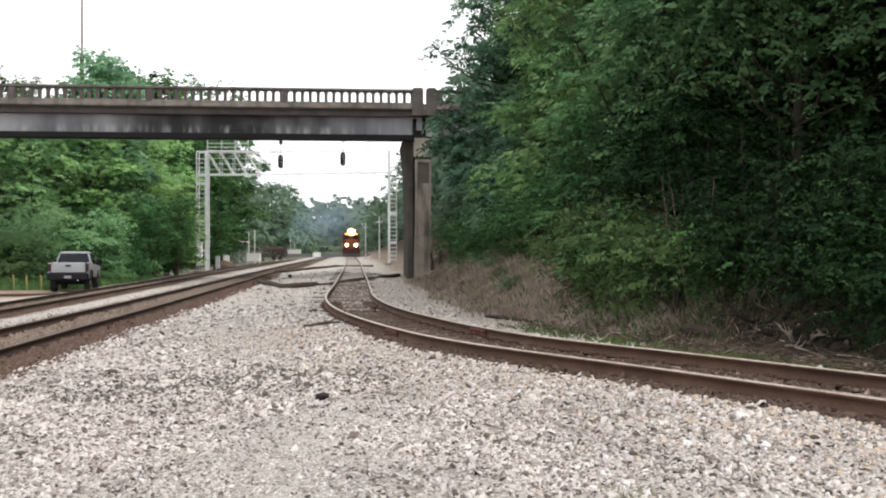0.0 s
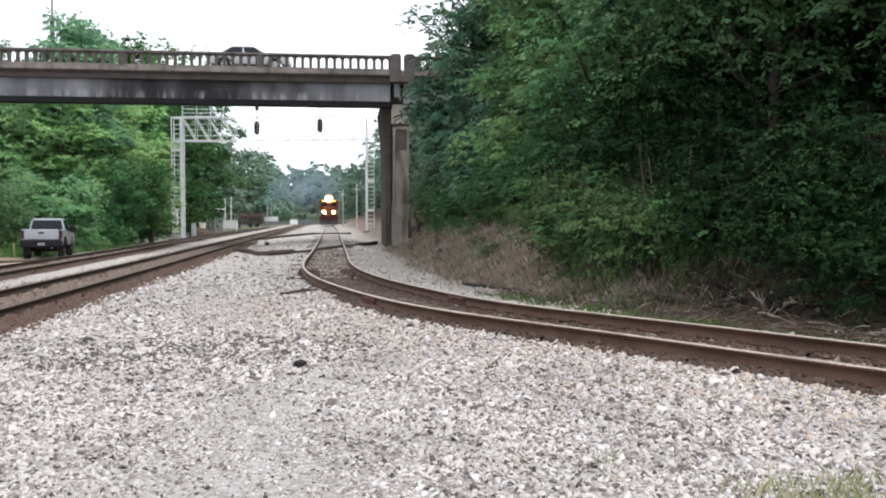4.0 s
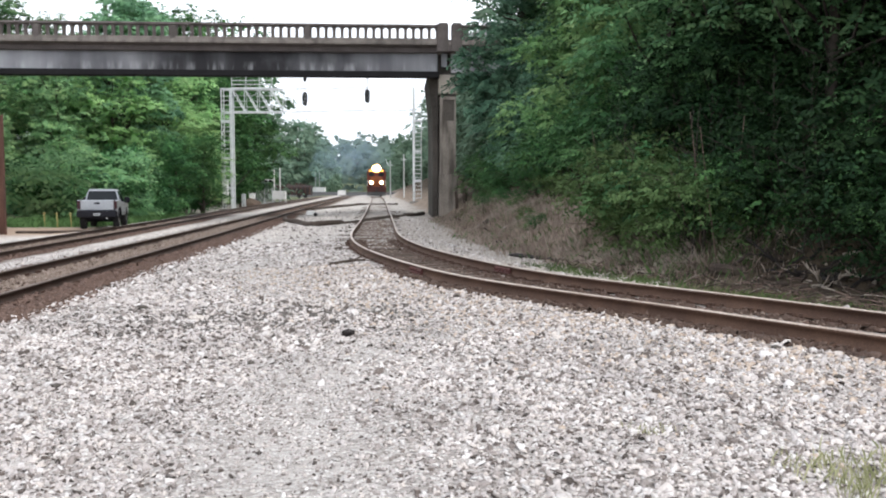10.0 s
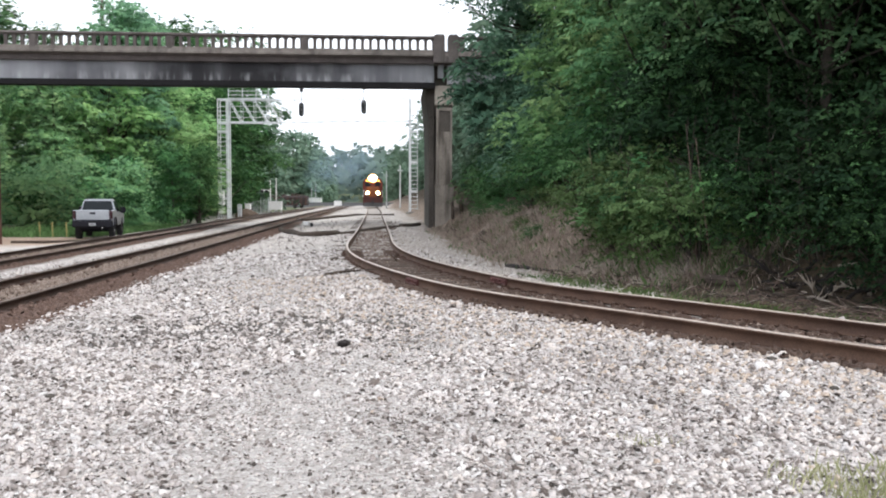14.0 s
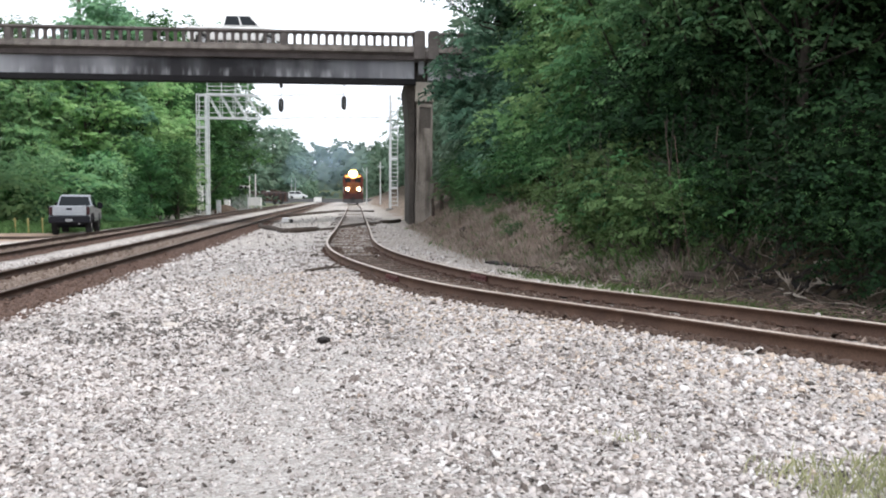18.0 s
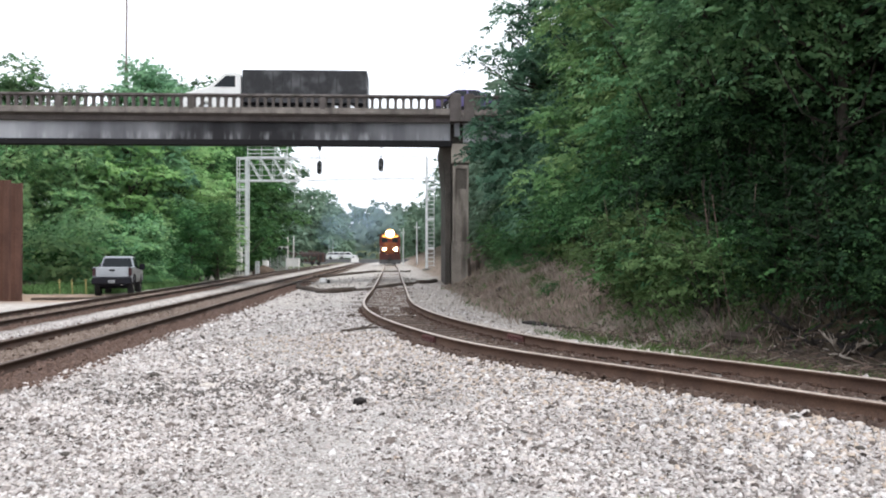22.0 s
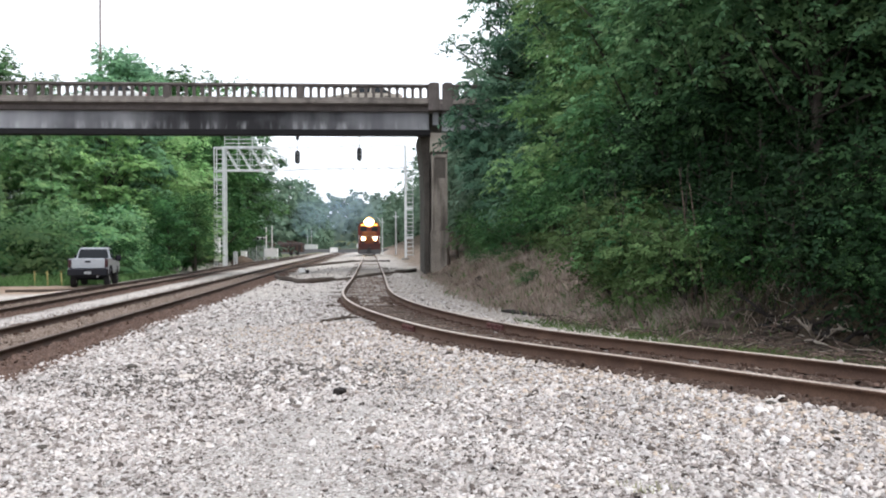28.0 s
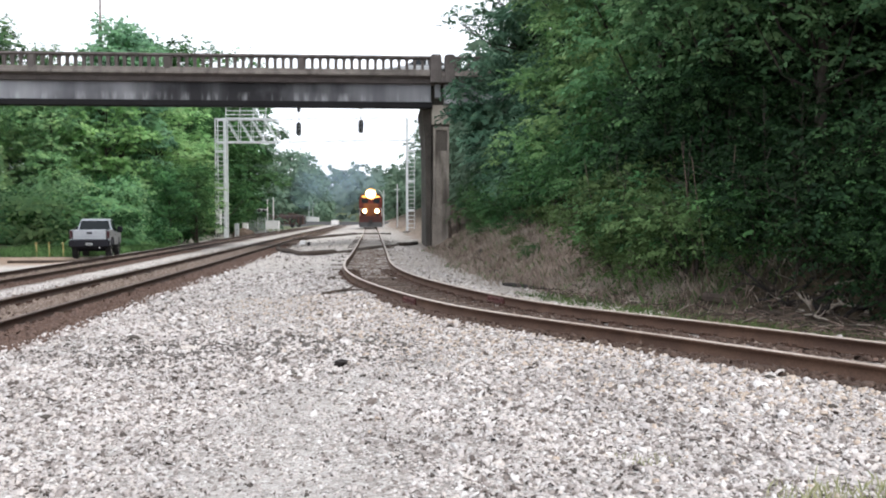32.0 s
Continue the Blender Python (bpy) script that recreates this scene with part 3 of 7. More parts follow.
def build_gravel():
    rng = np.random.default_rng(4)
    want = [(4.2, 7.0, 1350, 0.0138), (7.0, 11.0, 900, 0.0162), (11.0, 17.0, 380, 0.0205), (17.0, 26.0, 90, 0.029), (26.0, 40.0, 14, 0.031), (40.0, 66.0, 4, 0.042)]
    ox, oy, osz = [], [], []
    for y0, y1, per, size in want:
        w0 = 0.62 * y1 + 1.5
        n = int(per * (y1 - y0) * 2 * w0)
        x, y = rng.uniform(-w0, w0, n), rng.uniform(y0, y1, n)
        u = beside_siding(x, y)
        keep = (np.abs(x) < 0.62 * y + 1.2) & (u < 1.95 + 0.5 * rng.random(n)) & (x > far_main_x(y) - 2.4)
        d1, d2, d3 = x - near_main_x(y), x - far_main_x(y), u
        for d in (d1, d2, d3):
            keep &= np.abs(np.abs(d) - 0.75 - (0.08 if d is d3 else 0)) > (0.22 if d is d3 else 0.13)
            keep &= ~((np.abs(d) < (1.55 if d is not d3 else 0.9)) & (rng.random(n) < np.where((d is not d3) | (y < 22), 1.0, 0.8)))
        keep &= (y < 26) | (np.abs(u) > 1.0)
        # trodden, finer patches carry fewer loose stones
        keep &= rng.random(n) < 0.8 + 0.2 * wobble(x, y, 1.1) - 0.15 * trodden(x, y)
        ox.append(x[keep]), oy.append(y[keep]), osz.append(size * np.exp(rng.normal(0, 0.32, keep.sum())) * (1 - 0.4 * trodden(x[keep], y[keep])) * np.where(x[keep] < near_main_x(y[keep]), 0.55, 1.0))
    # a coarser scatter in the middle of the yard
    n = 3400
    x, y = rng.normal(-1.9, 1.5, n), rng.normal(11.0, 2.2, n)
    keep = (y > 7) & (x > near_main_x(y) + 1.9) & (beside_siding(x, y) < -1.2)
    ox.append(x[keep]), oy.append(y[keep]), osz.append(0.02 * np.exp(rng.normal(0, 0.3, keep.sum())))
    chips("gravel", "loose pale grey and tan crushed stones", gravel_stone_material(), rng, np.concatenate(ox), np.concatenate(oy), np.concatenate(osz))
    x, y = rng.normal(-2.5, 1.3, 1500), rng.normal(10.7, 0.75, 1500)
    chips("gravel", "scatter of dark grey coarse stones", mat("dark_ballast", (0.11, 0.098, 0.09), (0.055, 0.048, 0.044), (0.22, 0.2, 0.185), rough=0.95, scale=25, fine=80, bump=0.2), rng, x, y, 0.019 * np.exp(rng.normal(0, 0.35, 1500)))
    # brown-stained stones in and beside the main tracks, tan ones among the siding's ties
    for fx, lo, hi, label, material, per in ((near_main_x, -0.66, 0.66, "tan and brown stones between the main rails", TAN_STONE, 7500), (far_main_x, -0.66, 0.66, "tan and brown stones between the far main rails", TAN_STONE, 5500),
                                             (near_main_x, 0.84, 2.0, "red-brown stones on the main track's shoulder", RED_STONE, 9000), (near_main_x, -1.45, -0.84, "red-brown stones beyond the main track", RED_STONE, 3500),
                                             (far_main_x, 0.84, 1.3, "red-brown stones beside the far main track", RED_STONE, 3500), (siding_x, -0.64, 0.64, "tan stones among the siding's ties", TAN_STONE, 2400), (siding_x, -0.62, 0.66, "red-brown stones among the siding's ties", RED_STONE, 1100)):
        y0 = 7.0 if fx is siding_x else 11.0
        y = y0 + ((44 if fx is siding_x else 56) - y0) * rng.random(per) ** 1.25
        off = rng.uniform(lo, hi, per)
        if hi > 1.7:
            off = np.where(rng.random(per) < np.clip((2.0 - off) / 0.7, 0, 1), off, rng.uniform(0.84, 1.5, per))
        d = (fx(y + 0.05) - fx(y - 0.05)) / 0.1
        nn = 1 / np.sqrt(1 + d * d)
        chips("gravel", label, material, rng, fx(y) + off * nn, y - off * d * nn, (0.021 if fx is siding_x else 0.031) * np.exp(rng.normal(0, 0.3, per)))
    y = 13 + 30 * rng.random(4200) ** 1.2
    off = rng.uniform(1.0, 3.1, 4200)
    d = (siding_x(y + 0.05) - siding_x(y - 0.05)) / 0.1
    nn = 1 / np.sqrt(1 + d * d)
    chips("gravel", "pale stones on the strip below the bank", STONE, rng, siding_x(y) + off * nn, y - off * d * nn, 0.03 * np.exp(rng.normal(0, 0.35, 4200)))
    x, y = stained_stones(rng)
    chips("gravel", "rust-brown stones packed along the siding rails", mat("rusty_ballast", (0.075, 0.048, 0.037), (0.04, 0.026, 0.02), (0.16, 0.11, 0.085), rough=0.95, scale=25, fine=80, bump=0.2), rng, x, y, 0.031 * np.exp(rng.normal(0, 0.3, len(x))))
    y = 4.5 + 13.0 * rng.random(5200) ** 1.3
    x = siding_x(y) - 1.1 - np.abs(rng.normal(0, 1.5, 5200))
    chips("gravel", "tan and rust-tinged stones beside the siding", mat("warm_ballast", (0.47, 0.385, 0.315), (0.27, 0.2, 0.155), (0.64, 0.55, 0.47), rough=0.95, scale=22, fine=80, bump=0.2), rng, x, y, 0.017 * np.exp(rng.normal(0, 0.3, 5200)))


def chips(name, label, material, rng, x, y, s):
    """Angular stones lying on the ground."""
    z = ground_z(x, y) + wobble(x, y, 0.7) * 0.018 + wobble(x, y, 0.23) * 0.008
    n = len(x)
    s = np.minimum(s, 0.06)
    base = np.array(CHIP_V)
    v = (base[None] + rng.normal(0, 0.22, (n, 8, 3))) * s[:, None, None]
    v = v * rng.uniform(0.65, 1.3, (n, 1, 3)) * np.array([1.12, 1.0, 0.66])
    a = rng.uniform(0, 2 * np.pi, n)
    ca, sa = np.cos(a)[:, None], np.sin(a)[:, None]
    vx, vy = v[..., 0] * ca - v[..., 1] * sa, v[..., 0] * sa + v[..., 1] * ca
    tx, ty = rng.normal(0, 0.35, (n, 1)), rng.normal(0, 0.35, (n, 1))
    v[..., 2] += vx * tx + vy * ty
    v = np.stack([vx + x[:, None], vy + y[:, None], v[..., 2] + (z + s * 0.36)[:, None]], -1)
    f = np.array(CHIP_F)[None] + (np.arange(n) * 8)[:, None, None]
    tagged(new(name, array_mesh(name, v.reshape(-1, 3), f.reshape(-1, 3), material)), label, "gravel", kind="stuff")


# ---- tracks ----
RAIL_PROFILE = [(-0.075, 0), (0.075, 0), (0.075, 0.012), (0.012, 0.03), (0.009, 0.125), (0.035, 0.135), (0.036, 0.163), (0.026, 0.172),
                (-0.026, 0.172), (-0.036, 0.163), (-0.035, 0.135), (-0.009, 0.125), (-0.012, 0.03), (-0.075, 0.012)]


def line_at(fx, fz, s):
    """Points along a track's middle: place, along and across, at the ways s (in y)."""
    x, z = fx(s), fz(s)
    d = np.gradient(x, s)
    n = 1 / np.sqrt(1 + d * d)
    return np.c_[x, s, z], np.c_[d * n, n], np.c_[n, -d * n]


def sweep(profile, fx, fz, s, off, drop):
    p, _, ac = line_at(fx, fz, s)
    pr = np.array(profile)
    k, n = len(pr), len(s)
    v = np.empty((n, k, 3))
    v[..., 0] = p[:, None, 0] + ac[:, None, 0] * (off + pr[None, :, 0])
    v[..., 1] = p[:, None, 1] + ac[:, None, 1] * (off + pr[None, :, 0])
    v[..., 2] = p[:, None, 2] - drop + pr[None, :, 1]
    i, j = np.meshgrid(np.arange(n - 1), np.arange(k), indexing="ij")
    a, b = i * k + j, i * k + (j + 1) % k
    f = np.stack([a, b, b + k, a + k], -1).reshape(-1, 4)
    return v.reshape(-1, 3), f, j.ravel()


def tie_mesh():
    g = Shape()
    g.box(-1.3, 1.3, -0.115, 0.115, -0.16, 0.0)
    return g.mesh("tie", TIE, bevel=0.012)


def plate_mesh():
    g = Shape()
    g.box(-0.19, 0.19, -0.1, 0.1, 0.0, 0.018)
    for sx in (-1, 1):
        for sy in (-0.055, 0.055):
            g.box(sx * 0.1 - 0.018, sx * 0.1 + 0.018, sy - 0.016, sy + 0.016, 0.018, 0.06)
        # rail anchors clipped against the tie
        g.box(sx * 0.1 - 0.035, sx * 0.1 + 0.035, 0.115, 0.165, -0.02, 0.055)
    return g.mesh("tie_plate", PLATE)


TIE_MESH, PLATE_MESH = tie_mesh(), plate_mesh()


def build_track(name, label, fx, fz, y0, y1, head, loose=0.0, ties_to=60, steel=None):
    rng = random.Random(name)
    root = thing(name, label, "railway track", kind="structure")
    s = np.unique(np.concatenate([np.arange(y0, 40, 0.25), np.arange(40, y1, 2.0)]))
    for off in (-0.7525, 0.7525):
        v, f, j = sweep(RAIL_PROFILE, fx, fz, s, off, 0.172)
        me = array_mesh("rail", v, f, steel or RUST)
        me.materials.append(head)
        me.polygons.foreach_set("material_index", np.isin(j, (6, 7, 8)).astype(np.int32))
        part("rail", me, None, root, "rusty brown steel rail with a worn head")
    # ties, and the plates under the rails
    length = np.concatenate([[0], np.cumsum(np.hypot(np.diff(s), np.diff(fx(s))))])
    plates = 0
    for d in np.arange(0.3, length[-1], 0.53):
        y = float(np.interp(d, length, s))
        if y > ties_to:
            break
        e = 0.05
        ang = math.atan2(float(fx(y + e) - fx(y - e)), 2 * e)
        m = pose(float(fx(y)), y, float(fz(y)) - (0.19 if y < 22 else rng.choice((0.176, 0.19, 0.23))), rng.uniform(-0.6, 0.6), 0, -math.degrees(ang) + rng.uniform(-1.5, 1.5) * (1 + loose))
        part("tie", TIE_MESH, None, root, m=m)
        if y < 26:
            for off in (-0.7525, 0.7525):
                part("tie_plate", PLATE_MESH, None, root, m=m @ pose(off, 0, 0.0))
    return root


def joint_bar(root, fx, fz, y, off):
    """Bolted joint bars on both sides of a rail."""
    e = 0.05
    ang = math.atan2(float(fx(y + e) - fx(y - e)), 2 * e)
    m = pose(float(fx(y)), y, float(fz(y)) - 0.172, 0, 0, -math.degrees(ang)) @ pose(off, 0, 0)
    g = Shape()
    for sx in (-1, 1):
        g.prism([(sx * 0.012, 0.03), (sx * 0.075, 0.03), (sx * 0.07, 0.05), (sx * 0.052, 0.06), (sx * 0.052, 0.11), (sx * 0.036, 0.13), (sx * 0.010, 0.13)], "y", -0.33, 0.33)
        for by in (-0.24, -0.08, 0.08, 0.24):
            g.box(min(sx * 0.05, sx * 0.085), max(sx * 0.05, sx * 0.085), by - 0.018, by + 0.018, 0.067, 0.103)
    part("joint_bar", g, JOINT_RED, root, "bolted rust-red joint bar", m=m)


def build_tracks():
    a = build_track("siding_track", "rusty bent siding track with weathered ties in pale ballast", siding_x, siding_z, -14, 240, RAIL_TOP, 1.0, 75)
    joint_bar(a, siding_x, siding_z, 15.45, -0.7525)
    joint_bar(a, siding_x, siding_z, 15.05, 0.7525)
    build_track("near_main_track", "dark rusty main track on brown-stained ballast", near_main_x, near_main_z, -14, 300, RAIL_TOP_DARK, 0, 60, MAIN_RUST)
    build_track("far_main_track", "dark rusty main track beside a sandy lane", far_main_x, far_main_z, -14, 300, RAIL_TOP_DARK, 0, 50, MAIN_RUST)


# ---- the road overpass ----
BRIDGE_Y = 50.0
SKEW = 3.5
ON_BRIDGE = pose(0, BRIDGE_Y, 0, 0, 0, SKEW) @ pose(0, -BRIDGE_Y, 0)


def along_deck(q, lane):
    """Where on a lane of the slightly skewed deck the sight line x = q * y meets it."""
    c, k, d = math.cos(math.radians(SKEW)), math.sin(math.radians(SKEW)), lane - BRIDGE_Y
    return (q * (BRIDGE_Y + d * c) + d * k) / (c - q * k)


def baluster_mesh():
    g = Shape()
    # half an arch on each side of the shaft
    side = [(0.13, 0.0), (0.095, 0.03), (0.083, 0.08), (0.083, 0.46), (0.095, 0.525), (0.128, 0.578), (0.175, 0.61), (0.229, 0.62), (0.229, 0.66)]
    g.prism(side + [(-x, z) for x, z in reversed(side)], "y", -0.09, 0.09)
    return g.mesh("baluster", PARAPET)


def build_bridge():
    root = thing("road_overpass", "grimy concrete road overpass with an arched balustrade and dark girders", "bridge", m=ON_BRIDGE)
    y = BRIDGE_Y
    x0, x1 = -62.0, -0.12
    base_z = 10.12
    bal = baluster_mesh()
    # fascia girders, set back under the deck's edge, and their bottom flanges
    for gy in (y + 0.35,):
        g = Shape()
        g.box(x0, -0.70, gy, gy + 0.42, 8.58, 9.64)
        part("girder", g, GIRDER, root, "long concrete girder streaked with soot and lime", bevel=0.02)
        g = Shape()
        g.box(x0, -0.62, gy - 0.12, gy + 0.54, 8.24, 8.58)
        part("bottom_flange", g, SOOT_SHADE, root, "bottom flange coloured near-black for soot and shade", bevel=0.03)
        g = Shape()
        g.box(0.09, x1 + 24, gy, gy + 0.42, 8.5, 9.64)
        part("girder", g, GIRDER, root, bevel=0.02)
    g = Shape()
    g.box(-0.47, -0.13, y + 0.33, y + 0.75, 8.86, 9.64)
    part("bearing_stiffener", g, GIRDER, root, "pale end block of the girder", bevel=0.015)
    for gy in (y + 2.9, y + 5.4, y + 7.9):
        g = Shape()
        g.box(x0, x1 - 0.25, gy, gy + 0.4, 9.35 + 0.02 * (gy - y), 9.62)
        part("floor_beam", g, SOOT_SHADE, root, "shallow beam under the deck coloured near-black for soot and shade", bevel=0.02)
    g = Shape()
    g.box(x0, x1 - 0.03, y + 0.3, y + 8.8, 9.64, 10.02)
    part("deck", g, CONCRETE, root, "stained concrete deck slab", bevel=0.03)
    g = Shape()
    g.box(x1 + 0.05, x1 + 24, y + 0.3, y + 8.8, 9.64, 10.02)
    part("deck", g, CONCRETE, root, bevel=0.03)
    # the deck's edge, set back under a projecting ledge
    for a, b in ((x0, x1 - 0.04), (x1 + 0.06, x1 + 24)):
        g = Shape()
        g.prism([(y + 0.1, 9.64), (y + 0.32, 9.64), (y + 0.32, 10.05), (y - 0.02, 10.05), (y + 0.02, 9.96), (y + 0.1, 9.9)], "x", a, b)
        part("deck_edge", g, DECK_EDGE, root, "stained deck edge coloured dark brown for the shade of its ledge", bevel=0.012)
        g = Shape()
        g.prism([(y - 0.22, 10.03), (y + 0.4, 10.03), (y + 0.4, 10.2), (y - 0.2, 10.2), (y - 0.22, 10.17)], "x", a, b)
        part("ledge", g, LEDGE, root, "projecting concrete ledge, paler at its lip", bevel=0.015)
    g = Shape()
    g.box(-0.14, 0.10, y - 0.2, y + 0.25, 9.68, 10.34)
    part("joint_sill", g, PARAPET, root, bevel=0.02)
    for yy, near in ((y, True), (y + 8.45, False)):
        # big posts at the joint, small posts between panels, arched openings and coping
        for a, b in ((-0.75, -0.10), (0.08, 0.69)):
            foot = 9.66 if near else base_z
            g = Shape()
            g.prism([(a, foot), (b, foot), (b, 11.2), (b - 0.05, 11.23), (b - 0.07, 11.29), (a + 0.1, 11.29), (a + 0.07, 11.23), (a, 11.2)], "y", -0.27, 0.27)
            part("end_post", g, PARAPET, root, "square concrete end post at the deck joint", bevel=0.015, m=pose(0, yy, 0))
        panel, post, n = 7.62, 0.3, 16
        starts = [-0.75 - panel * (i + 1) for i in range(8)] + [0.69 + panel * i for i in range(3)]
        for sx in starts:
            a, b = sx + post, sx + panel
            g = Shape()
            g.prism([(sx, 10.3), (a, 10.3), (a, 11.05), (sx, 11.05)], "y", yy - 0.15, yy + 0.15)
            part("post", g, PARAPET, root, bevel=0.015)
            g = Shape()
            g.prism([(-0.12, 11.03), (0.12, 11.03), (0.18, 11.07), (0.18, 11.15), (0.12, 11.2), (-0.12, 11.2), (-0.18, 11.15), (-0.18, 11.07)], "x", sx, b)
            part("coping", g, PARAPET, root, "grimy concrete coping", bevel=0.01, m=pose(0, yy, 0))
            g = Shape()
            g.prism([(yy - 0.17, base_z), (yy + 0.17, base_z), (yy + 0.14, 10.41), (yy - 0.14, 10.41)], "x", sx, b)
            part("plinth", g, LEDGE, root, bevel=0.012)
            for i in range(n + 1):
                if near or sx > -30:
                    part("baluster", bal, None, root, m=pose(a + (b - a) * i / n, yy, 10.40))
    # road surface
    g = Shape()
    g.box(x0, x1 + 24, y + 1.05, y + 8.1, 10.02, 10.44)
    part("roadway", g, ASPHALT, root, "worn asphalt roadway")
    g = Shape()
    g.box(x0, x1 + 24, y + 0.3, y + 1.05, 10.02, 10.42)
    part("kerb", g, CAP, root, "pale concrete kerb behind the balustrade", bevel=0.02)
    # the pier beside the siding: two columns, a cap each and a cross beam
    for cy, w in ((51.25, 0.47), (57.8, 0.47)):
        col = Shape()
        col.prism([(-w + 0.05, -0.65), (w - 0.05, -0.65), (w, -0.6), (w, 0.6), (w - 0.05, 0.65), (-w + 0.05, 0.65), (-w, 0.6), (-w, -0.6)], "z", -0.6, 7.16)
        c = part("column", col, PIER, root, "stained concrete pier column with a recessed panel", bevel=0.012, m=pose(-0.07, cy, 0))
        # pad coloured dark to imitate the shaded gap below the cap
        g = Shape()
        g.box(-w + 0.06, w + 0.02, -0.6, 0.6, 7.16, 7.32)
        part("bearing_pad", g, DARK_CONCRETE, c, "dark-coloured pad standing in for the shaded gap under the cap", bevel=0.01)
        g = Shape()
        g.box(-0.56, 0.56, -0.72, 0.72, 7.32, 8.44)
        part("cap", g, CAP, c, "pale concrete bearing cap", bevel=0.02)
        for sx, k in ((-1, 0.075), (1, 0.05)):
            g = Shape()
            g.box(sx * (w - k) - k, sx * (w - k) + k, -0.72, -0.64, -0.5, 7.16)
            part("raised_edge", g, PIER, c, bevel=0.01)
        g = Shape()
        g.box(-w + 0.15, w - 0.10, -0.72, -0.64, 6.98, 7.16)
        part("raised_edge", g, PIER, c, bevel=0.01)
        # dark trapezoid paints shade into the head of the panel
        g = Shape()
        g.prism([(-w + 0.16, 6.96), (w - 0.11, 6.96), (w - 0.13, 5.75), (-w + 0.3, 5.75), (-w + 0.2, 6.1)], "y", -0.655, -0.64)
        part("soot_patch", g, DARK_CONCRETE, c, "dark head of the recessed panel, shade put into its colour")
        g = Shape()
        g.box(-w - 0.06, w + 0.1, -0.8, 0.8, -0.5, 2.6)
        part("footing", g, PIER, c, "wider foot of the column", bevel=0.02)
    g = Shape()
    g.box(-0.02, 0.40, 50.57, 50.605, 1.62, 1.86)
    sg = part("plaque", g, WHITE_PAINT, root, "small pale plaque on the pier")
    g = Shape()
    for zz in (1.68, 1.77):
        g.box(0.03, 0.35, 50.562, 50.57, zz, zz + 0.035)
    part("plaque_bar", g, GREY_PAINT, sg)
    g = Shape()
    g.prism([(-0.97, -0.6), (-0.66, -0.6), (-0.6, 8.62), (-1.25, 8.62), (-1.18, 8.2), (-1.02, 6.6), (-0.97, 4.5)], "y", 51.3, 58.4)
    part("pier_wall", g, DARK_CONCRETE, root, "dark inner wall of the pier", bevel=0.02)
    g = Shape()
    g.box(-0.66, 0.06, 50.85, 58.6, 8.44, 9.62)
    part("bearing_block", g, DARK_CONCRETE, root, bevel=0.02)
    # the far end of the span
    g = Shape()
    g.box(-63.5, -61.8, 49.9, 58.9, -0.8, 8.25)
    part("abutment", g, CONCRETE, root, "plain concrete abutment", bevel=0.03)
    # the road goes on over earth ramps on both sides
    for a, b in ((-240.0, -63.5), (28.0, 240.0)):
        g = Shape()
        g.prism([(36.0, -3.0), (73.0, -3.0), (60.0, 10.3), (49.0, 10.3)], "x", a, b)
        part("ramp", g, EARTH, root, "grassy earth ramp of the road")
        g = Shape()
        g.box(a, b, y + 0.35, y + 8.1, 10.3, 10.44)
        part("roadway", g, ASPHALT, root)
    g = Shape()
    g.box(23.5, 28.0, 49.9, 58.9, -0.8, 9.9)
    part("abutment", g, CONCRETE, root, bevel=0.03)
    return root


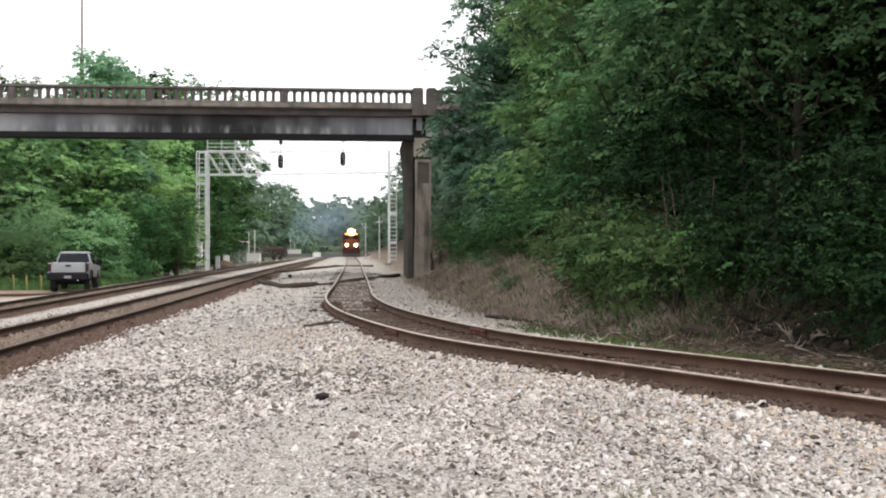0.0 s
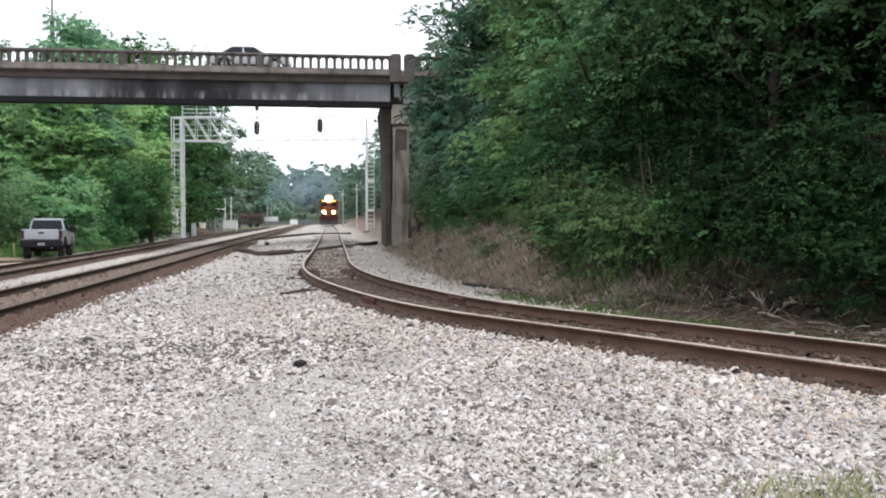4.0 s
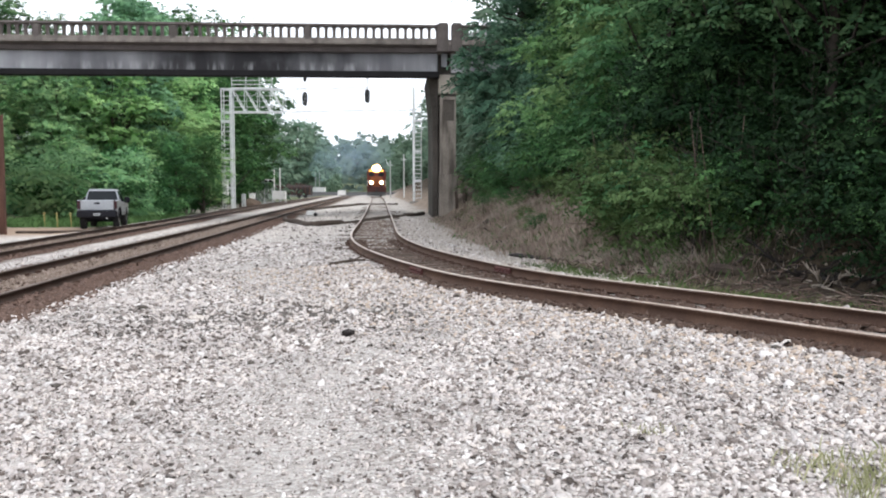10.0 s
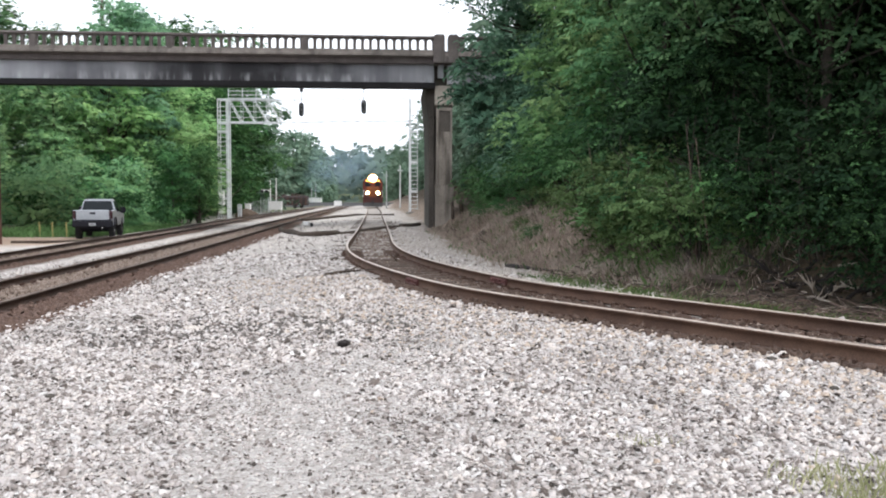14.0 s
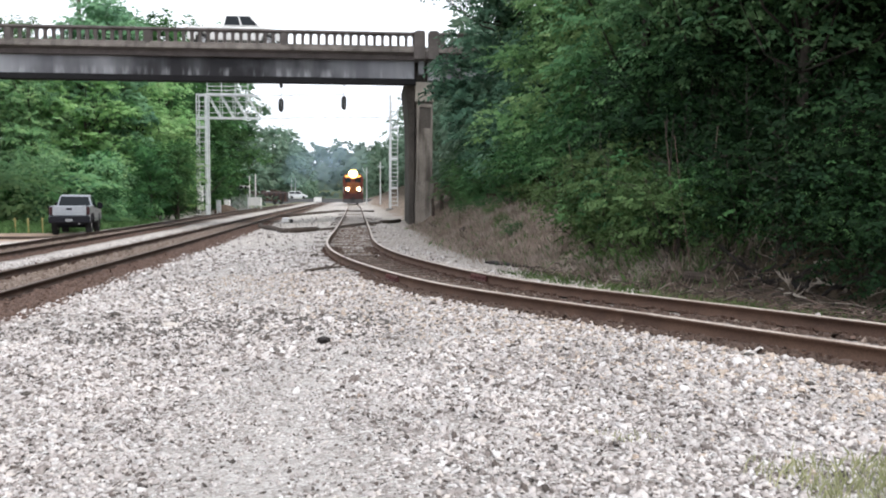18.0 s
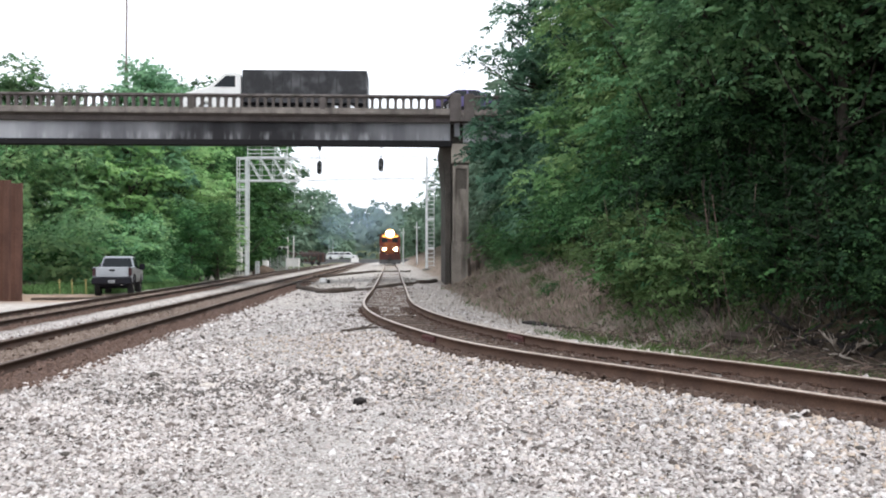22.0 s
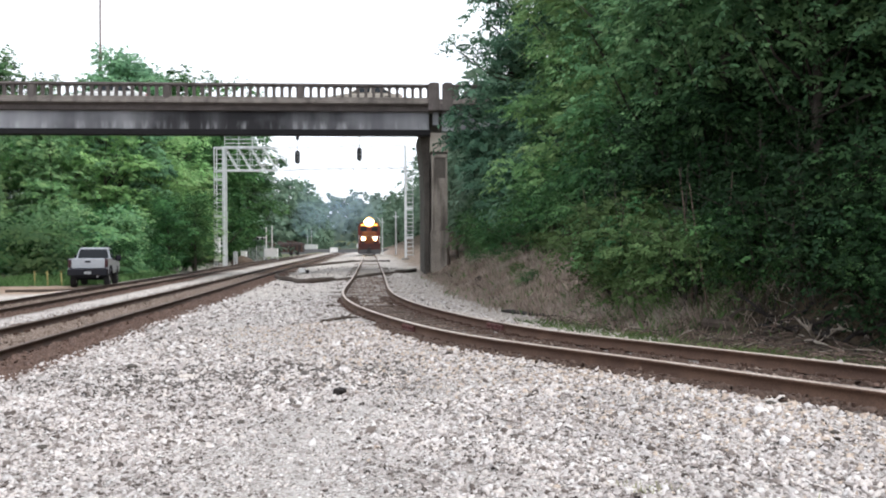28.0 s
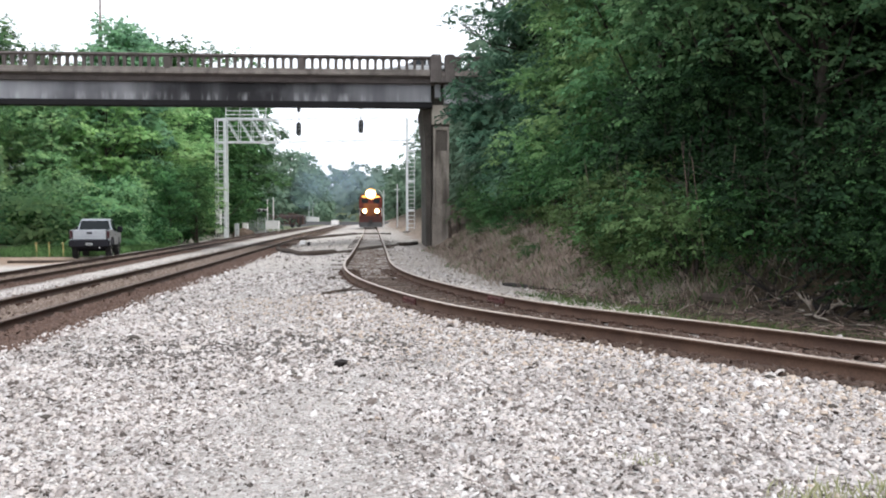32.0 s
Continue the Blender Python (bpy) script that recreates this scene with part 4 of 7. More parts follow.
def girder_material():
    """Pale concrete with lime runs, and a broad soot cloud where the engines pass under."""
    m, n, l, p = shader("sooty_girder_concrete")
    co, sx = n.new("ShaderNodeTexCoord"), n.new("ShaderNodeSeparateXYZ")
    l.new(co.outputs["Object"], sx.inputs[0])
    mp = n.new("ShaderNodeMapping")
    mp.inputs["Scale"].default_value = (0.7, 1.0, 0.12)
    l.new(co.outputs["Object"], mp.inputs["Vector"])
    runs, clouds = n.new("ShaderNodeTexNoise"), n.new("ShaderNodeTexNoise")
    runs.inputs["Scale"].default_value, runs.inputs["Detail"].default_value = 1.0, 7
    clouds.inputs["Scale"].default_value, clouds.inputs["Detail"].default_value = 0.35, 6
    l.new(mp.outputs[0], runs.inputs["Vector"])
    l.new(co.outputs["Object"], clouds.inputs["Vector"])
    soot = n.new("ShaderNodeValToRGB")
    e = soot.color_ramp.elements
    e[0].position, e[0].color = 0.0, (0.12, 0.12, 0.12, 1)
    e[1].position, e[1].color = 1.0, (0.45, 0.45, 0.45, 1)
    for pos, c in ((0.52, 0.12), (0.64, 0.5), (0.74, 0.95), (0.84, 1.0), (0.93, 0.6)):
        e.new(pos).color = (c, c, c, 1)
    mr = n.new("ShaderNodeMapRange")
    mr.inputs["From Min"].default_value, mr.inputs["From Max"].default_value = -60.0, 0.0
    l.new(sx.outputs[0], mr.inputs["Value"])
    wob = n.new("ShaderNodeMath")
    wob.operation = "MULTIPLY_ADD"
    wob.inputs[1].default_value = 0.22
    l.new(clouds.outputs[0], wob.inputs[0])
    sh = n.new("ShaderNodeMath")
    sh.operation = "SUBTRACT"
    sh.inputs[1].default_value = 0.11
    l.new(mr.outputs[0], sh.inputs[0])
    l.new(sh.outputs[0], wob.inputs[2])
    l.new(wob.outputs[0], soot.inputs[0])
    streak = n.new("ShaderNodeMapRange")
    streak.inputs["From Min"].default_value, streak.inputs["From Max"].default_value = 0.35, 0.65
    streak.inputs["To Min"].default_value, streak.inputs["To Max"].default_value = 1.12, 0.9
    l.new(runs.outputs[0], streak.inputs["Value"])
    amt = n.new("ShaderNodeMath")
    amt.operation = "MULTIPLY"
    amt.use_clamp = True
    l.new(soot.outputs[0], amt.inputs[0])
    l.new(streak.outputs[0], amt.inputs[1])
    pale = n.new("ShaderNodeValToRGB")
    pale.color_ramp.elements[0].position, pale.color_ramp.elements[0].color = 0.35, (0.33, 0.33, 0.365, 1)
    pale.color_ramp.elements[1].position, pale.color_ramp.elements[1].color = 0.7, (0.52, 0.525, 0.555, 1)
    l.new(runs.outputs[0], pale.inputs[0])
    mx = n.new("ShaderNodeMix")
    mx.data_type = "RGBA"
    l.new(amt.outputs[0], mx.inputs["Factor"])
    l.new(pale.outputs[0], mx.inputs["A"])
    mx.inputs["B"].default_value = (0.018, 0.017, 0.02, 1)
    # white lime that weeps out along the girder's foot
    foot = n.new("ShaderNodeMapRange")
    foot.inputs["From Min"].default_value, foot.inputs["From Max"].default_value = 9.12, 8.76
    l.new(sx.outputs[2], foot.inputs["Value"])
    weep, gate = n.new("ShaderNodeTexNoise"), n.new("ShaderNodeMapRange")
    weep.inputs["Scale"].default_value, weep.inputs["Detail"].default_value = 4.0, 8
    gate.inputs["From Min"].default_value, gate.inputs["From Max"].default_value = 0.52, 0.95
    l.new(mp.outputs[0], weep.inputs["Vector"])
    l.new(weep.outputs[0], gate.inputs["Value"])
    both = n.new("ShaderNodeMath")
    both.operation = "MULTIPLY"
    l.new(foot.outputs[0], both.inputs[0])
    l.new(gate.outputs[0], both.inputs[1])
    lime = n.new("ShaderNodeMix")
    lime.data_type = "RGBA"
    l.new(both.outputs[0], lime.inputs["Factor"])
    l.new(mx.outputs["Result"], lime.inputs["A"])
    lime.inputs["B"].default_value = (0.56, 0.57, 0.59, 1)
    l.new(lime.outputs["Result"], p.inputs["Base Color"])
    p.inputs["Roughness"].default_value = 0.85
    b = n.new("ShaderNodeBump")
    b.inputs["Strength"].default_value, b.inputs["Distance"].default_value = 0.2, 0.02
    l.new(runs.outputs[0], b.inputs["Height"])
    l.new(b.outputs[0], p.inputs["Normal"])
    return m


GIRDER = girder_material()
# near-black for soot, with the shade under the deck put into the colour
SOOT_SHADE = mat("soot_black_concrete", (0.009, 0.0085, 0.010), (0.006, 0.0055, 0.0065), (0.016, 0.015, 0.017), rough=0.95, scale=0.8, fine=15)
PIER = mat("streaked_pier_concrete", (0.255, 0.225, 0.195), (0.16, 0.138, 0.115), (0.35, 0.315, 0.28), rough=0.95, scale=0.8, fine=18, bump=0.3,
           stain=(0.05, 0.042, 0.035), stain_amount=0.85, stain_scale=1.8, streak=1)
CAP = mat("pale_cap_concrete", (0.36, 0.325, 0.28), (0.27, 0.24, 0.21), (0.45, 0.41, 0.36), rough=0.95, scale=1.2, fine=18, bump=0.2)
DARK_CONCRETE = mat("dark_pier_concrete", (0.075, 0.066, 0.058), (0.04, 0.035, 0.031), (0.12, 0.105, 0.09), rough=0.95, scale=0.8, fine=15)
ASPHALT = mat("asphalt", (0.05, 0.05, 0.051), rough=0.92, scale=2, fine=60)
EARTH = mat("grassy_earth", (0.07, 0.085, 0.03), (0.04, 0.05, 0.018), (0.13, 0.135, 0.06), rough=1.0, scale=0.6, fine=6, bump=0.6)


# ---- trees, bushes and grass ----
def sprays(rng, origin, heading, count_leaves, length, leaf, droop=0.35, face=None):
    """Twigs with leaves set alternately along them; every leaf is a diamond folded along its rib. origin, heading: arrays (n, 3)."""
    n = len(origin)
    up = np.array([0, 0, 1.0])
    d = heading / np.linalg.norm(heading, axis=1, keepdims=True)
    side = np.cross(d, up) + rng.normal(0, 0.15, (n, 3))
    side /= np.linalg.norm(side, axis=1, keepdims=True) + 1e-9
    t = (np.arange(count_leaves) + 0.6) / count_leaves
    ln = length * rng.uniform(0.6, 1.25, (n, 1, 1))
    base = origin[:, None] + d[:, None] * t[None, :, None] * ln - up * (t ** 2)[None, :, None] * ln * droop
    sgn = np.where(np.arange(count_leaves) % 2 == 0, 1.0, -1.0)[None, :, None]
    way = side[:, None] * sgn * 0.85 + d[:, None] * 0.6 - up * 0.22 + rng.normal(0, 0.28, (n, count_leaves, 3))
    way /= np.linalg.norm(way, axis=2, keepdims=True)
    across = np.cross(way, (up[None, None] if face is None else face[:, None]) + rng.normal(0, 0.45, (n, count_leaves, 3)))
    across /= np.linalg.norm(across, axis=2, keepdims=True) + 1e-9
    sz = leaf * rng.uniform(0.6, 1.35, (n, count_leaves, 1))
    nrm = np.cross(across, way)
    a = base
    b = base + way * sz * 0.5 + across * sz * 0.27 - nrm * sz * 0.06
    c = base + way * sz - up * sz * 0.15
    e = base + way * sz * 0.5 - across * sz * 0.27 - nrm * sz * 0.06
    v = np.stack([a, b, c, e], 2).reshape(-1, 3)
    return v, np.repeat(nrm.reshape(-1, 3), 4, axis=0)


def crown_mesh(name, seed, lobes, n_sprays, leaves, length, leaf, material, droop=0.35, flat=0.8, own_weight=0.4, tufts=8, tuft=0.44):
    """lobes: (x, y, z, radius) boughs; each carries tufts of foliage like shingles on its outside, and the twigs grow on the tufts."""
    rng = np.random.default_rng(seed)
    lobes = np.array(lobes, float)
    up = np.array([0, 0, 1.0])
    k = len(lobes) * tufts
    bough = np.repeat(np.arange(len(lobes)), tufts)
    out = rng.normal(0, 1, (k, 3))
    out[:, 2] += 0.3
    out /= np.linalg.norm(out, axis=1, keepdims=True)
    centre = lobes[bough, :3] + out * (lobes[bough, 3] * rng.uniform(0.5, 1.12, k))[:, None] * np.array([1, 1, flat])
    tr = lobes[bough, 3] * tuft * np.exp(rng.normal(0, 0.28, k))
    pick = rng.choice(k, n_sprays, p=tr ** 2 / (tr ** 2).sum())
    dirs = rng.normal(0, 1, (n_sprays, 3))
    dirs[:, 2] = np.abs(dirs[:, 2]) * 0.9 - 0.25
    dirs /= np.linalg.norm(dirs, axis=1, keepdims=True)
    r = tr[pick] * rng.uniform(0.2, 1.0, n_sprays) ** 0.45
    o = centre[pick] + dirs * r[:, None] * np.array([1.15, 1.15, 0.72])
    h = dirs * np.array([1, 1, 0.3]) + out[pick] * np.array([0.6, 0.6, 0.1]) + rng.normal(0, 0.3, (n_sprays, 3))
    # leaves turn towards the open
    v, own = sprays(rng, o, h, leaves, length, leaf, droop, dirs * 0.6 + out[pick] * 0.35 + up * 0.5)
    f = np.arange(len(v)).reshape(-1, 4)
    # a tuft catches the light as one rounded mass
    mid = np.repeat((centre - out * tr[:, None] * 0.4 - up * tr[:, None] * 0.35)[pick], leaves * 4, axis=0)
    nn = v - mid
    nn /= np.linalg.norm(nn, axis=1, keepdims=True) + 1e-6
    nn = nn * 0.7 + np.repeat(out[pick], leaves * 4, axis=0) * 0.3 + own * own_weight + up * 0.2
    nn /= np.linalg.norm(nn, axis=1, keepdims=True) + 1e-6
    # each leaf shows its upper face outwards
    q = v.reshape(-1, 4, 3)
    turned = (np.cross(q[:, 2] - q[:, 0], q[:, 3] - q[:, 1]) * nn.reshape(-1, 4, 3).mean(1)).sum(1) < 0
    f[turned] = f[turned][:, ::-1]
    return array_mesh(name, v, f, material, normals=nn)


def tree_source(name, label, seed, height, spread, low, material, n_sprays, leaves, length, leaf, n_lobes=16, trunk_r=0.16, lean=0.0, own_weight=0.35, lobe=1.0, boughs=(), tuft=0.44):
    """A tree: tapered trunk, limbs to the lobes of its crown, twigs and leaves. low: where the crown starts, as a part of the height."""
    rng = random.Random(seed)
    root = thing(name, label, "tree")
    lobes = []
    for i in range(n_lobes):
        k = (i + 0.5) / n_lobes
        z = height * (low + (1 - low) * k * 0.93)
        w = spread * (0.35 + 0.65 * math.sin(math.pi * min(1, 0.18 + 0.8 * k)) ** 0.8)
        a = i * 2.399 + rng.uniform(-0.5, 0.5)
        rr = w * rng.uniform(0.35, 0.8)
        lobes.append((rr * math.cos(a) + lean * z, rr * math.sin(a), z, lobe * spread * rng.uniform(0.32, 0.5) * (1.1 - 0.2 * k)))
    lobes += boughs
    g = Shape()
    pts = [(lean * height * k + 0.12 * math.sin(5 * k + seed), 0.12 * math.cos(4 * k + seed), height * 0.9 * k - 0.3 * (k == 0)) for k in (0, 0.15, 0.35, 0.55, 0.75, 1.0)]
    g.tube(pts, [trunk_r * s for s in (1.25, 1.0, 0.8, 0.6, 0.38, 0.12)], 8)
    part("trunk", g, BARK, root, smooth=True)
    g = Shape()
    for x, y, z, r in lobes:
        z0 = max(height * 0.12, z - spread * 0.55)
        k = z0 / (height * 0.9)
        p0 = Vector((lean * height * k, 0, z0))
        p2 = Vector((x, y, z))
        p1 = p0.lerp(p2, 0.5) + Vector((0, 0, -0.12 * spread))
        g.tube([p0, p1, p2], [trunk_r * 0.42, trunk_r * 0.26, trunk_r * 0.08], 5)
    part("limb", g, BARK, root, smooth=True)
    part("crown", crown_mesh("crown", seed, lobes, n_sprays, leaves, length, leaf, material, own_weight=own_weight, tuft=tuft), None, root, "")
    return root


def bush_source(name, label, seed, height, spread, material, n_sprays, leaves, length, leaf, n_lobes=9, category="bush", own_weight=0.35, tufts=8, tuft=0.44, droop=0.35):
    rng = random.Random(seed)
    root = thing(name, label, category)
    lobes = []
    for i in range(n_lobes):
        a, rr = i * 2.399, spread * math.sqrt((i + 0.3) / n_lobes) * 0.8
        r = spread * rng.uniform(0.3, 0.5)
        lobes.append((rr * math.cos(a), rr * math.sin(a), max(0.15 * height, height * rng.uniform(0.3, 0.85) * (1 - 0.5 * rr / spread)), r))
    g = Shape()
    for x, y, z, r in lobes:
        g.tube([(x * 0.15, y * 0.15, -0.15), (x * 0.5, y * 0.5, z * 0.55), (x, y, z)], [0.035, 0.025, 0.008], 5)
    part("stem", g, BARK, root)
    part("foliage", crown_mesh("foliage", seed, lobes, n_sprays, leaves, length, leaf, material, flat=min(1.0, height / spread * 0.8), own_weight=own_weight, tufts=tufts, tuft=tuft, droop=droop), None, root, "")
    return root


def plant(src, used, x, y, scale=1.0, turn=0.0, label="", sz=None, sink=0.1):
    """Stands the source itself first, then copies of it."""
    m = pose(x, y, gz(x, y) - sink, 0, 0, turn) @ Matrix.Diagonal((scale, scale, sz or scale, 1))
    if src.name not in used:
        used.add(src.name)
        src.matrix_basis = m
        ob = src
    else:
        ob = copy_thing(src, m)
        ob.scale = m.to_scale()
    if label:
        tagged(ob, label)
    return ob


def bank_xy(u, y):
    """A place u metres to the right of the siding, across it from its point at y."""
    d = float(siding_x(y + 0.1) - siding_x(y - 0.1)) / 0.2
    n = 1 / math.sqrt(1 + d * d)
    return float(siding_x(y)) + u * n, y - u * d * n


def build_woods():
    rng = random.Random(11)
    used = set()
    near = {
        "deep": tree_source("tree", "tall broadleaf tree with dense dark green leaves on the bank", 20, 15.5, 4.6, 0.19, LEAF_DEEP, 3800, 10, 0.6, 0.14, n_lobes=26, lobe=0.78, own_weight=0.18, trunk_r=0.11,
                            boughs=[(1.0 * math.cos(k * 2.4), 1.0 * math.sin(k * 2.4), 2.6 + 0.62 * k, 0.95) for k in range(9)]),
        "green": tree_source("tree", "tall broadleaf tree with mid-green leaves on the bank", 22, 15.5, 3.8, 0.1, LEAF_MID, 2900, 10, 0.6, 0.16, n_lobes=24, lobe=0.72, own_weight=0.18),
        "bright": tree_source("tree", "broadleaf tree with fresh yellow-green leaves on the bank", 23, 14.5, 3.5, 0.12, LEAF_FRESH, 2400, 10, 0.6, 0.17, n_lobes=22, lobe=0.78, own_weight=0.18),
        "cool": tree_source("tree", "drooping blue-green tree beside the overpass", 24, 13, 3.3, 0.06, LEAF_COOL, 2300, 10, 0.75, 0.17, n_lobes=22, lobe=0.8, own_weight=0.18),
        "edge": tree_source("tree", "blue-green tree whose boughs reach out over the overpass", 25, 12.2, 2.7, 0.06, LEAF_COOL, 3000, 10, 0.6, 0.19, n_lobes=20, lobe=0.85, own_weight=0.18,
                            boughs=[(-3.55, 0, 8.75, 0.34), (-3.2, 0.1, 8.5, 0.4), (-2.6, 0, 8.8, 0.5), (-1.7, 0, 8.7, 0.7), (-2.45, 0, 10.35, 0.34), (-1.35, 0.2, 10.45, 0.42), (-1.9, 0, 11.2, 0.45),
                                    (-1.2, 0.1, 11.2, 0.42), (-0.4, 0, 11.4, 0.42), (-2.0, 0.3, 6.6, 1.0), (-2.95, 0, 5.3, 0.75), (-2.8, 0.1, 4.4, 0.8),
                                    (-1.9, -0.2, 5.2, 1.0), (-1.9, 0.2, 3.8, 1.0), (-1.8, 0, 2.4, 0.9), (-1.5, 0.3, 1.2, 0.8)]),
    }
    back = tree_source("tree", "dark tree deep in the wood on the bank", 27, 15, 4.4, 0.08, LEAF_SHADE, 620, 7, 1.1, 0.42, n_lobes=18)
    under = tree_source("tree", "leafy tree under the canopy coloured dark to stand in for shade", 28, 13, 3.6, 0.05, LEAF_SHADE, 760, 8, 0.8, 0.25, n_lobes=20)
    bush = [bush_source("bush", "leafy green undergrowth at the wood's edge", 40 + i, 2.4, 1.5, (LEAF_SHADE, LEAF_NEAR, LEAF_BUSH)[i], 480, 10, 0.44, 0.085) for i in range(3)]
    olive = bush_source("bush", "yellow-green shrub on the bank", 44, 1.5, 1.1, LEAF_OLIVE, 480, 10, 0.34, 0.07)
    # the bank's front row: blue-green by the overpass, fresh green, then deep green nearby
    for kind, x, y, sc in (("edge", 4.1, 38.6, 1.0), ("cool", 5.2, 43.5, 0.85), ("cool", 4.0, 46.2, 0.66), ("cool", 5.6, 36.0, 1.0), ("green", 7.0, 39.5, 1.0), ("bright", 5.3, 31.6, 0.9),
                           ("green", 6.6, 33.6, 1.02), ("bright", 6.0, 27.8, 0.98), ("cool", 4.6, 34.6, 0.5), ("green", 6.3, 24.6, 0.98), ("green", 8.0, 28.0, 1.0), ("green", 7.2, 21.4, 0.98),
                           ("green", 8.6, 23.6, 1.0), ("deep", 8.1, 18.4, 1.0), ("deep", 9.5, 15.5, 0.98), ("deep", 10.2, 20.0, 1.05), ("deep", 11.6, 13.0, 0.95), ("deep", 12.6, 17.0, 1.05)):
        plant(near[kind], used, x, y, sc, rng.uniform(0, 360) if kind != "edge" else 0)
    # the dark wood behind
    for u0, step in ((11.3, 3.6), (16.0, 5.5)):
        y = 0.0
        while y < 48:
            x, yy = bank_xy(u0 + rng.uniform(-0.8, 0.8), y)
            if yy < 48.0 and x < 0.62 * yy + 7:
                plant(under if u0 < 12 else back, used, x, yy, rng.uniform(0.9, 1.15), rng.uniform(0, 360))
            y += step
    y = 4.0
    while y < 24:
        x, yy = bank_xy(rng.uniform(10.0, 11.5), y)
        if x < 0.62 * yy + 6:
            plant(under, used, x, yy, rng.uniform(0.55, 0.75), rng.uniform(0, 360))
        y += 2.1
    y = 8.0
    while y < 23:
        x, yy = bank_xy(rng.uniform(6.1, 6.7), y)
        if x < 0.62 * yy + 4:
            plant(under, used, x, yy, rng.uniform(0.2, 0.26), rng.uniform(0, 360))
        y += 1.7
    y, i = 1.0, 0
    while y < 48:
        for u0, s0 in ((4.0, 0.5), (4.8, 0.8), (6.0, 1.2), (7.6, 1.5)):
            if u0 == 4.0 or (u0 > 5.5 and y < 18):
                continue
            x, yy = bank_xy(u0 + rng.uniform(-0.4, 0.5), y + rng.uniform(-0.6, 0.6))
            if yy < 47 and not (yy > 20 and u0 < 7) and 0.055 * yy + 0.9 * s0 + (0.8 if yy > 26 else 0) < x < 0.62 * yy + 2:
                k = 0 if yy < 13 or (yy < 22 and u0 > 5.5) else 1 + i % 2
                plant(bush[k], used, x, yy, s0 * rng.uniform(0.8, 1.15), rng.uniform(0, 360))
            i += 1
        y += 1.9
    for y, u in ((17, 4.5), (18.6, 5.1), (16.2, 5.2), (17.6, 5.6), (15.2, 4.6), (19.2, 5.9), (14.2, 4.6)):
        x, yy = bank_xy(u, y)
        plant(olive, used, x, yy, rng.uniform(0.9, 1.5), rng.uniform(0, 360))
    for k, (x, y, s) in enumerate(((1.9, 49.0, 1.0), (2.9, 46.8, 1.2), (3.6, 44.6, 1.3), (2.6, 44.0, 0.8), (4.6, 42.6, 1.5), (5.4, 45.6, 1.7), (3.9, 48.6, 1.7), (5.0, 40.0, 1.4), (6.4, 42.4, 1.8))):
        plant(bush[1 + k % 2], used, x, y, s, rng.uniform(0, 360))
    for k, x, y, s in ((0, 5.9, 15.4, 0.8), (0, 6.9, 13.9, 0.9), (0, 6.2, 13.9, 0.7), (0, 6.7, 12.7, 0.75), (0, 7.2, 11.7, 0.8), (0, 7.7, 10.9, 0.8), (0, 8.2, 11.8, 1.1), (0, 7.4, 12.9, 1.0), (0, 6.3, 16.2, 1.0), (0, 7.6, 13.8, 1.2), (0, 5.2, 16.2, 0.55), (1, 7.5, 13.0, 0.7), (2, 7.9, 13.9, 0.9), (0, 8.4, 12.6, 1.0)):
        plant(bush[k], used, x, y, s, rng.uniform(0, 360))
    # low shrubs scattered on the dry slope
    for y, u, sc in ((24, 4.6, 0.3), (27, 4.9, 0.35), (31.5, 5.4, 0.4), (36, 5.6, 0.45), (40, 5.2, 0.4), (42, 5.8, 0.5), (33, 6.2, 0.7), (28.5, 6.2, 0.7)):
        x, yy = bank_xy(u, y)
        plant(olive if rng.random() < 0.5 else bush[1], used, x, yy, sc, rng.uniform(0, 360))
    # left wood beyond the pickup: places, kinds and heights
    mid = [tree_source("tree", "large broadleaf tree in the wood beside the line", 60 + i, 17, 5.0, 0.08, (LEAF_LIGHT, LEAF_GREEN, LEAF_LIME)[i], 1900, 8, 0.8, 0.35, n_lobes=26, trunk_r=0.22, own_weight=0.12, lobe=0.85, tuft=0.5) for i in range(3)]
    # darker leaf colour stands in for shade behind the bright front row
    deep = tree_source("tree", "tree deep in the wood beside the line, leaves coloured dark for shade", 66, 17, 5.4, 0.06, LEAF_NEAR, 800, 7, 1.1, 0.55, n_lobes=20, trunk_r=0.25, own_weight=0.12)
    high = tree_source("tree", "tall tree behind the signal gantry, leaves coloured dark for shade", 67, 17, 5.2, 0.2, LEAF_NEAR, 1900, 7, 0.9, 0.36, n_lobes=22, trunk_r=0.25, own_weight=0.12, lobe=0.85)
    for x, y, h in ((-26.4, 99, 16.5), (-30.2, 108, 24.2), (-34.5, 108, 23.8), (-38.0, 107, 24.0), (-27.5, 120, 16.5)):
        plant(high, used, x, y, h / 17, rng.uniform(0, 360))
    for x, y, h in ((-21.9, 68, 6.2), (-21.2, 73, 6.6), (-22.6, 77, 7.4), (-23.4, 72, 7.0)):
        plant(high, used, x, y, h / 17, rng.uniform(0, 360), label="dark green young tree at the edge of the wood")
    crest = tree_source("tree", "tall round-crowned tree showing above the overpass", 68, 17, 3.9, 0.4, LEAF_GREEN, 5200, 7, 0.3, 0.26, n_lobes=26, trunk_r=0.25, own_weight=0.12, lobe=0.95, tuft=0.5)
    crest_dark = tree_source("tree", "grey-green tree top showing above the overpass", 69, 17, 3.9, 0.4, LEAF_DEEP, 6000, 7, 0.28, 0.26, n_lobes=26, trunk_r=0.25, own_weight=0.12, lobe=0.95, tuft=0.5)
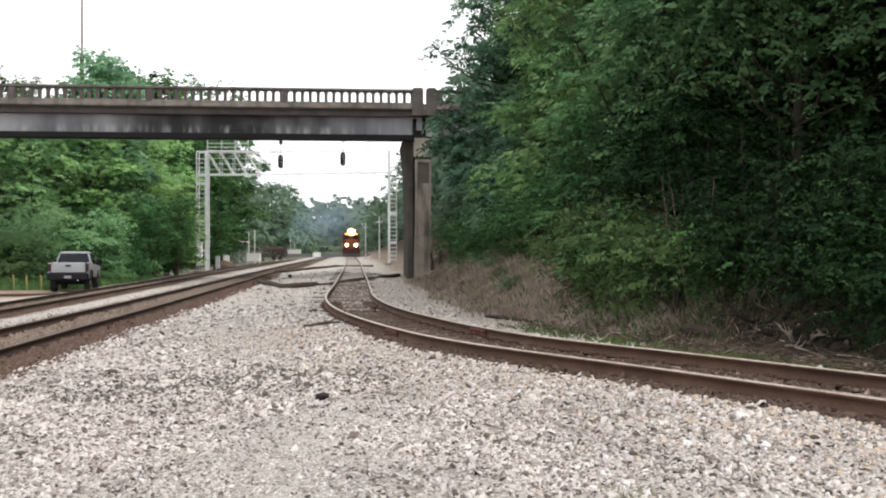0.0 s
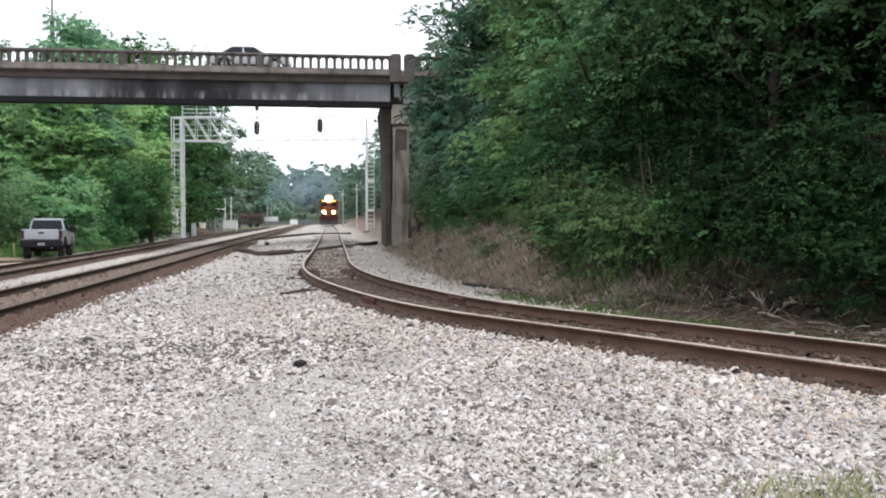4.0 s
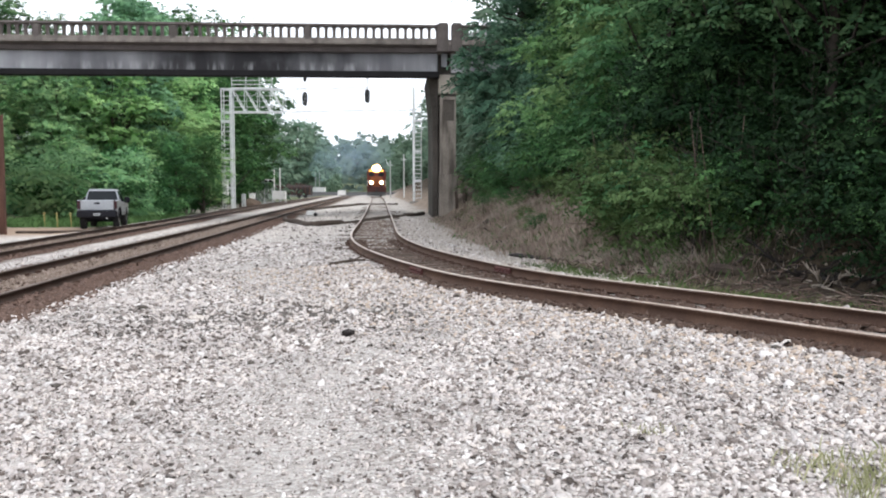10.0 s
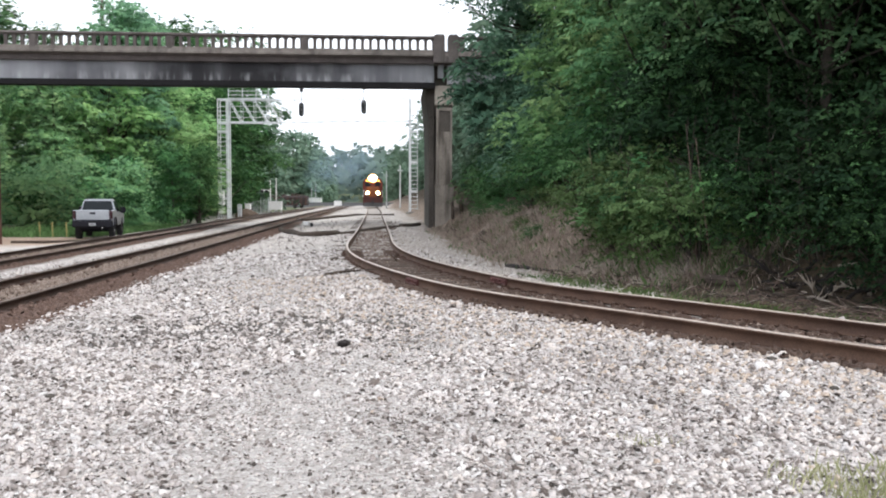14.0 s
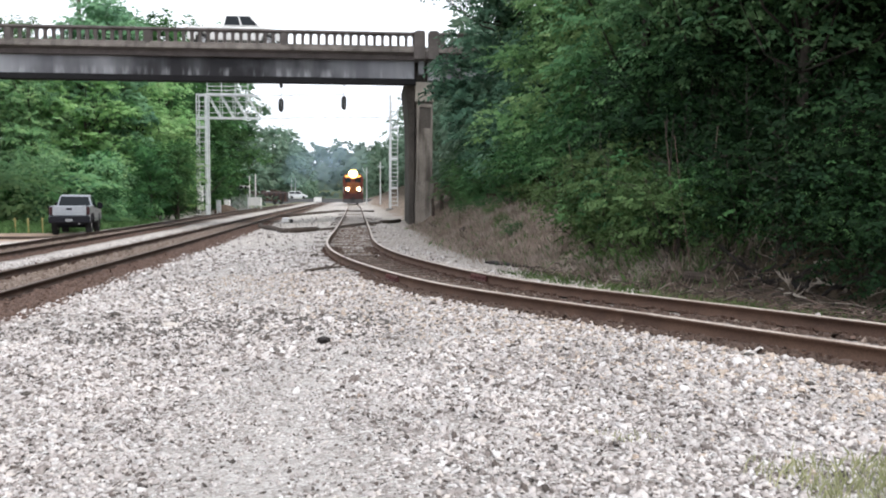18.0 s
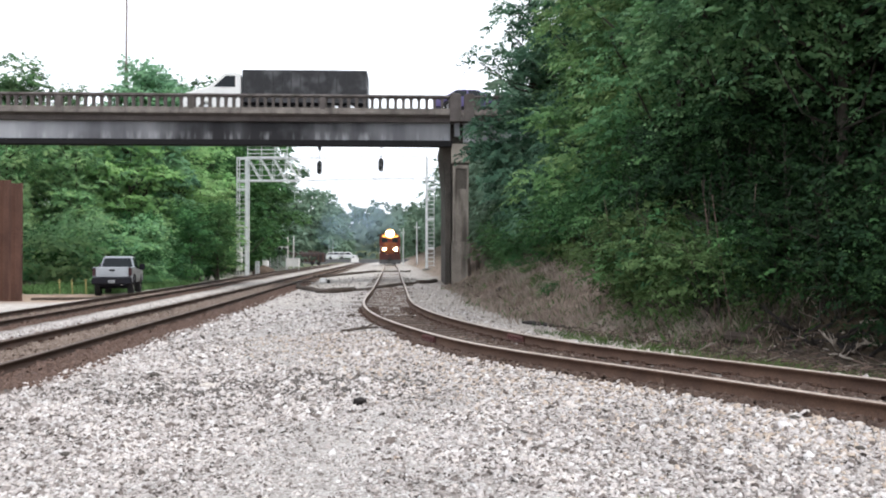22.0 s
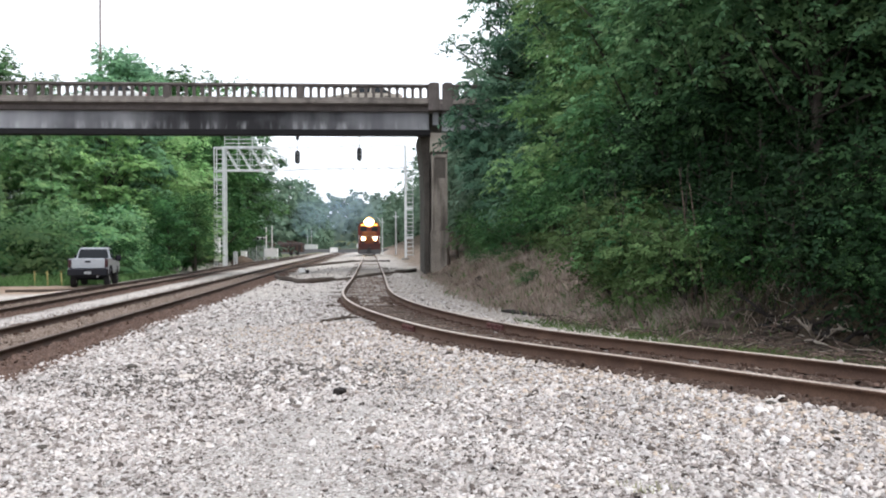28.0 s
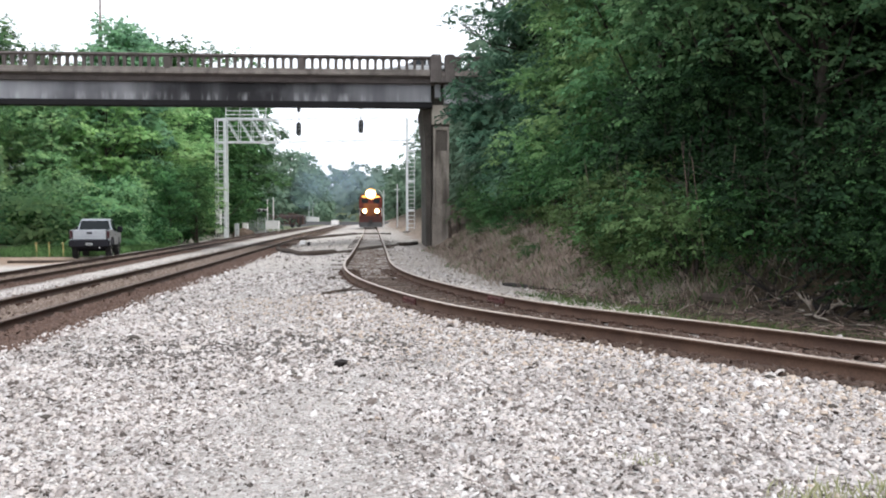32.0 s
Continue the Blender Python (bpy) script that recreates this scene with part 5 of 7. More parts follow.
    for src, x, y, h in ((crest, -29.2, 77, 19.6), (crest_dark, -41.0, 77, 18.3), (crest_dark, -35.6, 80, 16.9)):
        plant(src, used, x, y, h / 17, rng.uniform(0, 360))
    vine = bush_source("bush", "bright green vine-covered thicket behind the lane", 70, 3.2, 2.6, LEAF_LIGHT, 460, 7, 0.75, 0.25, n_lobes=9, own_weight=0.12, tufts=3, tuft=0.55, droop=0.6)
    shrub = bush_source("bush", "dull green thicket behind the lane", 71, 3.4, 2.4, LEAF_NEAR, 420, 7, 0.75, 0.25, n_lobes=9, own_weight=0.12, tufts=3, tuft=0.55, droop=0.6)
    spots = [(-29.0, 73, 2, 14.0), (-32.2, 70, 0, 13.0), (-37.0, 68, 0, 12.5), (-41, 66, 0, 9.6), (-46.5, 65, 0, 9.4), (-52, 62, 0, 13.0), (-57.5, 59, 1, 13), (-63, 57, 0, 13),
             (-34.0, 75, 0, 15.0), (-26.6, 79, 2, 13.5), (-36.5, 80, 1, 15.2), (-45, 75, 1, 16.0), (-51, 73, 1, 16), (-28.6, 94, 2, 15.5), (-25.4, 86, 2, 9.0), (-39.5, 73, 0, 13.5), (-30.5, 66.5, 0, 7.5), (-34.8, 64.5, 0, 6.8), (-39.5, 62.5, 0, 7.2)]
    for x, y, k, h in spots:
        plant(mid[k], used, x, y, h / 17, rng.uniform(0, 360))
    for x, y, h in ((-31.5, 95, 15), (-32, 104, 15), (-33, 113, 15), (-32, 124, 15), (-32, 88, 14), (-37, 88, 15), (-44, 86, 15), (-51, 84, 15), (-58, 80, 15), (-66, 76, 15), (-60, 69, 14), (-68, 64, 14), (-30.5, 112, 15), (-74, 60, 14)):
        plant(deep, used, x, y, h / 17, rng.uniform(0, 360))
    for i in range(26):
        x = -22.5 - 1.45 * i - rng.uniform(0, 0.7)
        y = 62.5 - 0.36 * i + rng.uniform(-1, 1)
        plant((vine, shrub)[i % 3 == 1], used, x, y, rng.uniform(0.4, 0.9), rng.uniform(0, 360))
        if i % 2 == 0:
            plant((shrub, vine)[i % 4 == 0], used, x - 1.5, y + 4.5, rng.uniform(0.9, 1.5), rng.uniform(0, 360), sz=rng.uniform(1.1, 1.9))
    for k, x, y, s in ((0, -26.4, 62.6, 1.35), (0, -29.6, 61.6, 1.6), (0, -24.4, 63.2, 1.0), (0, -32.4, 61.0, 1.2), (0, -26.8, 66.0, 1.7), (1, -24.2, 62.4, 0.9), (0, -29.4, 63.0, 1.5), (1, -33.0, 61.5, 1.3), (1, -22.4, 65.0, 0.8), (1, -25.4, 70, 0.9), (1, -26.8, 75, 0.9), (1, -27.4, 81, 0.8), (1, -24.6, 80, 0.6), (1, -26.9, 71.6, 1.5), (1, -29.0, 69.8, 1.7), (1, -25.3, 76.2, 1.2), (1, -31.0, 67.5, 1.5)):
        plant((vine, shrub)[k], used, x, y, s, rng.uniform(0, 360))
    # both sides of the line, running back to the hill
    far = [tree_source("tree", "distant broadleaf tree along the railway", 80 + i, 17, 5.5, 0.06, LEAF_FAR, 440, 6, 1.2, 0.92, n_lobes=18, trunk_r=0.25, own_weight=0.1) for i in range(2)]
    y, i = 128.0, 0
    while y < 420:
        for sd in (-1, 1):
            base = float(far_main_x(y)) - 8.5 if sd < 0 else float(siding_x(y)) + (13.5 if y < 250 else 9.5)
            for row in range(0 if abs(y - 213) < 9 or (sd < 0 and 150 < y < 204) else 2 if y < 250 else 1):
                x = base + sd * (row * 8 + rng.uniform(-1, 2))
                plant(far[i % 2], used, x, y + rng.uniform(-3, 3), rng.uniform(1.0, 1.3) if sd < 0 and y < 300 else rng.uniform(0.75, 0.95) if y > 240 else rng.uniform(0.8, 1.1), rng.uniform(0, 360))
                i += 1
        y += 8 + y * 0.035
    for y in (64, 72, 80, 90, 100, 112):
        x = float(siding_x(y)) + rng.uniform(9.5, 11)
        plant(far[0], used, x, y, rng.uniform(0.65, 0.8), rng.uniform(0, 360))
    for src in (*near.values(), back, under, *bush, olive, *mid, deep, high, crest, crest_dark, vine, shrub, *far):
        if src.name not in used:
            for ob in (*src.children_recursive, src):
                bpy.data.objects.remove(ob)


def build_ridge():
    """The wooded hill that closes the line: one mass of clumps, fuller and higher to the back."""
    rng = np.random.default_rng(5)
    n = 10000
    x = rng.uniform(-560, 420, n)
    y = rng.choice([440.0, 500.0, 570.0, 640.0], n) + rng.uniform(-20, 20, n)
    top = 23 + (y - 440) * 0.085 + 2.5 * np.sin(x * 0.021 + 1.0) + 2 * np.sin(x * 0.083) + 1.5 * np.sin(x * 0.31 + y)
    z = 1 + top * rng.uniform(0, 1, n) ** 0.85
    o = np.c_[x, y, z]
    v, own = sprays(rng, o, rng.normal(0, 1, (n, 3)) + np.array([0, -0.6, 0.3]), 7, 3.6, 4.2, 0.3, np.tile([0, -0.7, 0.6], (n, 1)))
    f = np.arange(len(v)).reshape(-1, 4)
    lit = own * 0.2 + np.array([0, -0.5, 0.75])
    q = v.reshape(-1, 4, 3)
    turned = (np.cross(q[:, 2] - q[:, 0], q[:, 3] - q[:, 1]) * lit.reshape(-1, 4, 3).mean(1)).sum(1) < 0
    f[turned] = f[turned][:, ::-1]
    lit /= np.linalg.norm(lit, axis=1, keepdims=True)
    tagged(new("wooded_ridge", array_mesh("wooded_ridge", v, f, LEAF_HAZE, normals=lit)), "far wooded ridge closing the railway cutting", "woods", kind="stuff")


def blades(rng, x, y, height, width, lean=0.35):
    n = len(x)
    z = ground_z(x, y)
    a = rng.uniform(0, 2 * np.pi, n)
    h = height * rng.uniform(0.45, 1.2, n)
    dx, dy = np.cos(a), np.sin(a)
    lx, ly = rng.normal(0, lean, n) * h, rng.normal(0, lean, n) * h
    w = width * rng.uniform(0.7, 1.3, n)
    p0 = np.c_[x - dx * w, y - dy * w, z - 0.01]
    p1 = np.c_[x + dx * w, y + dy * w, z - 0.01]
    p2 = np.c_[x + dx * w * 0.7 + lx * 0.4, y + dy * w * 0.7 + ly * 0.4, z + h * 0.6]
    p3 = np.c_[x + lx, y + ly, z + h]
    return np.stack([p0, p1, p2, p3], 1).reshape(-1, 3)


STRAW = leaf_mat("pale_straw_green", (0.17, 0.19, 0.085), (0.31, 0.32, 0.17), (0.46, 0.44, 0.28))


def build_grass():
    rng = np.random.default_rng(8)
    # tufts by the path's edge, a green strip beside the siding and dry brush on the bank
    def tufts(name, label, centres, per, spread, height, width, material):
        cx = np.repeat([c[0] for c in centres], per) + rng.normal(0, spread, per * len(centres))
        cy = np.repeat([c[1] for c in centres], per) + rng.normal(0, spread, per * len(centres))
        v = blades(rng, cx, cy, height, width)
        tagged(new(name, array_mesh(name, v, np.arange(len(v)).reshape(-1, 4), material)), label, "grass", kind="stuff")
    tufts("grass", "sparse yellow-green tuft of grass in the gravel", [(2.05, 4.75), (2.3, 4.85), (2.55, 4.7), (2.25, 4.55), (2.5, 4.5), (2.7, 4.9), (2.85, 4.6), (2.15, 4.4), (2.6, 4.3), (2.9, 4.4), (2.4, 4.2)], 60, 0.09, 0.09, 0.004, STRAW)
    tufts("grass", "small sparse tuft in the gravel", [(1.35, 5.5), (1.45, 5.55), (1.28, 5.6)], 26, 0.05, 0.05, 0.003, STRAW)
    strip = []
    dry = []
    for i in range(420):
        y = rng.uniform(6.0, 17.5)
        strip.append(bank_xy(2.3 + 1.3 * rng.random() ** 1.5, y))
    tufts("grass", "green grass strip between the siding and the wood", strip[::5], 30, 0.2, 0.10, 0.006, GRASS)
    tufts("grass", "dull olive weeds between the siding and the wood", strip[1::5], 24, 0.2, 0.11, 0.006, LEAF_OLIVE)
    for i in range(620):
        y = rng.uniform(13.5, 47)
        dry.append(bank_xy(rng.uniform(3.1 + 0.3 * (y < 20), 5.8), y))
    tufts("grass", "dull olive weeds among the dry brush on the bank", dry[::4], 16, 0.3, 0.22, 0.010, LEAF_OLIVE)
    tufts("dry_grass", "dry brown brush on the bank", dry, 20, 0.28, 0.26, 0.010, DRY_GRASS)
    weeds = [bank_xy(rng.uniform(3.8, 6.2), y) for y in rng.uniform(12.0, 17.5, 260)]
    tufts("tall_weeds", "tall thin green weeds at the foot of the bank", weeds[::2], 16, 0.35, 0.26, 0.004, LEAF_OLIVE)
    tufts("dry_grass", "dry pinkish brush at the foot of the wood", weeds[1::2], 26, 0.4, 0.24, 0.004, DRY_GRASS)
    strip2 = [(-19.3 - rng.uniform(0, 8), 46.6 + 14 * rng.random() ** 1.3) for i in range(300)] + [(float(far_main_x(y)) - 3.4 - rng.uniform(0, 1.2), y) for y in rng.uniform(52, 70, 50)]
    tufts("grass", "rough green verge behind the lane", strip2, 26, 0.4, 0.34, 0.014, LEAF_OLIVE)


# ---- signal bridge over the tracks ----
def build_gantry():
    y = 88.0
    root = thing("signal_gantry", "white-grey steel lattice signal bridge over the tracks", "signal bridge")
    xl0, xl1, xr0, xr1 = -23.62, -22.5, -3.85, -2.95
    zt, zb = 12.1, 9.75

    def bar(name, a, b, r=0.06, label=""):
        g = Shape()
        g.tube([a, b], r, 6)
        return part(name, g, GALV, root, label)
    for x0, x1, zg, wide in ((xl0, xl1, gz(-23, y), 1.0), (xr0, xr1, gz(-3.6, y), 0.8)):
        for yy in (y, y + wide):
            g = Shape()
            g.box(x1 - 0.22 if x0 < -10 else x0, x1 if x0 < -10 else x0 + 0.22, yy - 0.1, yy + 0.1, zg - 0.2, zt + 0.1)
            part("leg", g, GALV, root, "pale galvanised tower leg", bevel=0.015)
            g = Shape()
            g.box(x0 if x0 < -10 else x1 - 0.04, x0 + 0.1 if x0 < -10 else x1, yy - 0.05, yy + 0.05, zg - 0.2, zt + (0.05 if x0 < -10 else -0.9))
            part("leg", g, GALV, root, bevel=0.01)
        n = 26
        for i in range(n):
            z = zg + 0.5 + (zt - zg - 0.8) * i / n
            g = Shape()
            g.tube([(x0 + 0.05, y - 0.06, z), (x1 - 0.05, y - 0.06, z)], 0.035, 5)
            part("rung", g, GALV, root)
        for k in range(5):
            z = zg + 2.2 * k + 1
            bar("brace", (x0 + 0.05, y, z), (x0 + 0.05, y + wide, z + 1.1), 0.03)
        for z in (zg + 2.2, zg + 5.2, zt - 3.4):
            g = Shape()
            g.box(x0, x1, y - 0.08, y + 0.02, z, z + 0.22)
            part("plate", g, GALV, root)
        g = Shape()
        g.box(x0 - 0.3, x1 + 0.3, y - 0.4, y + wide + 0.4, zg - 0.5, zg + 0.18)
        part("footing", g, CONCRETE, root, bevel=0.03)
    # the truss
    for yy in (y, y + 1.0):
        for z, r in ((zt, 0.075), (zb, 0.075)):
            g = Shape()
            g.box(xl0, -17.4, yy - r * 0.8, yy + r * 0.8, z - r, z + r)
            part("chord", g, GALV, root, "long truss chord", bevel=0.01)
            g = Shape()
            g.tube([(-17.4, yy, z), (-10.0, yy, z + 0.16), (xr0 + 0.2, yy, z + 0.22)], 0.035, 6)
            part("chord", g, GALV, root)
        n = 14
        for i in range(n):
            x = xl1 + (xr0 - xl1) * i / n
            w = (xr0 - xl1) / n
            if i < 4 or yy > y:
                bar("brace", (x, yy, zt), (x + w, yy, zb), 0.055 if i < 4 else 0.03)
                bar("brace", (x + w, yy, zb), (x + w, yy, zt), 0.04 if i < 4 else 0.025)
    for z in (zb + 0.6, zb + 1.2, zb + 1.75):
        bar("brace", (xl1, y + 1.0, z), (xl1 + (xr0 - xl1) * 4 / 14, y + 1.0, z), 0.035)
    for i in range(12):
        x = xl1 + (xr0 - xl1) * i / 11
        bar("brace", (x, y, zt), (x, y + 1.0, zt), 0.03)
    # walkway rail above the left end
    for z in (12.55, 12.95, 13.3):
        bar("handrail", (-22.5, y, z), (-18.3, y, z), 0.04)
    for x in (-22.45, -21.0, -19.6, -18.3):
        bar("handrail_post", (x, y, zt), (x, y, 13.32), 0.04)
    g = Shape()
    g.box(-22.5, -18.3, y, y + 1.0, zt + 0.1, zt + 0.15)
    part("walkway", g, GALV, root)
    # two hanging signals
    for x, z in ((-14.85, 11.03), (-8.45, 11.3)):
        sig = thing("railway_signal", "black three-lamp railway signal hung from the gantry", "signal", group="gantry signals")
        g = Shape()
        pr = [(0.27 * math.cos(t), 0.27 * math.sin(t) + (0.42 if math.sin(t) > 0 else -0.42)) for t in [k * math.pi / 8 + 0.01 for k in range(16)]]
        g.prism(pr, "y", -0.03, 0.03)
        part("backboard", g, BLACK, sig, m=pose(x, y - 0.45, z), bevel=0.005)
        g = Shape()
        g.box(-0.16, 0.16, 0.03, 0.3, -0.6, 0.6)
        part("housing", g, BLACK, sig, m=pose(x, y - 0.45, z), bevel=0.02)
        for dz in (-0.38, 0, 0.38):
            g = Shape()
            g.tube([(0, -0.03, dz), (0, -0.30, dz + 0.01)], [0.135, 0.12], 10, caps=False)
            part("hood", g, GREY_PAINT, sig, m=pose(x, y - 0.45, z))
            g = Shape()
            g.tube([(0, -0.035, dz), (0, -0.05, dz)], 0.1, 10)
            part("lens", g, GLASS, sig, m=pose(x, y - 0.45, z))
        g = Shape()
        g.tube([(0, 0.1, 0.6), (0, 0.1, 14.05 - z)], 0.045, 6)
        part("hanger", g, GREY_PAINT, sig, m=pose(x, y - 0.45, z))
        g = Shape()
        g.tube([(0, 0.1, -0.58), (0, 0.1, -1.1)], 0.03, 6)
        part("drop_rod", g, GREY_PAINT, sig, m=pose(x, y - 0.45, z))
        g = Shape()
        g.box(-0.16, 0.16, -0.05, 0.3, 1.8, 2.25)
        part("bracket", g, BLACK, sig, m=pose(x, y - 0.45, z), bevel=0.03)
    return root


# ---- rusty sheet-pile wall ----
def build_sheet_wall():
    root = thing("sheet_pile_wall", "rust-brown corrugated sheet-pile wall with a stepped top", "retaining wall")
    y = 38.7
    x = -20.35
    tops = [5.05, 5.2, 5.35, 5.5, 5.9, 6.35, 6.45, 6.5, 6.55, 6.6, 6.6, 6.6, 6.6, 6.6]
    w = 0.55
    for i, t in enumerate(tops):
        x1 = x - i * w
        g = Shape()
        d = 0.16
        a = [(x1, 0), (x1 - 0.10, 0), (x1 - 0.18, d), (x1 - 0.42, d), (x1 - 0.50, 0), (x1 - w, 0)]
        prof = a + [(px, py + 0.03) for px, py in reversed(a)]
        g.prism(prof, "z", -1.2, t)
        part("sheet_pile", g, RUST_SHEET, root, m=pose(0, y, 0))
        g = Shape()
        g.tube([(x1, y - 0.02, -1.2), (x1, y - 0.02, t)], 0.045, 6)
        part("interlock", g, RUST_SHEET, root)
    g = Shape()
    g.box(x - 14 * w, x - 4 * w, y + 0.25, y + 0.5, 4.4, 4.65)
    part("waler", g, RUST_SHEET, root)


# ---- pickup ----
def wheel(parent, x, y, r=0.38, w=0.27):
    g = Shape()
    n = 20
    ring = [(r - 0.09, -w / 2), (r - 0.02, -w / 2), (r, -w / 2 + 0.04), (r, w / 2 - 0.04), (r - 0.02, w / 2), (r - 0.09, w / 2)]
    vs, fs = [], []
    for i in range(n):
        t = 2 * math.pi * i / n
        vs += [(q, p * math.cos(t), p * math.sin(t)) for p, q in ring]
    k = len(ring)
    for i in range(n):
        for j in range(k):
            fs.append((i * k + j, i * k + (j + 1) % k, ((i + 1) % n) * k + (j + 1) % k, ((i + 1) % n) * k + j))
    g.add(vs, fs)
    tyre = part("tyre", g, TYRE, parent, "black rubber tyre", smooth=False, m=pose(x, y, r))
    g = Shape()
    g.tube([(-w * 0.35, 0, 0), (w * 0.35, 0, 0)], r - 0.09, 16)
    g.tube([(-w * 0.42, 0, 0), (w * 0.42, 0, 0)], r * 0.3, 10)
    part("rim", g, CHROME, tyre, "grey metal rim")


TRUCK_SILVER = mat("silver_car_paint", (0.36, 0.38, 0.41), (0.31, 0.33, 0.36), (0.41, 0.43, 0.46), rough=0.32, metal=0.35, scale=1, fine=12, bump=0.0)


DARK_LENS = mat("dark_red_lens", (0.035, 0.009, 0.012), rough=0.25, bump=0.0)


def build_pickup():
    """Silver crew-cab pickup on tall tyres; its own front is +y, wheels on z = 0."""
    x, y = -17.62, 42.3
    root = thing("pickup_truck", "silver pickup truck parked on the sandy lane beside the tracks", "truck", m=pose(x - 0.72, y + 2.6, gz(x - 0.7, y + 2.5) + 0.02, 0, 0, 15))
    W, up = 0.93, 0.17
    black = mat("black_plastic", (0.006, 0.006, 0.011), rough=0.85, bump=0.02)
    box6 = ((0, 1, 2, 3), (7, 6, 5, 4), (0, 4, 5, 1), (1, 5, 6, 2), (2, 6, 7, 3), (3, 7, 4, 0))

    def arch(cy):
        return [(cy - 0.54, 0.5 + up), (cy - 0.45, 0.76 + up), (cy - 0.22, 0.88 + up), (cy + 0.22, 0.88 + up), (cy + 0.45, 0.76 + up), (cy + 0.54, 0.5 + up)]
    low = [(-2.65, 0.52 + up)] + arch(-1.62) + arch(1.75) + [(2.6, 0.5 + up), (2.75, 0.65 + up), (2.7, 1.06 + up), (1.35, 1.16 + up), (-0.75, 1.18 + up), (-0.75, 1.3 + up), (-2.65, 1.3 + up)]
    g = Shape()
    g.prism(low, "x", -W, -W + 0.1)
    g.prism(low, "x", W - 0.1, W)
    g.prism([(-0.75, 0.5 + up), (2.6, 0.5 + up), (2.75, 0.65 + up), (2.7, 1.03 + up), (1.35, 1.14 + up), (-0.75, 1.14 + up)], "x", -W + 0.1, W - 0.1)
    part("body", g, TRUCK_SILVER, root, "silver painted body", bevel=0.025)
    g = Shape()
    g.box(-W + 0.1, W - 0.1, -2.55, -0.76, 0.62 + up, 0.72 + up)
    g.box(-W + 0.1, W - 0.1, -0.84, -0.76, 0.72 + up, 1.28 + up)
    part("cargo_bed", g, black, root, "black lined cargo bed")
    z0, z1 = 1.14 + up, 1.86 + up
    v = [(-0.88, -0.76, z0), (0.88, -0.76, z0), (0.88, 1.45, z0), (-0.88, 1.45, z0), (-0.69, -0.56, z1), (0.69, -0.56, z1), (0.69, 0.72, z1), (-0.69, 0.72, z1)]
    cab = Shape()
    cab.add(v, ((3, 2, 1, 0), (4, 5, 6, 7), (0, 1, 5, 4), (1, 2, 6, 5), (2, 3, 7, 6), (3, 0, 4, 7)))
    c = part("cab", cab, TRUCK_SILVER, root, "silver cab", bevel=0.06, segments=2)
    g = Shape()
    q = [(-0.79, -0.763, z0 + 0.05), (0.79, -0.763, z0 + 0.05), (0.655, -0.612, z1 - 0.1), (-0.655, -0.612, z1 - 0.1)]
    g.add(q + [(px, py + 0.03, pz) for px, py, pz in q], box6)
    part("rear_window", g, GLASS, c, "dark tinted rear window")
    for sx in (-1, 1):
        for a, b, c2, d2 in ((-0.58, 0.28, -0.47, 0.25), (0.36, 1.2, 0.33, 0.7)):
            g = Shape()
            q = [(sx * 0.885, a, z0 + 0.06), (sx * 0.885, b, z0 + 0.06), (sx * 0.735, d2, z1 - 0.09), (sx * 0.735, c2, z1 - 0.09)]
            g.add(q + [(px - sx * 0.03, py, pz) for px, py, pz in q], box6)
            part("side_window", g, GLASS, c)
        for dy, ln in ((-0.28, 0.55), (0.62, 0.55)):
            g = Shape()
            g.box(sx * (W + 0.006) - 0.008, sx * (W + 0.006) + 0.008, dy - 0.5, dy + 0.5, 0.6 + up, 0.615 + up)
            part("door_trim", g, black, root)
            g = Shape()
            g.box(sx * (W + 0.012) - 0.012, sx * (W + 0.012) + 0.012, dy + 0.1 - ln / 4, dy + 0.1, 1.0 + up, 1.035 + up)
            part("door_handle", g, CHROME, root)
        g = Shape()
        g.box(sx * 1.04 - 0.14, sx * 1.04 + 0.14, 0.98, 1.12, 1.12 + up, 1.46 + up)
        part("mirror", g, black, root, "black door mirror", bevel=0.05)
        g = Shape()
        g.box(sx * 0.86 - 0.075, sx * 0.86 + 0.075, -2.70, -2.6, 0.86 + up, 1.26 + up)
        part("tail_light", g, DARK_LENS, root, "dark red unlit tail lamp", bevel=0.015)
        g = Shape()
        g.prism([(-1.62 - 0.58, 0.48 + up), (-1.62 - 0.48, 0.8 + up), (-1.62 - 0.23, 0.94 + up), (-1.62 + 0.23, 0.94 + up), (-1.62 + 0.48, 0.8 + up), (-1.62 + 0.58, 0.48 + up), (-1.62 + 0.52, 0.48 + up), (-1.62 + 0.43, 0.76 + up), (-1.62 + 0.2, 0.88 + up), (-1.62 - 0.2, 0.88 + up), (-1.62 - 0.43, 0.76 + up), (-1.62 - 0.52, 0.48 + up)], "x", sx * (W + 0.015) - 0.03, sx * (W + 0.015) + 0.03)
        part("arch_trim", g, black, root, "black wheel-arch trim")
        for wy in (-1.62, 1.75):
            wheel(root, sx * 0.79, wy, r=0.43, w=0.28)
    g = Shape()
    g.box(-0.78, 0.78, -2.70, -2.61, 0.80 + up, 1.31 + up)
    tg = part("tailgate", g, TRUCK_SILVER, root, "silver tailgate", bevel=0.03)
    g = Shape()
    g.box(-0.13, 0.13, -2.722, -2.70, 1.10 + up, 1.19 + up)
    part("handle", g, black, tg, "black tailgate handle", bevel=0.01)
    g = Shape()
    g.box(-0.72, 0.72, -2.712, -2.70, 0.98 + up, 0.995 + up)
    part("crease", g, TRUCK_SILVER, tg)
    g = Shape()
    g.box(-0.95, 0.95, -2.86, -2.6, 0.44 + up, 0.79 + up)
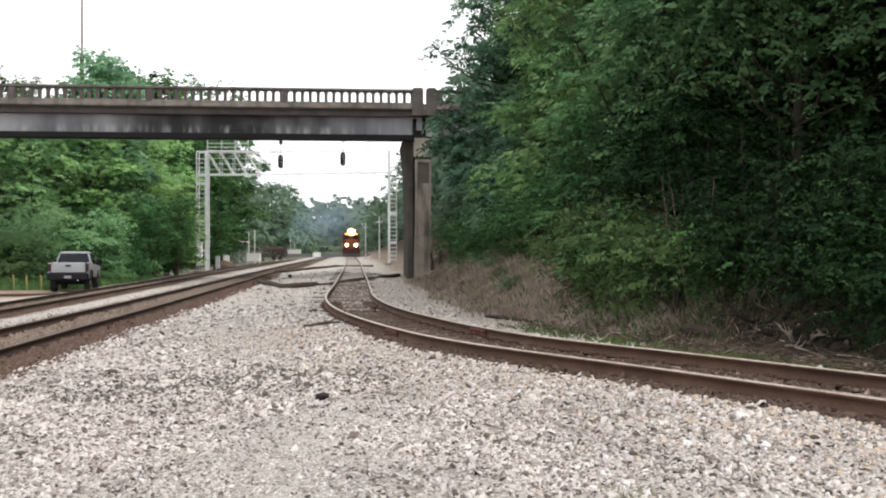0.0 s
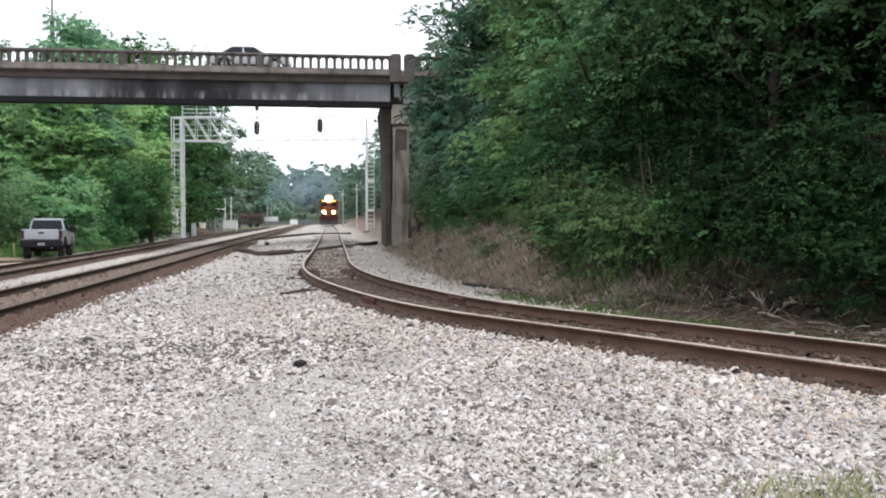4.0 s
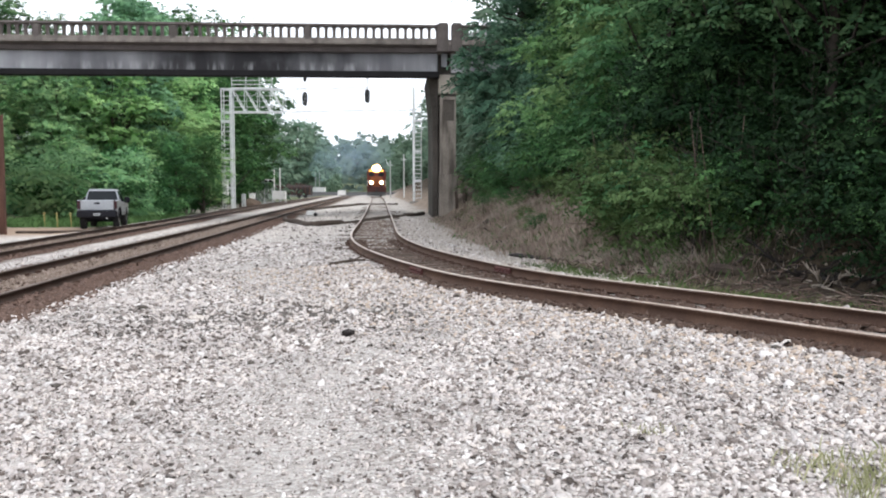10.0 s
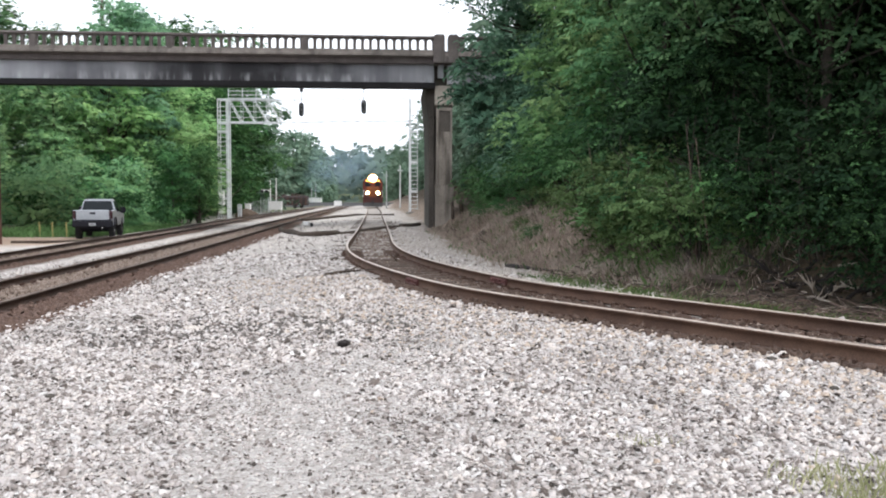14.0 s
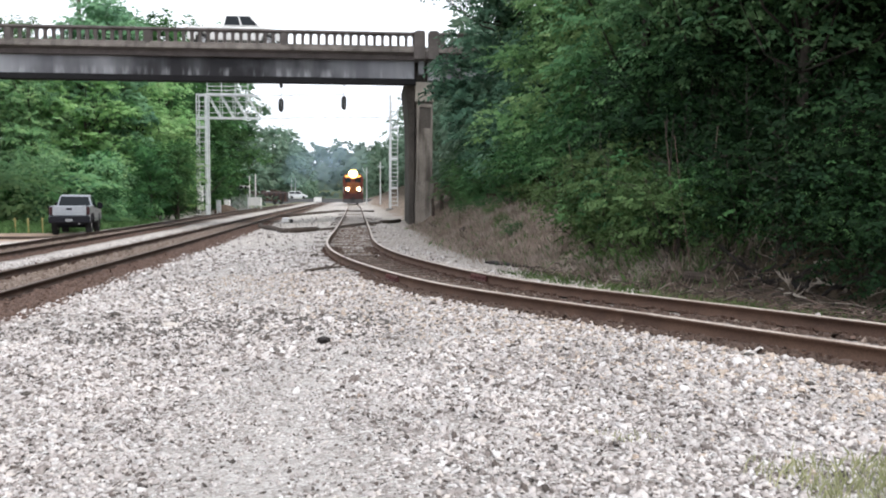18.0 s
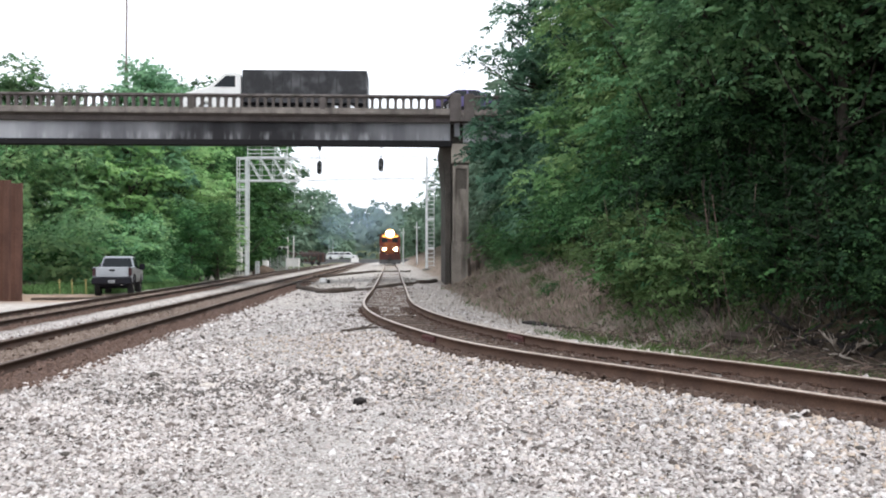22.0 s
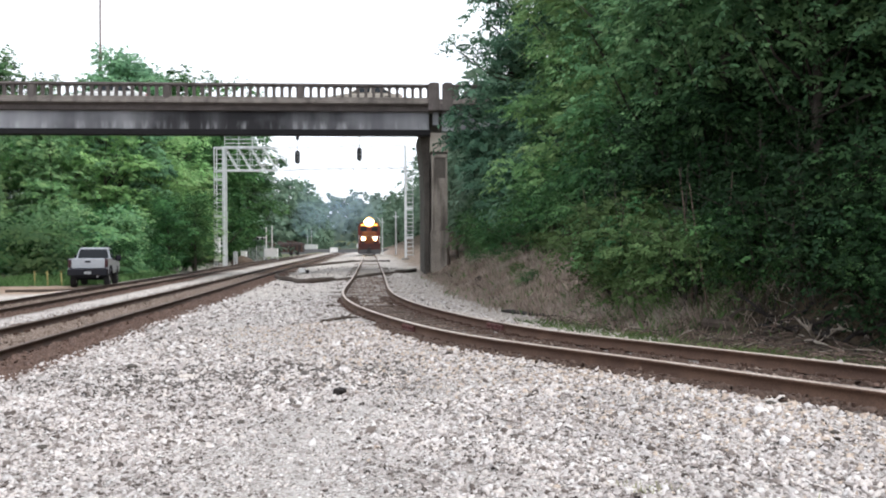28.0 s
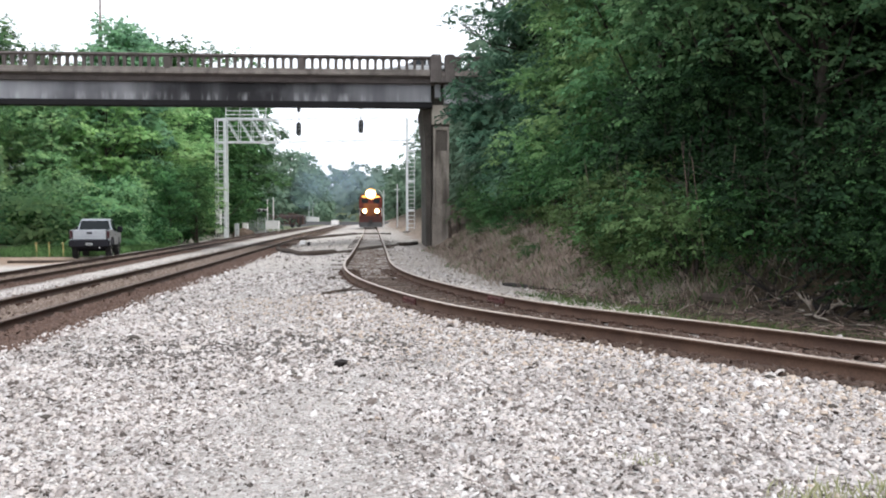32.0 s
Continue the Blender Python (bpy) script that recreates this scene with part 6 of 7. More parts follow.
    bp = part("bumper", g, black, root, "black rear bumper", bevel=0.05)
    g = Shape()
    g.box(-0.15, 0.15, -2.872, -2.85, 0.53 + up, 0.65 + up)
    part("number_plate", g, GREY_PAINT, bp, "pale plate with a plain bar")
    g = Shape()
    g.box(-0.11, 0.11, -2.88, -2.872, 0.575 + up, 0.605 + up)
    part("plate_bar", g, BLACK, bp)
    g = Shape()
    g.box(-0.66, 0.66, -2.5, 2.3, 0.34 + up, 0.56 + up)
    part("chassis", g, black, root, bevel=0.03)
    for wy in (-1.62, 1.75):
        g = Shape()
        g.tube([(-0.7, wy, 0.43), (0.7, wy, 0.43)], 0.07, 8)
        part("axle", g, black, root)
    g = Shape()
    g.tube([(0.45, -2.7, 0.42 + up), (0.45, -2.2, 0.42 + up)], 0.04, 8)
    part("tailpipe", g, CHROME, root)
    return root


# ---- locomotive ----
# nose paint, its orange also taking in the glare of the lamps
ORANGE = mat("faded_orange_paint", (0.27, 0.075, 0.016), (0.2, 0.052, 0.012), (0.34, 0.10, 0.022), rough=0.45, scale=1.5, fine=20, bump=0.03,
             stain=(0.10, 0.04, 0.02), stain_amount=0.5, stain_scale=1.2, streak=1)
MAROON = mat("dark_red_paint", (0.13, 0.022, 0.014), (0.08, 0.014, 0.01), (0.18, 0.035, 0.022), rough=0.55, scale=1.5, fine=20, bump=0.03)
PILOT_RED = mat("grimy_pilot_paint", (0.06, 0.016, 0.014), (0.035, 0.01, 0.009), (0.09, 0.026, 0.02), rough=0.65, scale=1.5, fine=20, bump=0.03)
HEADLIGHT = glow("headlight_glow", (1.0, 0.88, 0.6), 70.0)
DITCH_LIGHT = glow("ditch_light_glow", (1.0, 0.83, 0.52), 60.0)
# glow of the discs added round the lamps to imitate their glare
HALO = glow("warm_reflector_glow", (1.0, 0.5, 0.16), 2.2)
AMBER = glow("number_light_glow", (1.0, 0.5, 0.1), 2.5)


def build_locomotive():
    """Wide-nosed diesel; the front is at y = 0 facing -y, rail top at z = 0."""
    root = thing("locomotive", "orange and dark red diesel locomotive with blazing headlights", "locomotive")

    def add(name, g, m, label="", bevel=0.02, parent=None):
        return part(name, g, m, parent or root, label, bevel=bevel)
    g = Shape()
    g.box(-1.52, 1.52, 0.55, 21.5, 1.15, 1.6)
    add("frame", g, MAROON, "dark red underframe")
    g = Shape()
    g.prism([(-1.5, 0.18), (1.5, 0.18), (1.52, 0.5), (1.52, 1.5), (-1.52, 1.5), (-1.52, 0.5)], "y", 0.42, 0.62)
    add("pilot", g, PILOT_RED, "dark red pilot plate")
    g = Shape()
    g.prism([(0.1, 0.12), (0.42, 0.12), (0.42, 0.75)], "x", -1.45, 1.45)
    add("snowplough", g, BLACK, "black plough blade")
    g = Shape()
    g.box(-0.16, 0.16, -0.35, 0.45, 0.75, 1.02)
    add("coupler", g, BLACK, "black knuckle coupler")
    g = Shape()
    g.prism([(-0.98, 1.6), (0.98, 1.6), (0.98, 3.0), (0.78, 3.18), (-0.78, 3.18), (-0.98, 3.0)], "y", 1.0, 2.75)
    add("nose", g, ORANGE, "orange short nose", 0.06)
    g = Shape()
    g.prism([(-1.52, 1.6), (1.52, 1.6), (1.52, 3.95), (1.15, 4.5), (-1.15, 4.5), (-1.52, 3.95)], "y", 2.7, 5.2)
    cab = add("cab", g, MAROON, "dark red cab with dark windows", 0.04)
    for x0, x1 in ((-1.2, -0.35), (0.35, 1.2)):
        g = Shape()
        g.box(x0, x1, 2.66, 2.72, 3.25, 3.85)
        part("windscreen", g, GLASS, cab, bevel=0.02)
    for sx in (-1, 1):
        g = Shape()
        g.box(sx * 1.53 - 0.02, sx * 1.53 + 0.02, 3.2, 4.7, 3.1, 3.8)
        part("side_window", g, GLASS, cab)
        g = Shape()
        g.box(sx * 0.85 - 0.28, sx * 0.85 + 0.28, 2.6, 2.7, 4.02, 4.24)
        part("number_board", g, AMBER, cab, "lit amber number board")
    g = Shape()
    g.prism([(-0.95, 1.6), (0.95, 1.6), (0.95, 4.1), (0.7, 4.35), (-0.7, 4.35), (-0.95, 4.1)], "y", 5.2, 19.8)
    add("long_hood", g, MAROON, "dark red engine hood")
    g = Shape()
    g.box(-1.5, 1.5, 16.5, 20.0, 3.6, 4.3)
    add("radiator", g, BLACK)
    g = Shape()
    g.prism([(-0.75, 4.1), (0.75, 4.1), (0.75, 4.7), (0.6, 4.88), (-0.6, 4.88), (-0.75, 4.7)], "y", 2.68, 3.4)
    add("headlight_housing", g, BLACK, "black headlight housing on the cab roof")
    # lamp discs drawn larger than real lenses to imitate glare
    for x in (-0.2, 0.2):
        g = Shape()
        g.tube([(x, 2.70, 4.5), (x, 2.55, 4.5)], 0.38, 18)
        add("headlight", g, HEADLIGHT, "blazing white headlight", 0)
    g = Shape()
    g.tube([(0, 2.69, 4.5), (0, 2.62, 4.5)], [0.62, 0.7], 22)
    add("headlight_reflector", g, HALO, "warm glowing disc added to imitate the headlight's halo", 0)
    for x in (-0.8, 0.8):
        g = Shape()
        g.tube([(x, 0.46, 2.2), (x, 0.36, 2.2)], 0.2, 16)
        add("ditch_light", g, DITCH_LIGHT, "blazing ditch light", 0)
        g = Shape()
        g.tube([(x, 0.47, 2.2), (x, 0.42, 2.2)], [0.28, 0.31], 16)
        add("ditch_reflector", g, HALO, "warm glowing disc added to imitate the ditch light's halo", 0)
        g = Shape()
        g.box(x - 0.17, x + 0.17, 0.42, 0.62, 1.55, 2.42)
        add("light_bracket", g, BLACK)
    for sx in (-1, 1):
        for yy in (0.65, 1.6, 2.5):
            g = Shape()
            g.tube([(sx * 1.42, yy, 1.6), (sx * 1.42, yy, 2.55)], 0.025, 6)
            add("stanchion", g, WHITE_PAINT, "", 0)
        g = Shape()
        g.tube([(sx * 1.42, 0.65, 2.55), (sx * 1.42, 2.5, 2.55)], 0.025, 6)
        add("handrail", g, WHITE_PAINT, "white handrail", 0)
        g = Shape()
        g.tube([(sx * 1.42, 0.65, 2.5), (sx * 0.3, 0.6, 2.5)], 0.025, 6)
        add("handrail", g, WHITE_PAINT, "", 0)
        for st in range(4):
            g = Shape()
            g.box(sx * 1.25 - 0.25, sx * 1.25 + 0.25, 0.65, 0.95, 0.4 + 0.3 * st, 0.44 + 0.3 * st)
            add("step", g, BLACK, "", 0)
    for by in (3.6, 17.2):
        g = Shape()
        g.box(-1.3, 1.3, by - 1.9, by + 1.9, 0.45, 0.95)
        add("bogie", g, BLACK, "black bogie frame")
        for dy in (-1.6, 0, 1.6):
            for sx in (-0.7525, 0.7525):
                g = Shape()
                g.tube([(sx - 0.07, by + dy, 0.51), (sx + 0.07, by + dy, 0.51)], 0.51, 18)
                add("train_wheel", g, PLATE, "", 0.01)
    g = Shape()
    g.box(-1.35, 1.35, 6.6, 14.2, 0.35, 1.15)
    add("fuel_tank", g, BLACK, "black fuel tank", 0.15)
    g = Shape()
    g.tube([(0, 8, 4.3), (0, 8, 4.75)], 0.22, 10)
    add("exhaust_stack", g, BLACK, "", 0)
    return root


def build_smoke():
    """Thin blue exhaust over the locomotive: soft see-through puffs that travel with it."""
    m, n, l, p = shader("thin_blue_exhaust")
    lw = n.new("ShaderNodeBsdfTransparent")
    mix = n.new("ShaderNodeMixShader")
    mix.inputs[0].default_value = 0.05
    p.inputs["Base Color"].default_value = (0.36, 0.5, 0.68, 1)
    p.inputs["Roughness"].default_value = 1
    l.new(lw.outputs[0], mix.inputs[1])
    l.new(p.outputs[0], mix.inputs[2])
    l.new(mix.outputs[0], n["Material Output"].inputs["Surface"])
    root = thing("exhaust_smoke", "thin blue-grey diesel exhaust above the locomotive", "smoke")
    rng = random.Random(3)
    for i, (s, dz, dx) in enumerate(((0.75, 0.7, 0.0), (1.05, 2.0, -0.4), (1.35, 3.7, -1.0), (1.9, 2.2, -2.4), (2.3, 3.4, -3.6), (2.6, 1.6, -5.6), (2.9, 2.8, -7.6), (2.2, 0.6, -3.6), (2.4, 0.4, -8.8))):
        bm = bmesh.new()
        bmesh.ops.create_icosphere(bm, subdivisions=3, radius=s)
        for vert in bm.verts:
            vert.co *= 1 + 0.22 * noise.noise(vert.co / s * 1.6 + Vector((i, 0, 0)))
        me = bpy.data.meshes.new("puff")
        bm.to_mesh(me)
        bm.free()
        me.materials.append(m)
        me.polygons.foreach_set("use_smooth", [True] * len(me.polygons))
        ob = part("puff", me, None, root, m=pose(dx, 9.0, 4.7 + dz))
        ob.visible_shadow = False
    return root


# ---- road vehicles ----
def car_paint(name, c, rough=0.3, metal=0.2):
    return mat(name, c, tuple(v * 0.9 for v in c), tuple(min(1, v * 1.08) for v in c), rough=rough, metal=metal, scale=1, fine=10, bump=0.0)


def build_car(name, label, paint, kind="sedan"):
    """A car that faces +x, wheels on z = 0."""
    root = thing(name, label, "car")
    L = {"sedan": 4.7, "suv": 4.8, "pickup": 5.6}[kind]
    h = {"sedan": 1.42, "suv": 1.76, "pickup": 1.85}[kind]
    f, b = L / 2, -L / 2
    belt = {"sedan": 0.92, "suv": 1.05, "pickup": 1.12}[kind]

    def arch(c):
        return [(c - 0.42, 0.3), (c - 0.34, 0.58), (c - 0.15, 0.7), (c + 0.15, 0.7), (c + 0.34, 0.58), (c + 0.42, 0.3)]
    low = [(b + 0.05, 0.3)] + arch(b + 0.9) + arch(f - 0.9) + [(f - 0.05, 0.3), (f, 0.5), (f - 0.05, belt - 0.2), (f - 1.1, belt - 0.02), (b + 0.1, belt), (b, 0.6)]
    g = Shape()
    g.prism(low, "y", -0.9, 0.9)
    part("body", g, paint, root, "", bevel=0.05)
    if kind == "sedan":
        lo, hi = (b + 0.55, f - 1.25), (b + 1.35, f - 2.1)
    elif kind == "suv":
        lo, hi = (b + 0.1, f - 1.15), (b + 0.4, f - 1.85)
    else:
        lo, hi = (b + 2.0, f - 1.3), (b + 2.2, f - 2.0)
    v = [(lo[0], -0.84, belt), (lo[1], -0.84, belt), (lo[1], 0.84, belt), (lo[0], 0.84, belt), (hi[0], -0.66, h), (hi[1], -0.66, h), (hi[1], 0.66, h), (hi[0], 0.66, h)]
    box6 = ((3, 2, 1, 0), (4, 5, 6, 7), (0, 1, 5, 4), (1, 2, 6, 5), (2, 3, 7, 6), (3, 0, 4, 7))
    g = Shape()
    g.add(v, box6)
    cab = part("cabin", g, paint, root, "", bevel=0.06)

    def pane(q, off):
        s = Shape()
        q = [Vector(p) for p in q]
        s.add([p + off for p in q] + [p - off for p in q], box6_pane)
        part("window", s, GLASS, cab, "dark window")
    box6_pane = ((0, 1, 2, 3), (7, 6, 5, 4), (0, 4, 5, 1), (1, 5, 6, 2), (2, 6, 7, 3), (3, 7, 4, 0))

    def mixp(a, c, t):
        return Vector(a).lerp(Vector(c), t)
    for i, j, k, q, off in ((0, 1, 5, 4, (0, -0.012, 0)), (3, 2, 6, 7, (0, 0.012, 0))):
        for t0, t1 in ((0.06, 0.48), (0.53, 0.93)):
            lo0, lo1, hi0, hi1 = mixp(v[i], v[j], t0), mixp(v[i], v[j], t1), mixp(v[q], v[k], t0), mixp(v[q], v[k], t1)
            pane([mixp(lo0, hi0, 0.12), mixp(lo1, hi1, 0.12), mixp(lo1, hi1, 0.86), mixp(lo0, hi0, 0.86)], Vector(off))
    for i, j, k, q, off in ((0, 3, 7, 4, (-0.012, 0, 0)), (1, 2, 6, 5, (0.012, 0, 0))):
        a, c, d, e = mixp(v[i], v[j], 0.08), mixp(v[i], v[j], 0.92), mixp(v[q], v[k], 0.92), mixp(v[q], v[k], 0.08)
        pane([mixp(a, e, 0.12), mixp(c, d, 0.12), mixp(c, d, 0.88), mixp(a, e, 0.88)], Vector(off))
    for wx in (b + 0.9, f - 0.9):
        for sy in (-0.8, 0.8):
            g = Shape()
            g.tube([(wx, sy - 0.11, 0.33), (wx, sy + 0.11, 0.33)], 0.33, 16)
            w = part("wheel", g, TYRE, root, "black tyre", bevel=0.03)
            g = Shape()
            g.tube([(wx, sy - 0.12, 0.33), (wx, sy + 0.12, 0.33)], 0.2, 12)
            part("rim", g, CHROME, w)
    for sy in (-0.68, 0.68):
        g = Shape()
        g.box(f - 0.12, f + 0.005, sy - 0.18, sy + 0.18, belt - 0.36, belt - 0.22)
        part("headlamp", g, CHROME, root, bevel=0.01)
        g = Shape()
        g.box(b - 0.005, b + 0.1, sy - 0.16, sy + 0.16, belt - 0.3, belt - 0.1)
        part("tail_lamp", g, RED_LENS, root, bevel=0.01)
    return root


def build_box_truck():
    """Box truck that faces -x, its own middle at x = 0."""
    root = thing("box_truck", "box truck with a white cab and a black cargo box", "truck")
    g = Shape()
    g.box(-3.9, 3.9, -1.2, 1.2, 0.9, 2.98)
    part("cargo_box", g, mat("worn_black_paint", (0.02, 0.02, 0.023), (0.012, 0.012, 0.014), (0.04, 0.04, 0.045), rough=0.6, scale=1.2, fine=12, bump=0.1, stain=(0.16, 0.16, 0.17), stain_amount=0.5, stain_scale=0.9), root, "black ribbed cargo box", bevel=0.04)
    for i in range(14):
        x = -3.7 + i * 0.57
        g = Shape()
        g.box(x - 0.02, x + 0.02, -1.225, -1.2, 0.95, 2.92)
        part("rib", g, BLACK, root)
    g = Shape()
    g.prism([(-4.0, 0.5), (-4.0, 2.7), (-4.3, 2.85), (-5.0, 2.8), (-6.0, 1.95), (-7.5, 1.5), (-7.7, 1.2), (-7.7, 0.5)], "y", -1.1, 1.1)
    cab = part("cab", g, WHITE_PAINT, root, "white truck cab", bevel=0.06)
    g = Shape()
    g.prism([(-5.14, 2.7), (-5.9, 2.05), (-5.93, 2.07), (-5.17, 2.72)], "y", -0.95, 0.95)
    part("windscreen", g, GLASS, cab)
    for sy in (-1.105, 1.105):
        g = Shape()
        g.prism([(-4.35, 1.9), (-5.7, 1.9), (-4.95, 2.6), (-4.35, 2.6)], "y", sy - 0.01, sy + 0.01)
        part("side_window", g, GLASS, cab)
    g = Shape()
    g.box(-7.2, 3.9, -0.5, 0.5, 0.55, 0.9)
    part("chassis", g, BLACK, root, bevel=0.02)
    for wx in (-6.2, 1.9, 2.9):
        for sy in (-0.95, 0.95):
            g = Shape()
            g.tube([(wx, sy - 0.15, 0.5), (wx, sy + 0.15, 0.5)], 0.5, 18)
            w = part("wheel", g, TYRE, root, "", bevel=0.03)
            g = Shape()
            g.tube([(wx, sy - 0.16, 0.5), (wx, sy + 0.16, 0.5)], 0.28, 12)
            part("rim", g, CHROME, w)
    return root


ROAD_Z = 10.44
LANE_NEAR, LANE_FAR = 52.0, 54.7


def build_traffic():
    """Vehicles on the overpass: (thing, time at the middle of the view, place then, speed, lane)."""
    paints = {"silver": car_paint("silver_paint", (0.45, 0.46, 0.47)), "white": car_paint("white_car_paint", (0.75, 0.75, 0.74), 0.3, 0.0), "dark": car_paint("charcoal_paint", (0.05, 0.052, 0.056)),
              "blue": car_paint("violet_blue_paint", (0.12, 0.10, 0.24)), "tan": car_paint("beige_paint", (0.38, 0.34, 0.29))}
    src = {}
    out = []
    plan = [("silver", "sedan", 3.5, 198, 620), ("white", "pickup", 5.5, 522, 640), ("dark", "sedan", 8.0, 370, 690), ("silver", "suv", 8.5, 387, -640),
            ("silver", "pickup", 10.5, 590, -570), ("silver", "sedan", 11.4, 498, 730), ("white", "sedan", 12.0, 380, -600), ("white", "pickup", 18.0, 456, 625),
            ("white", "sedan", 19.0, 540, 700), ("silver", "sedan", 19.5, 425, 640), ("white", "suv", 19.5, 265, -500), ("blue", "sedan", 21.5, 490, 655),
            ("tan", "sedan", 23.0, 486, -640), ("white", "sedan", 25.0, 285, -600), ("white", "sedan", 28.0, 200, -615), ("tan", "sedan", 28.0, 657, -650), ("white", "suv", 30.5, 410, -570),
            ("silver", "sedan", 32.0, 745, -600)]
    for i, (c, k, t, px, v) in enumerate(plan):
        if (c, k) not in src:
            words = {"sedan": "saloon car", "suv": "tall estate car", "pickup": "pickup"}[k]
            ob = src[(c, k)] = build_car("car" if k != "pickup" else "pickup", {"silver": "silver", "white": "white", "dark": "charcoal", "blue": "violet-blue", "tan": "beige"}[c] + " " + words + " crossing the overpass", paints[c], k)
        else:
            ob = copy_thing(src[(c, k)], Matrix.Identity(4))
        lane = LANE_NEAR if v > 0 else LANE_FAR
        out.append((ob, t, along_deck((px - 784) / 1500, lane), v / 1500 * lane * 0.975, lane))
    out.append((build_box_truck(), 22.0, along_deck((497 - 784) / 1500, LANE_FAR), -588 / 1500 * LANE_FAR * 0.975, LANE_FAR))
    return out


def build_crossing():
    """A road over the tracks far down the line, and two pale cars that crawl across it."""
    g = Shape()
    g.prism([(204.0, 0.2), (222.0, 0.2), (216.5, 1.45), (209.5, 1.45)], "x", -125.0, 45.0)
    solid("crossing_road", g, ASPHALT, "grey road humped over the tracks far down the line", "road", kind="structure")
    out = []
    paint = car_paint("pale_car_paint", (0.78, 0.79, 0.8), 0.3, 0.0)
    first = build_car("car", "small white car at the far road crossing", paint, "suv")
    for ob, t0 in ((first, 20.5), (copy_thing(first, Matrix.Identity(4)), 24.5)):
        rows = [(0.0, -29.8 - 3.15 * t0), (t0, -29.8), (t0 + 3.5, -18.8), (t0 + 4.4, -6.0), (32.0, -6.0 + 5.0 * (27.6 - t0))]
        out.append((ob, [(t, pose(x, 212.0, 1.45)) for t, x in rows]))
    return out


def vehicle_rows(t0, x0, v, lane, slot, backwards):
    """Waits on the ramp, crosses at an even speed and stops on the far ramp."""
    a, b = (-100.0 - 9.0 * slot, 100.0 + 9.0 * slot) if v > 0 else (100.0 + 9.0 * slot, -100.0 - 9.0 * slot)
    ta, tb = t0 + (a - x0) / v, t0 + (b - x0) / v
    turn = 0 if (v > 0 or backwards) else 180
    rows = []
    ts = [0.0, 32.0] + [t for t in (ta, tb) if 0 < t < 32] + [ta + (tb - ta) * k / 8 for k in range(1, 8) if 0 < ta + (tb - ta) * k / 8 < 32]
    for t in sorted(ts):
        x = x0 + v * (min(max(t, ta), tb) - t0)
        rows.append((t, ON_BRIDGE @ pose(x, lane, ROAD_Z, 0, 0, turn)))
    return rows


# ---- beside the line: boxes, masts, posts, debris ----
def cabinet(name, label, x, y, z, w, d, h, paint, legs=0.0):
    root = thing(name, label, "cabinet", m=pose(x, y, z))
    g = Shape()
    g.box(-w / 2, w / 2, -d / 2, d / 2, legs, h)
    part("body", g, paint, root, bevel=0.02)
    g = Shape()
    g.box(-w / 2 + 0.04, w / 2 - 0.04, -d / 2 - 0.02, -d / 2, legs + 0.05, h - 0.08)
    dr = part("door", g, paint, root, bevel=0.006)
    g = Shape()
    g.box(w / 2 - 0.12, w / 2 - 0.08, -d / 2 - 0.05, -d / 2 - 0.02, legs + (h - legs) * 0.45, legs + (h - legs) * 0.58)
    part("handle", g, BLACK, dr)
    g = Shape()
    g.prism([(-w / 2 - 0.04, h), (w / 2 + 0.04, h), (w / 2 + 0.04, h + 0.04), (0, h + 0.09), (-w / 2 - 0.04, h + 0.04)], "y", -d / 2 - 0.04, d / 2 + 0.04)
    part("lid", g, paint, root)
    if legs:
        for sx in (-1, 1):
            for sy in (-1, 1):
                g = Shape()
                g.box(sx * (w / 2 - 0.06) - 0.03, sx * (w / 2 - 0.06) + 0.03, sy * (d / 2 - 0.06) - 0.03, sy * (d / 2 - 0.06) + 0.03, -0.1, legs)
                part("leg", g, GALV, root)
    return root


def snake(path, step=0.4):
    p = np.array(path, float)
    s = np.concatenate([[0], np.cumsum(np.hypot(np.diff(p[:, 0]), np.diff(p[:, 1])))])
    fx, fy = smooth_line(s, p[:, 0]), smooth_line(s, p[:, 1])
    t = np.arange(0, s[-1], step)
    return np.c_[fx(t), fy(t)]


def build_dark_tubes():
    # stand-ins for two unidentified dark lines, placed to fit the camera's view
    for path, r in (([(-9.9, 51), (-9.3, 48), (-7.4, 42), (-5.8, 38.9), (-4.9, 40.5), (-4.2, 43.5), (-2.9, 49.5), (-1.7, 56.2)], 0.13), ([(-12.3, 70), (-11, 73.5), (-9, 77), (-7.1, 79.5), (-4.6, 79)], 0.12)):
        pts = []
        for x, y in snake(path):
            u = abs(float(beside_siding(np.array([x]), np.array([y]))[0]))
            z = gz(x, y) + (0.09 if u > 1.6 else 0.0)
            pts.append((x, y, z + 0.02 * math.sin(x * 3)))
        g = Shape()
        g.tube(pts, [r * (1 + 0.1 * (i % 2)) for i in range(len(pts))], 7)
        solid("drain_pipe", g, DARK_WOOD, "dark ridged tube snaking across the ballast", "pipe", smooth=True)


def lump(name, label, x, y, s, material, category, seed, flat=0.6):
    rng = random.Random(seed)
    g = Shape()
    g.add([(a * s * rng.uniform(0.7, 1.3), b * s * rng.uniform(0.7, 1.3), c * s * flat * rng.uniform(0.7, 1.2)) for a, b, c in ICO_V], ICO_F)
    return solid(name, g, material, label, category, bevel=s * 0.06, m=pose(x, y, gz(x, y) + s * flat * 0.55))


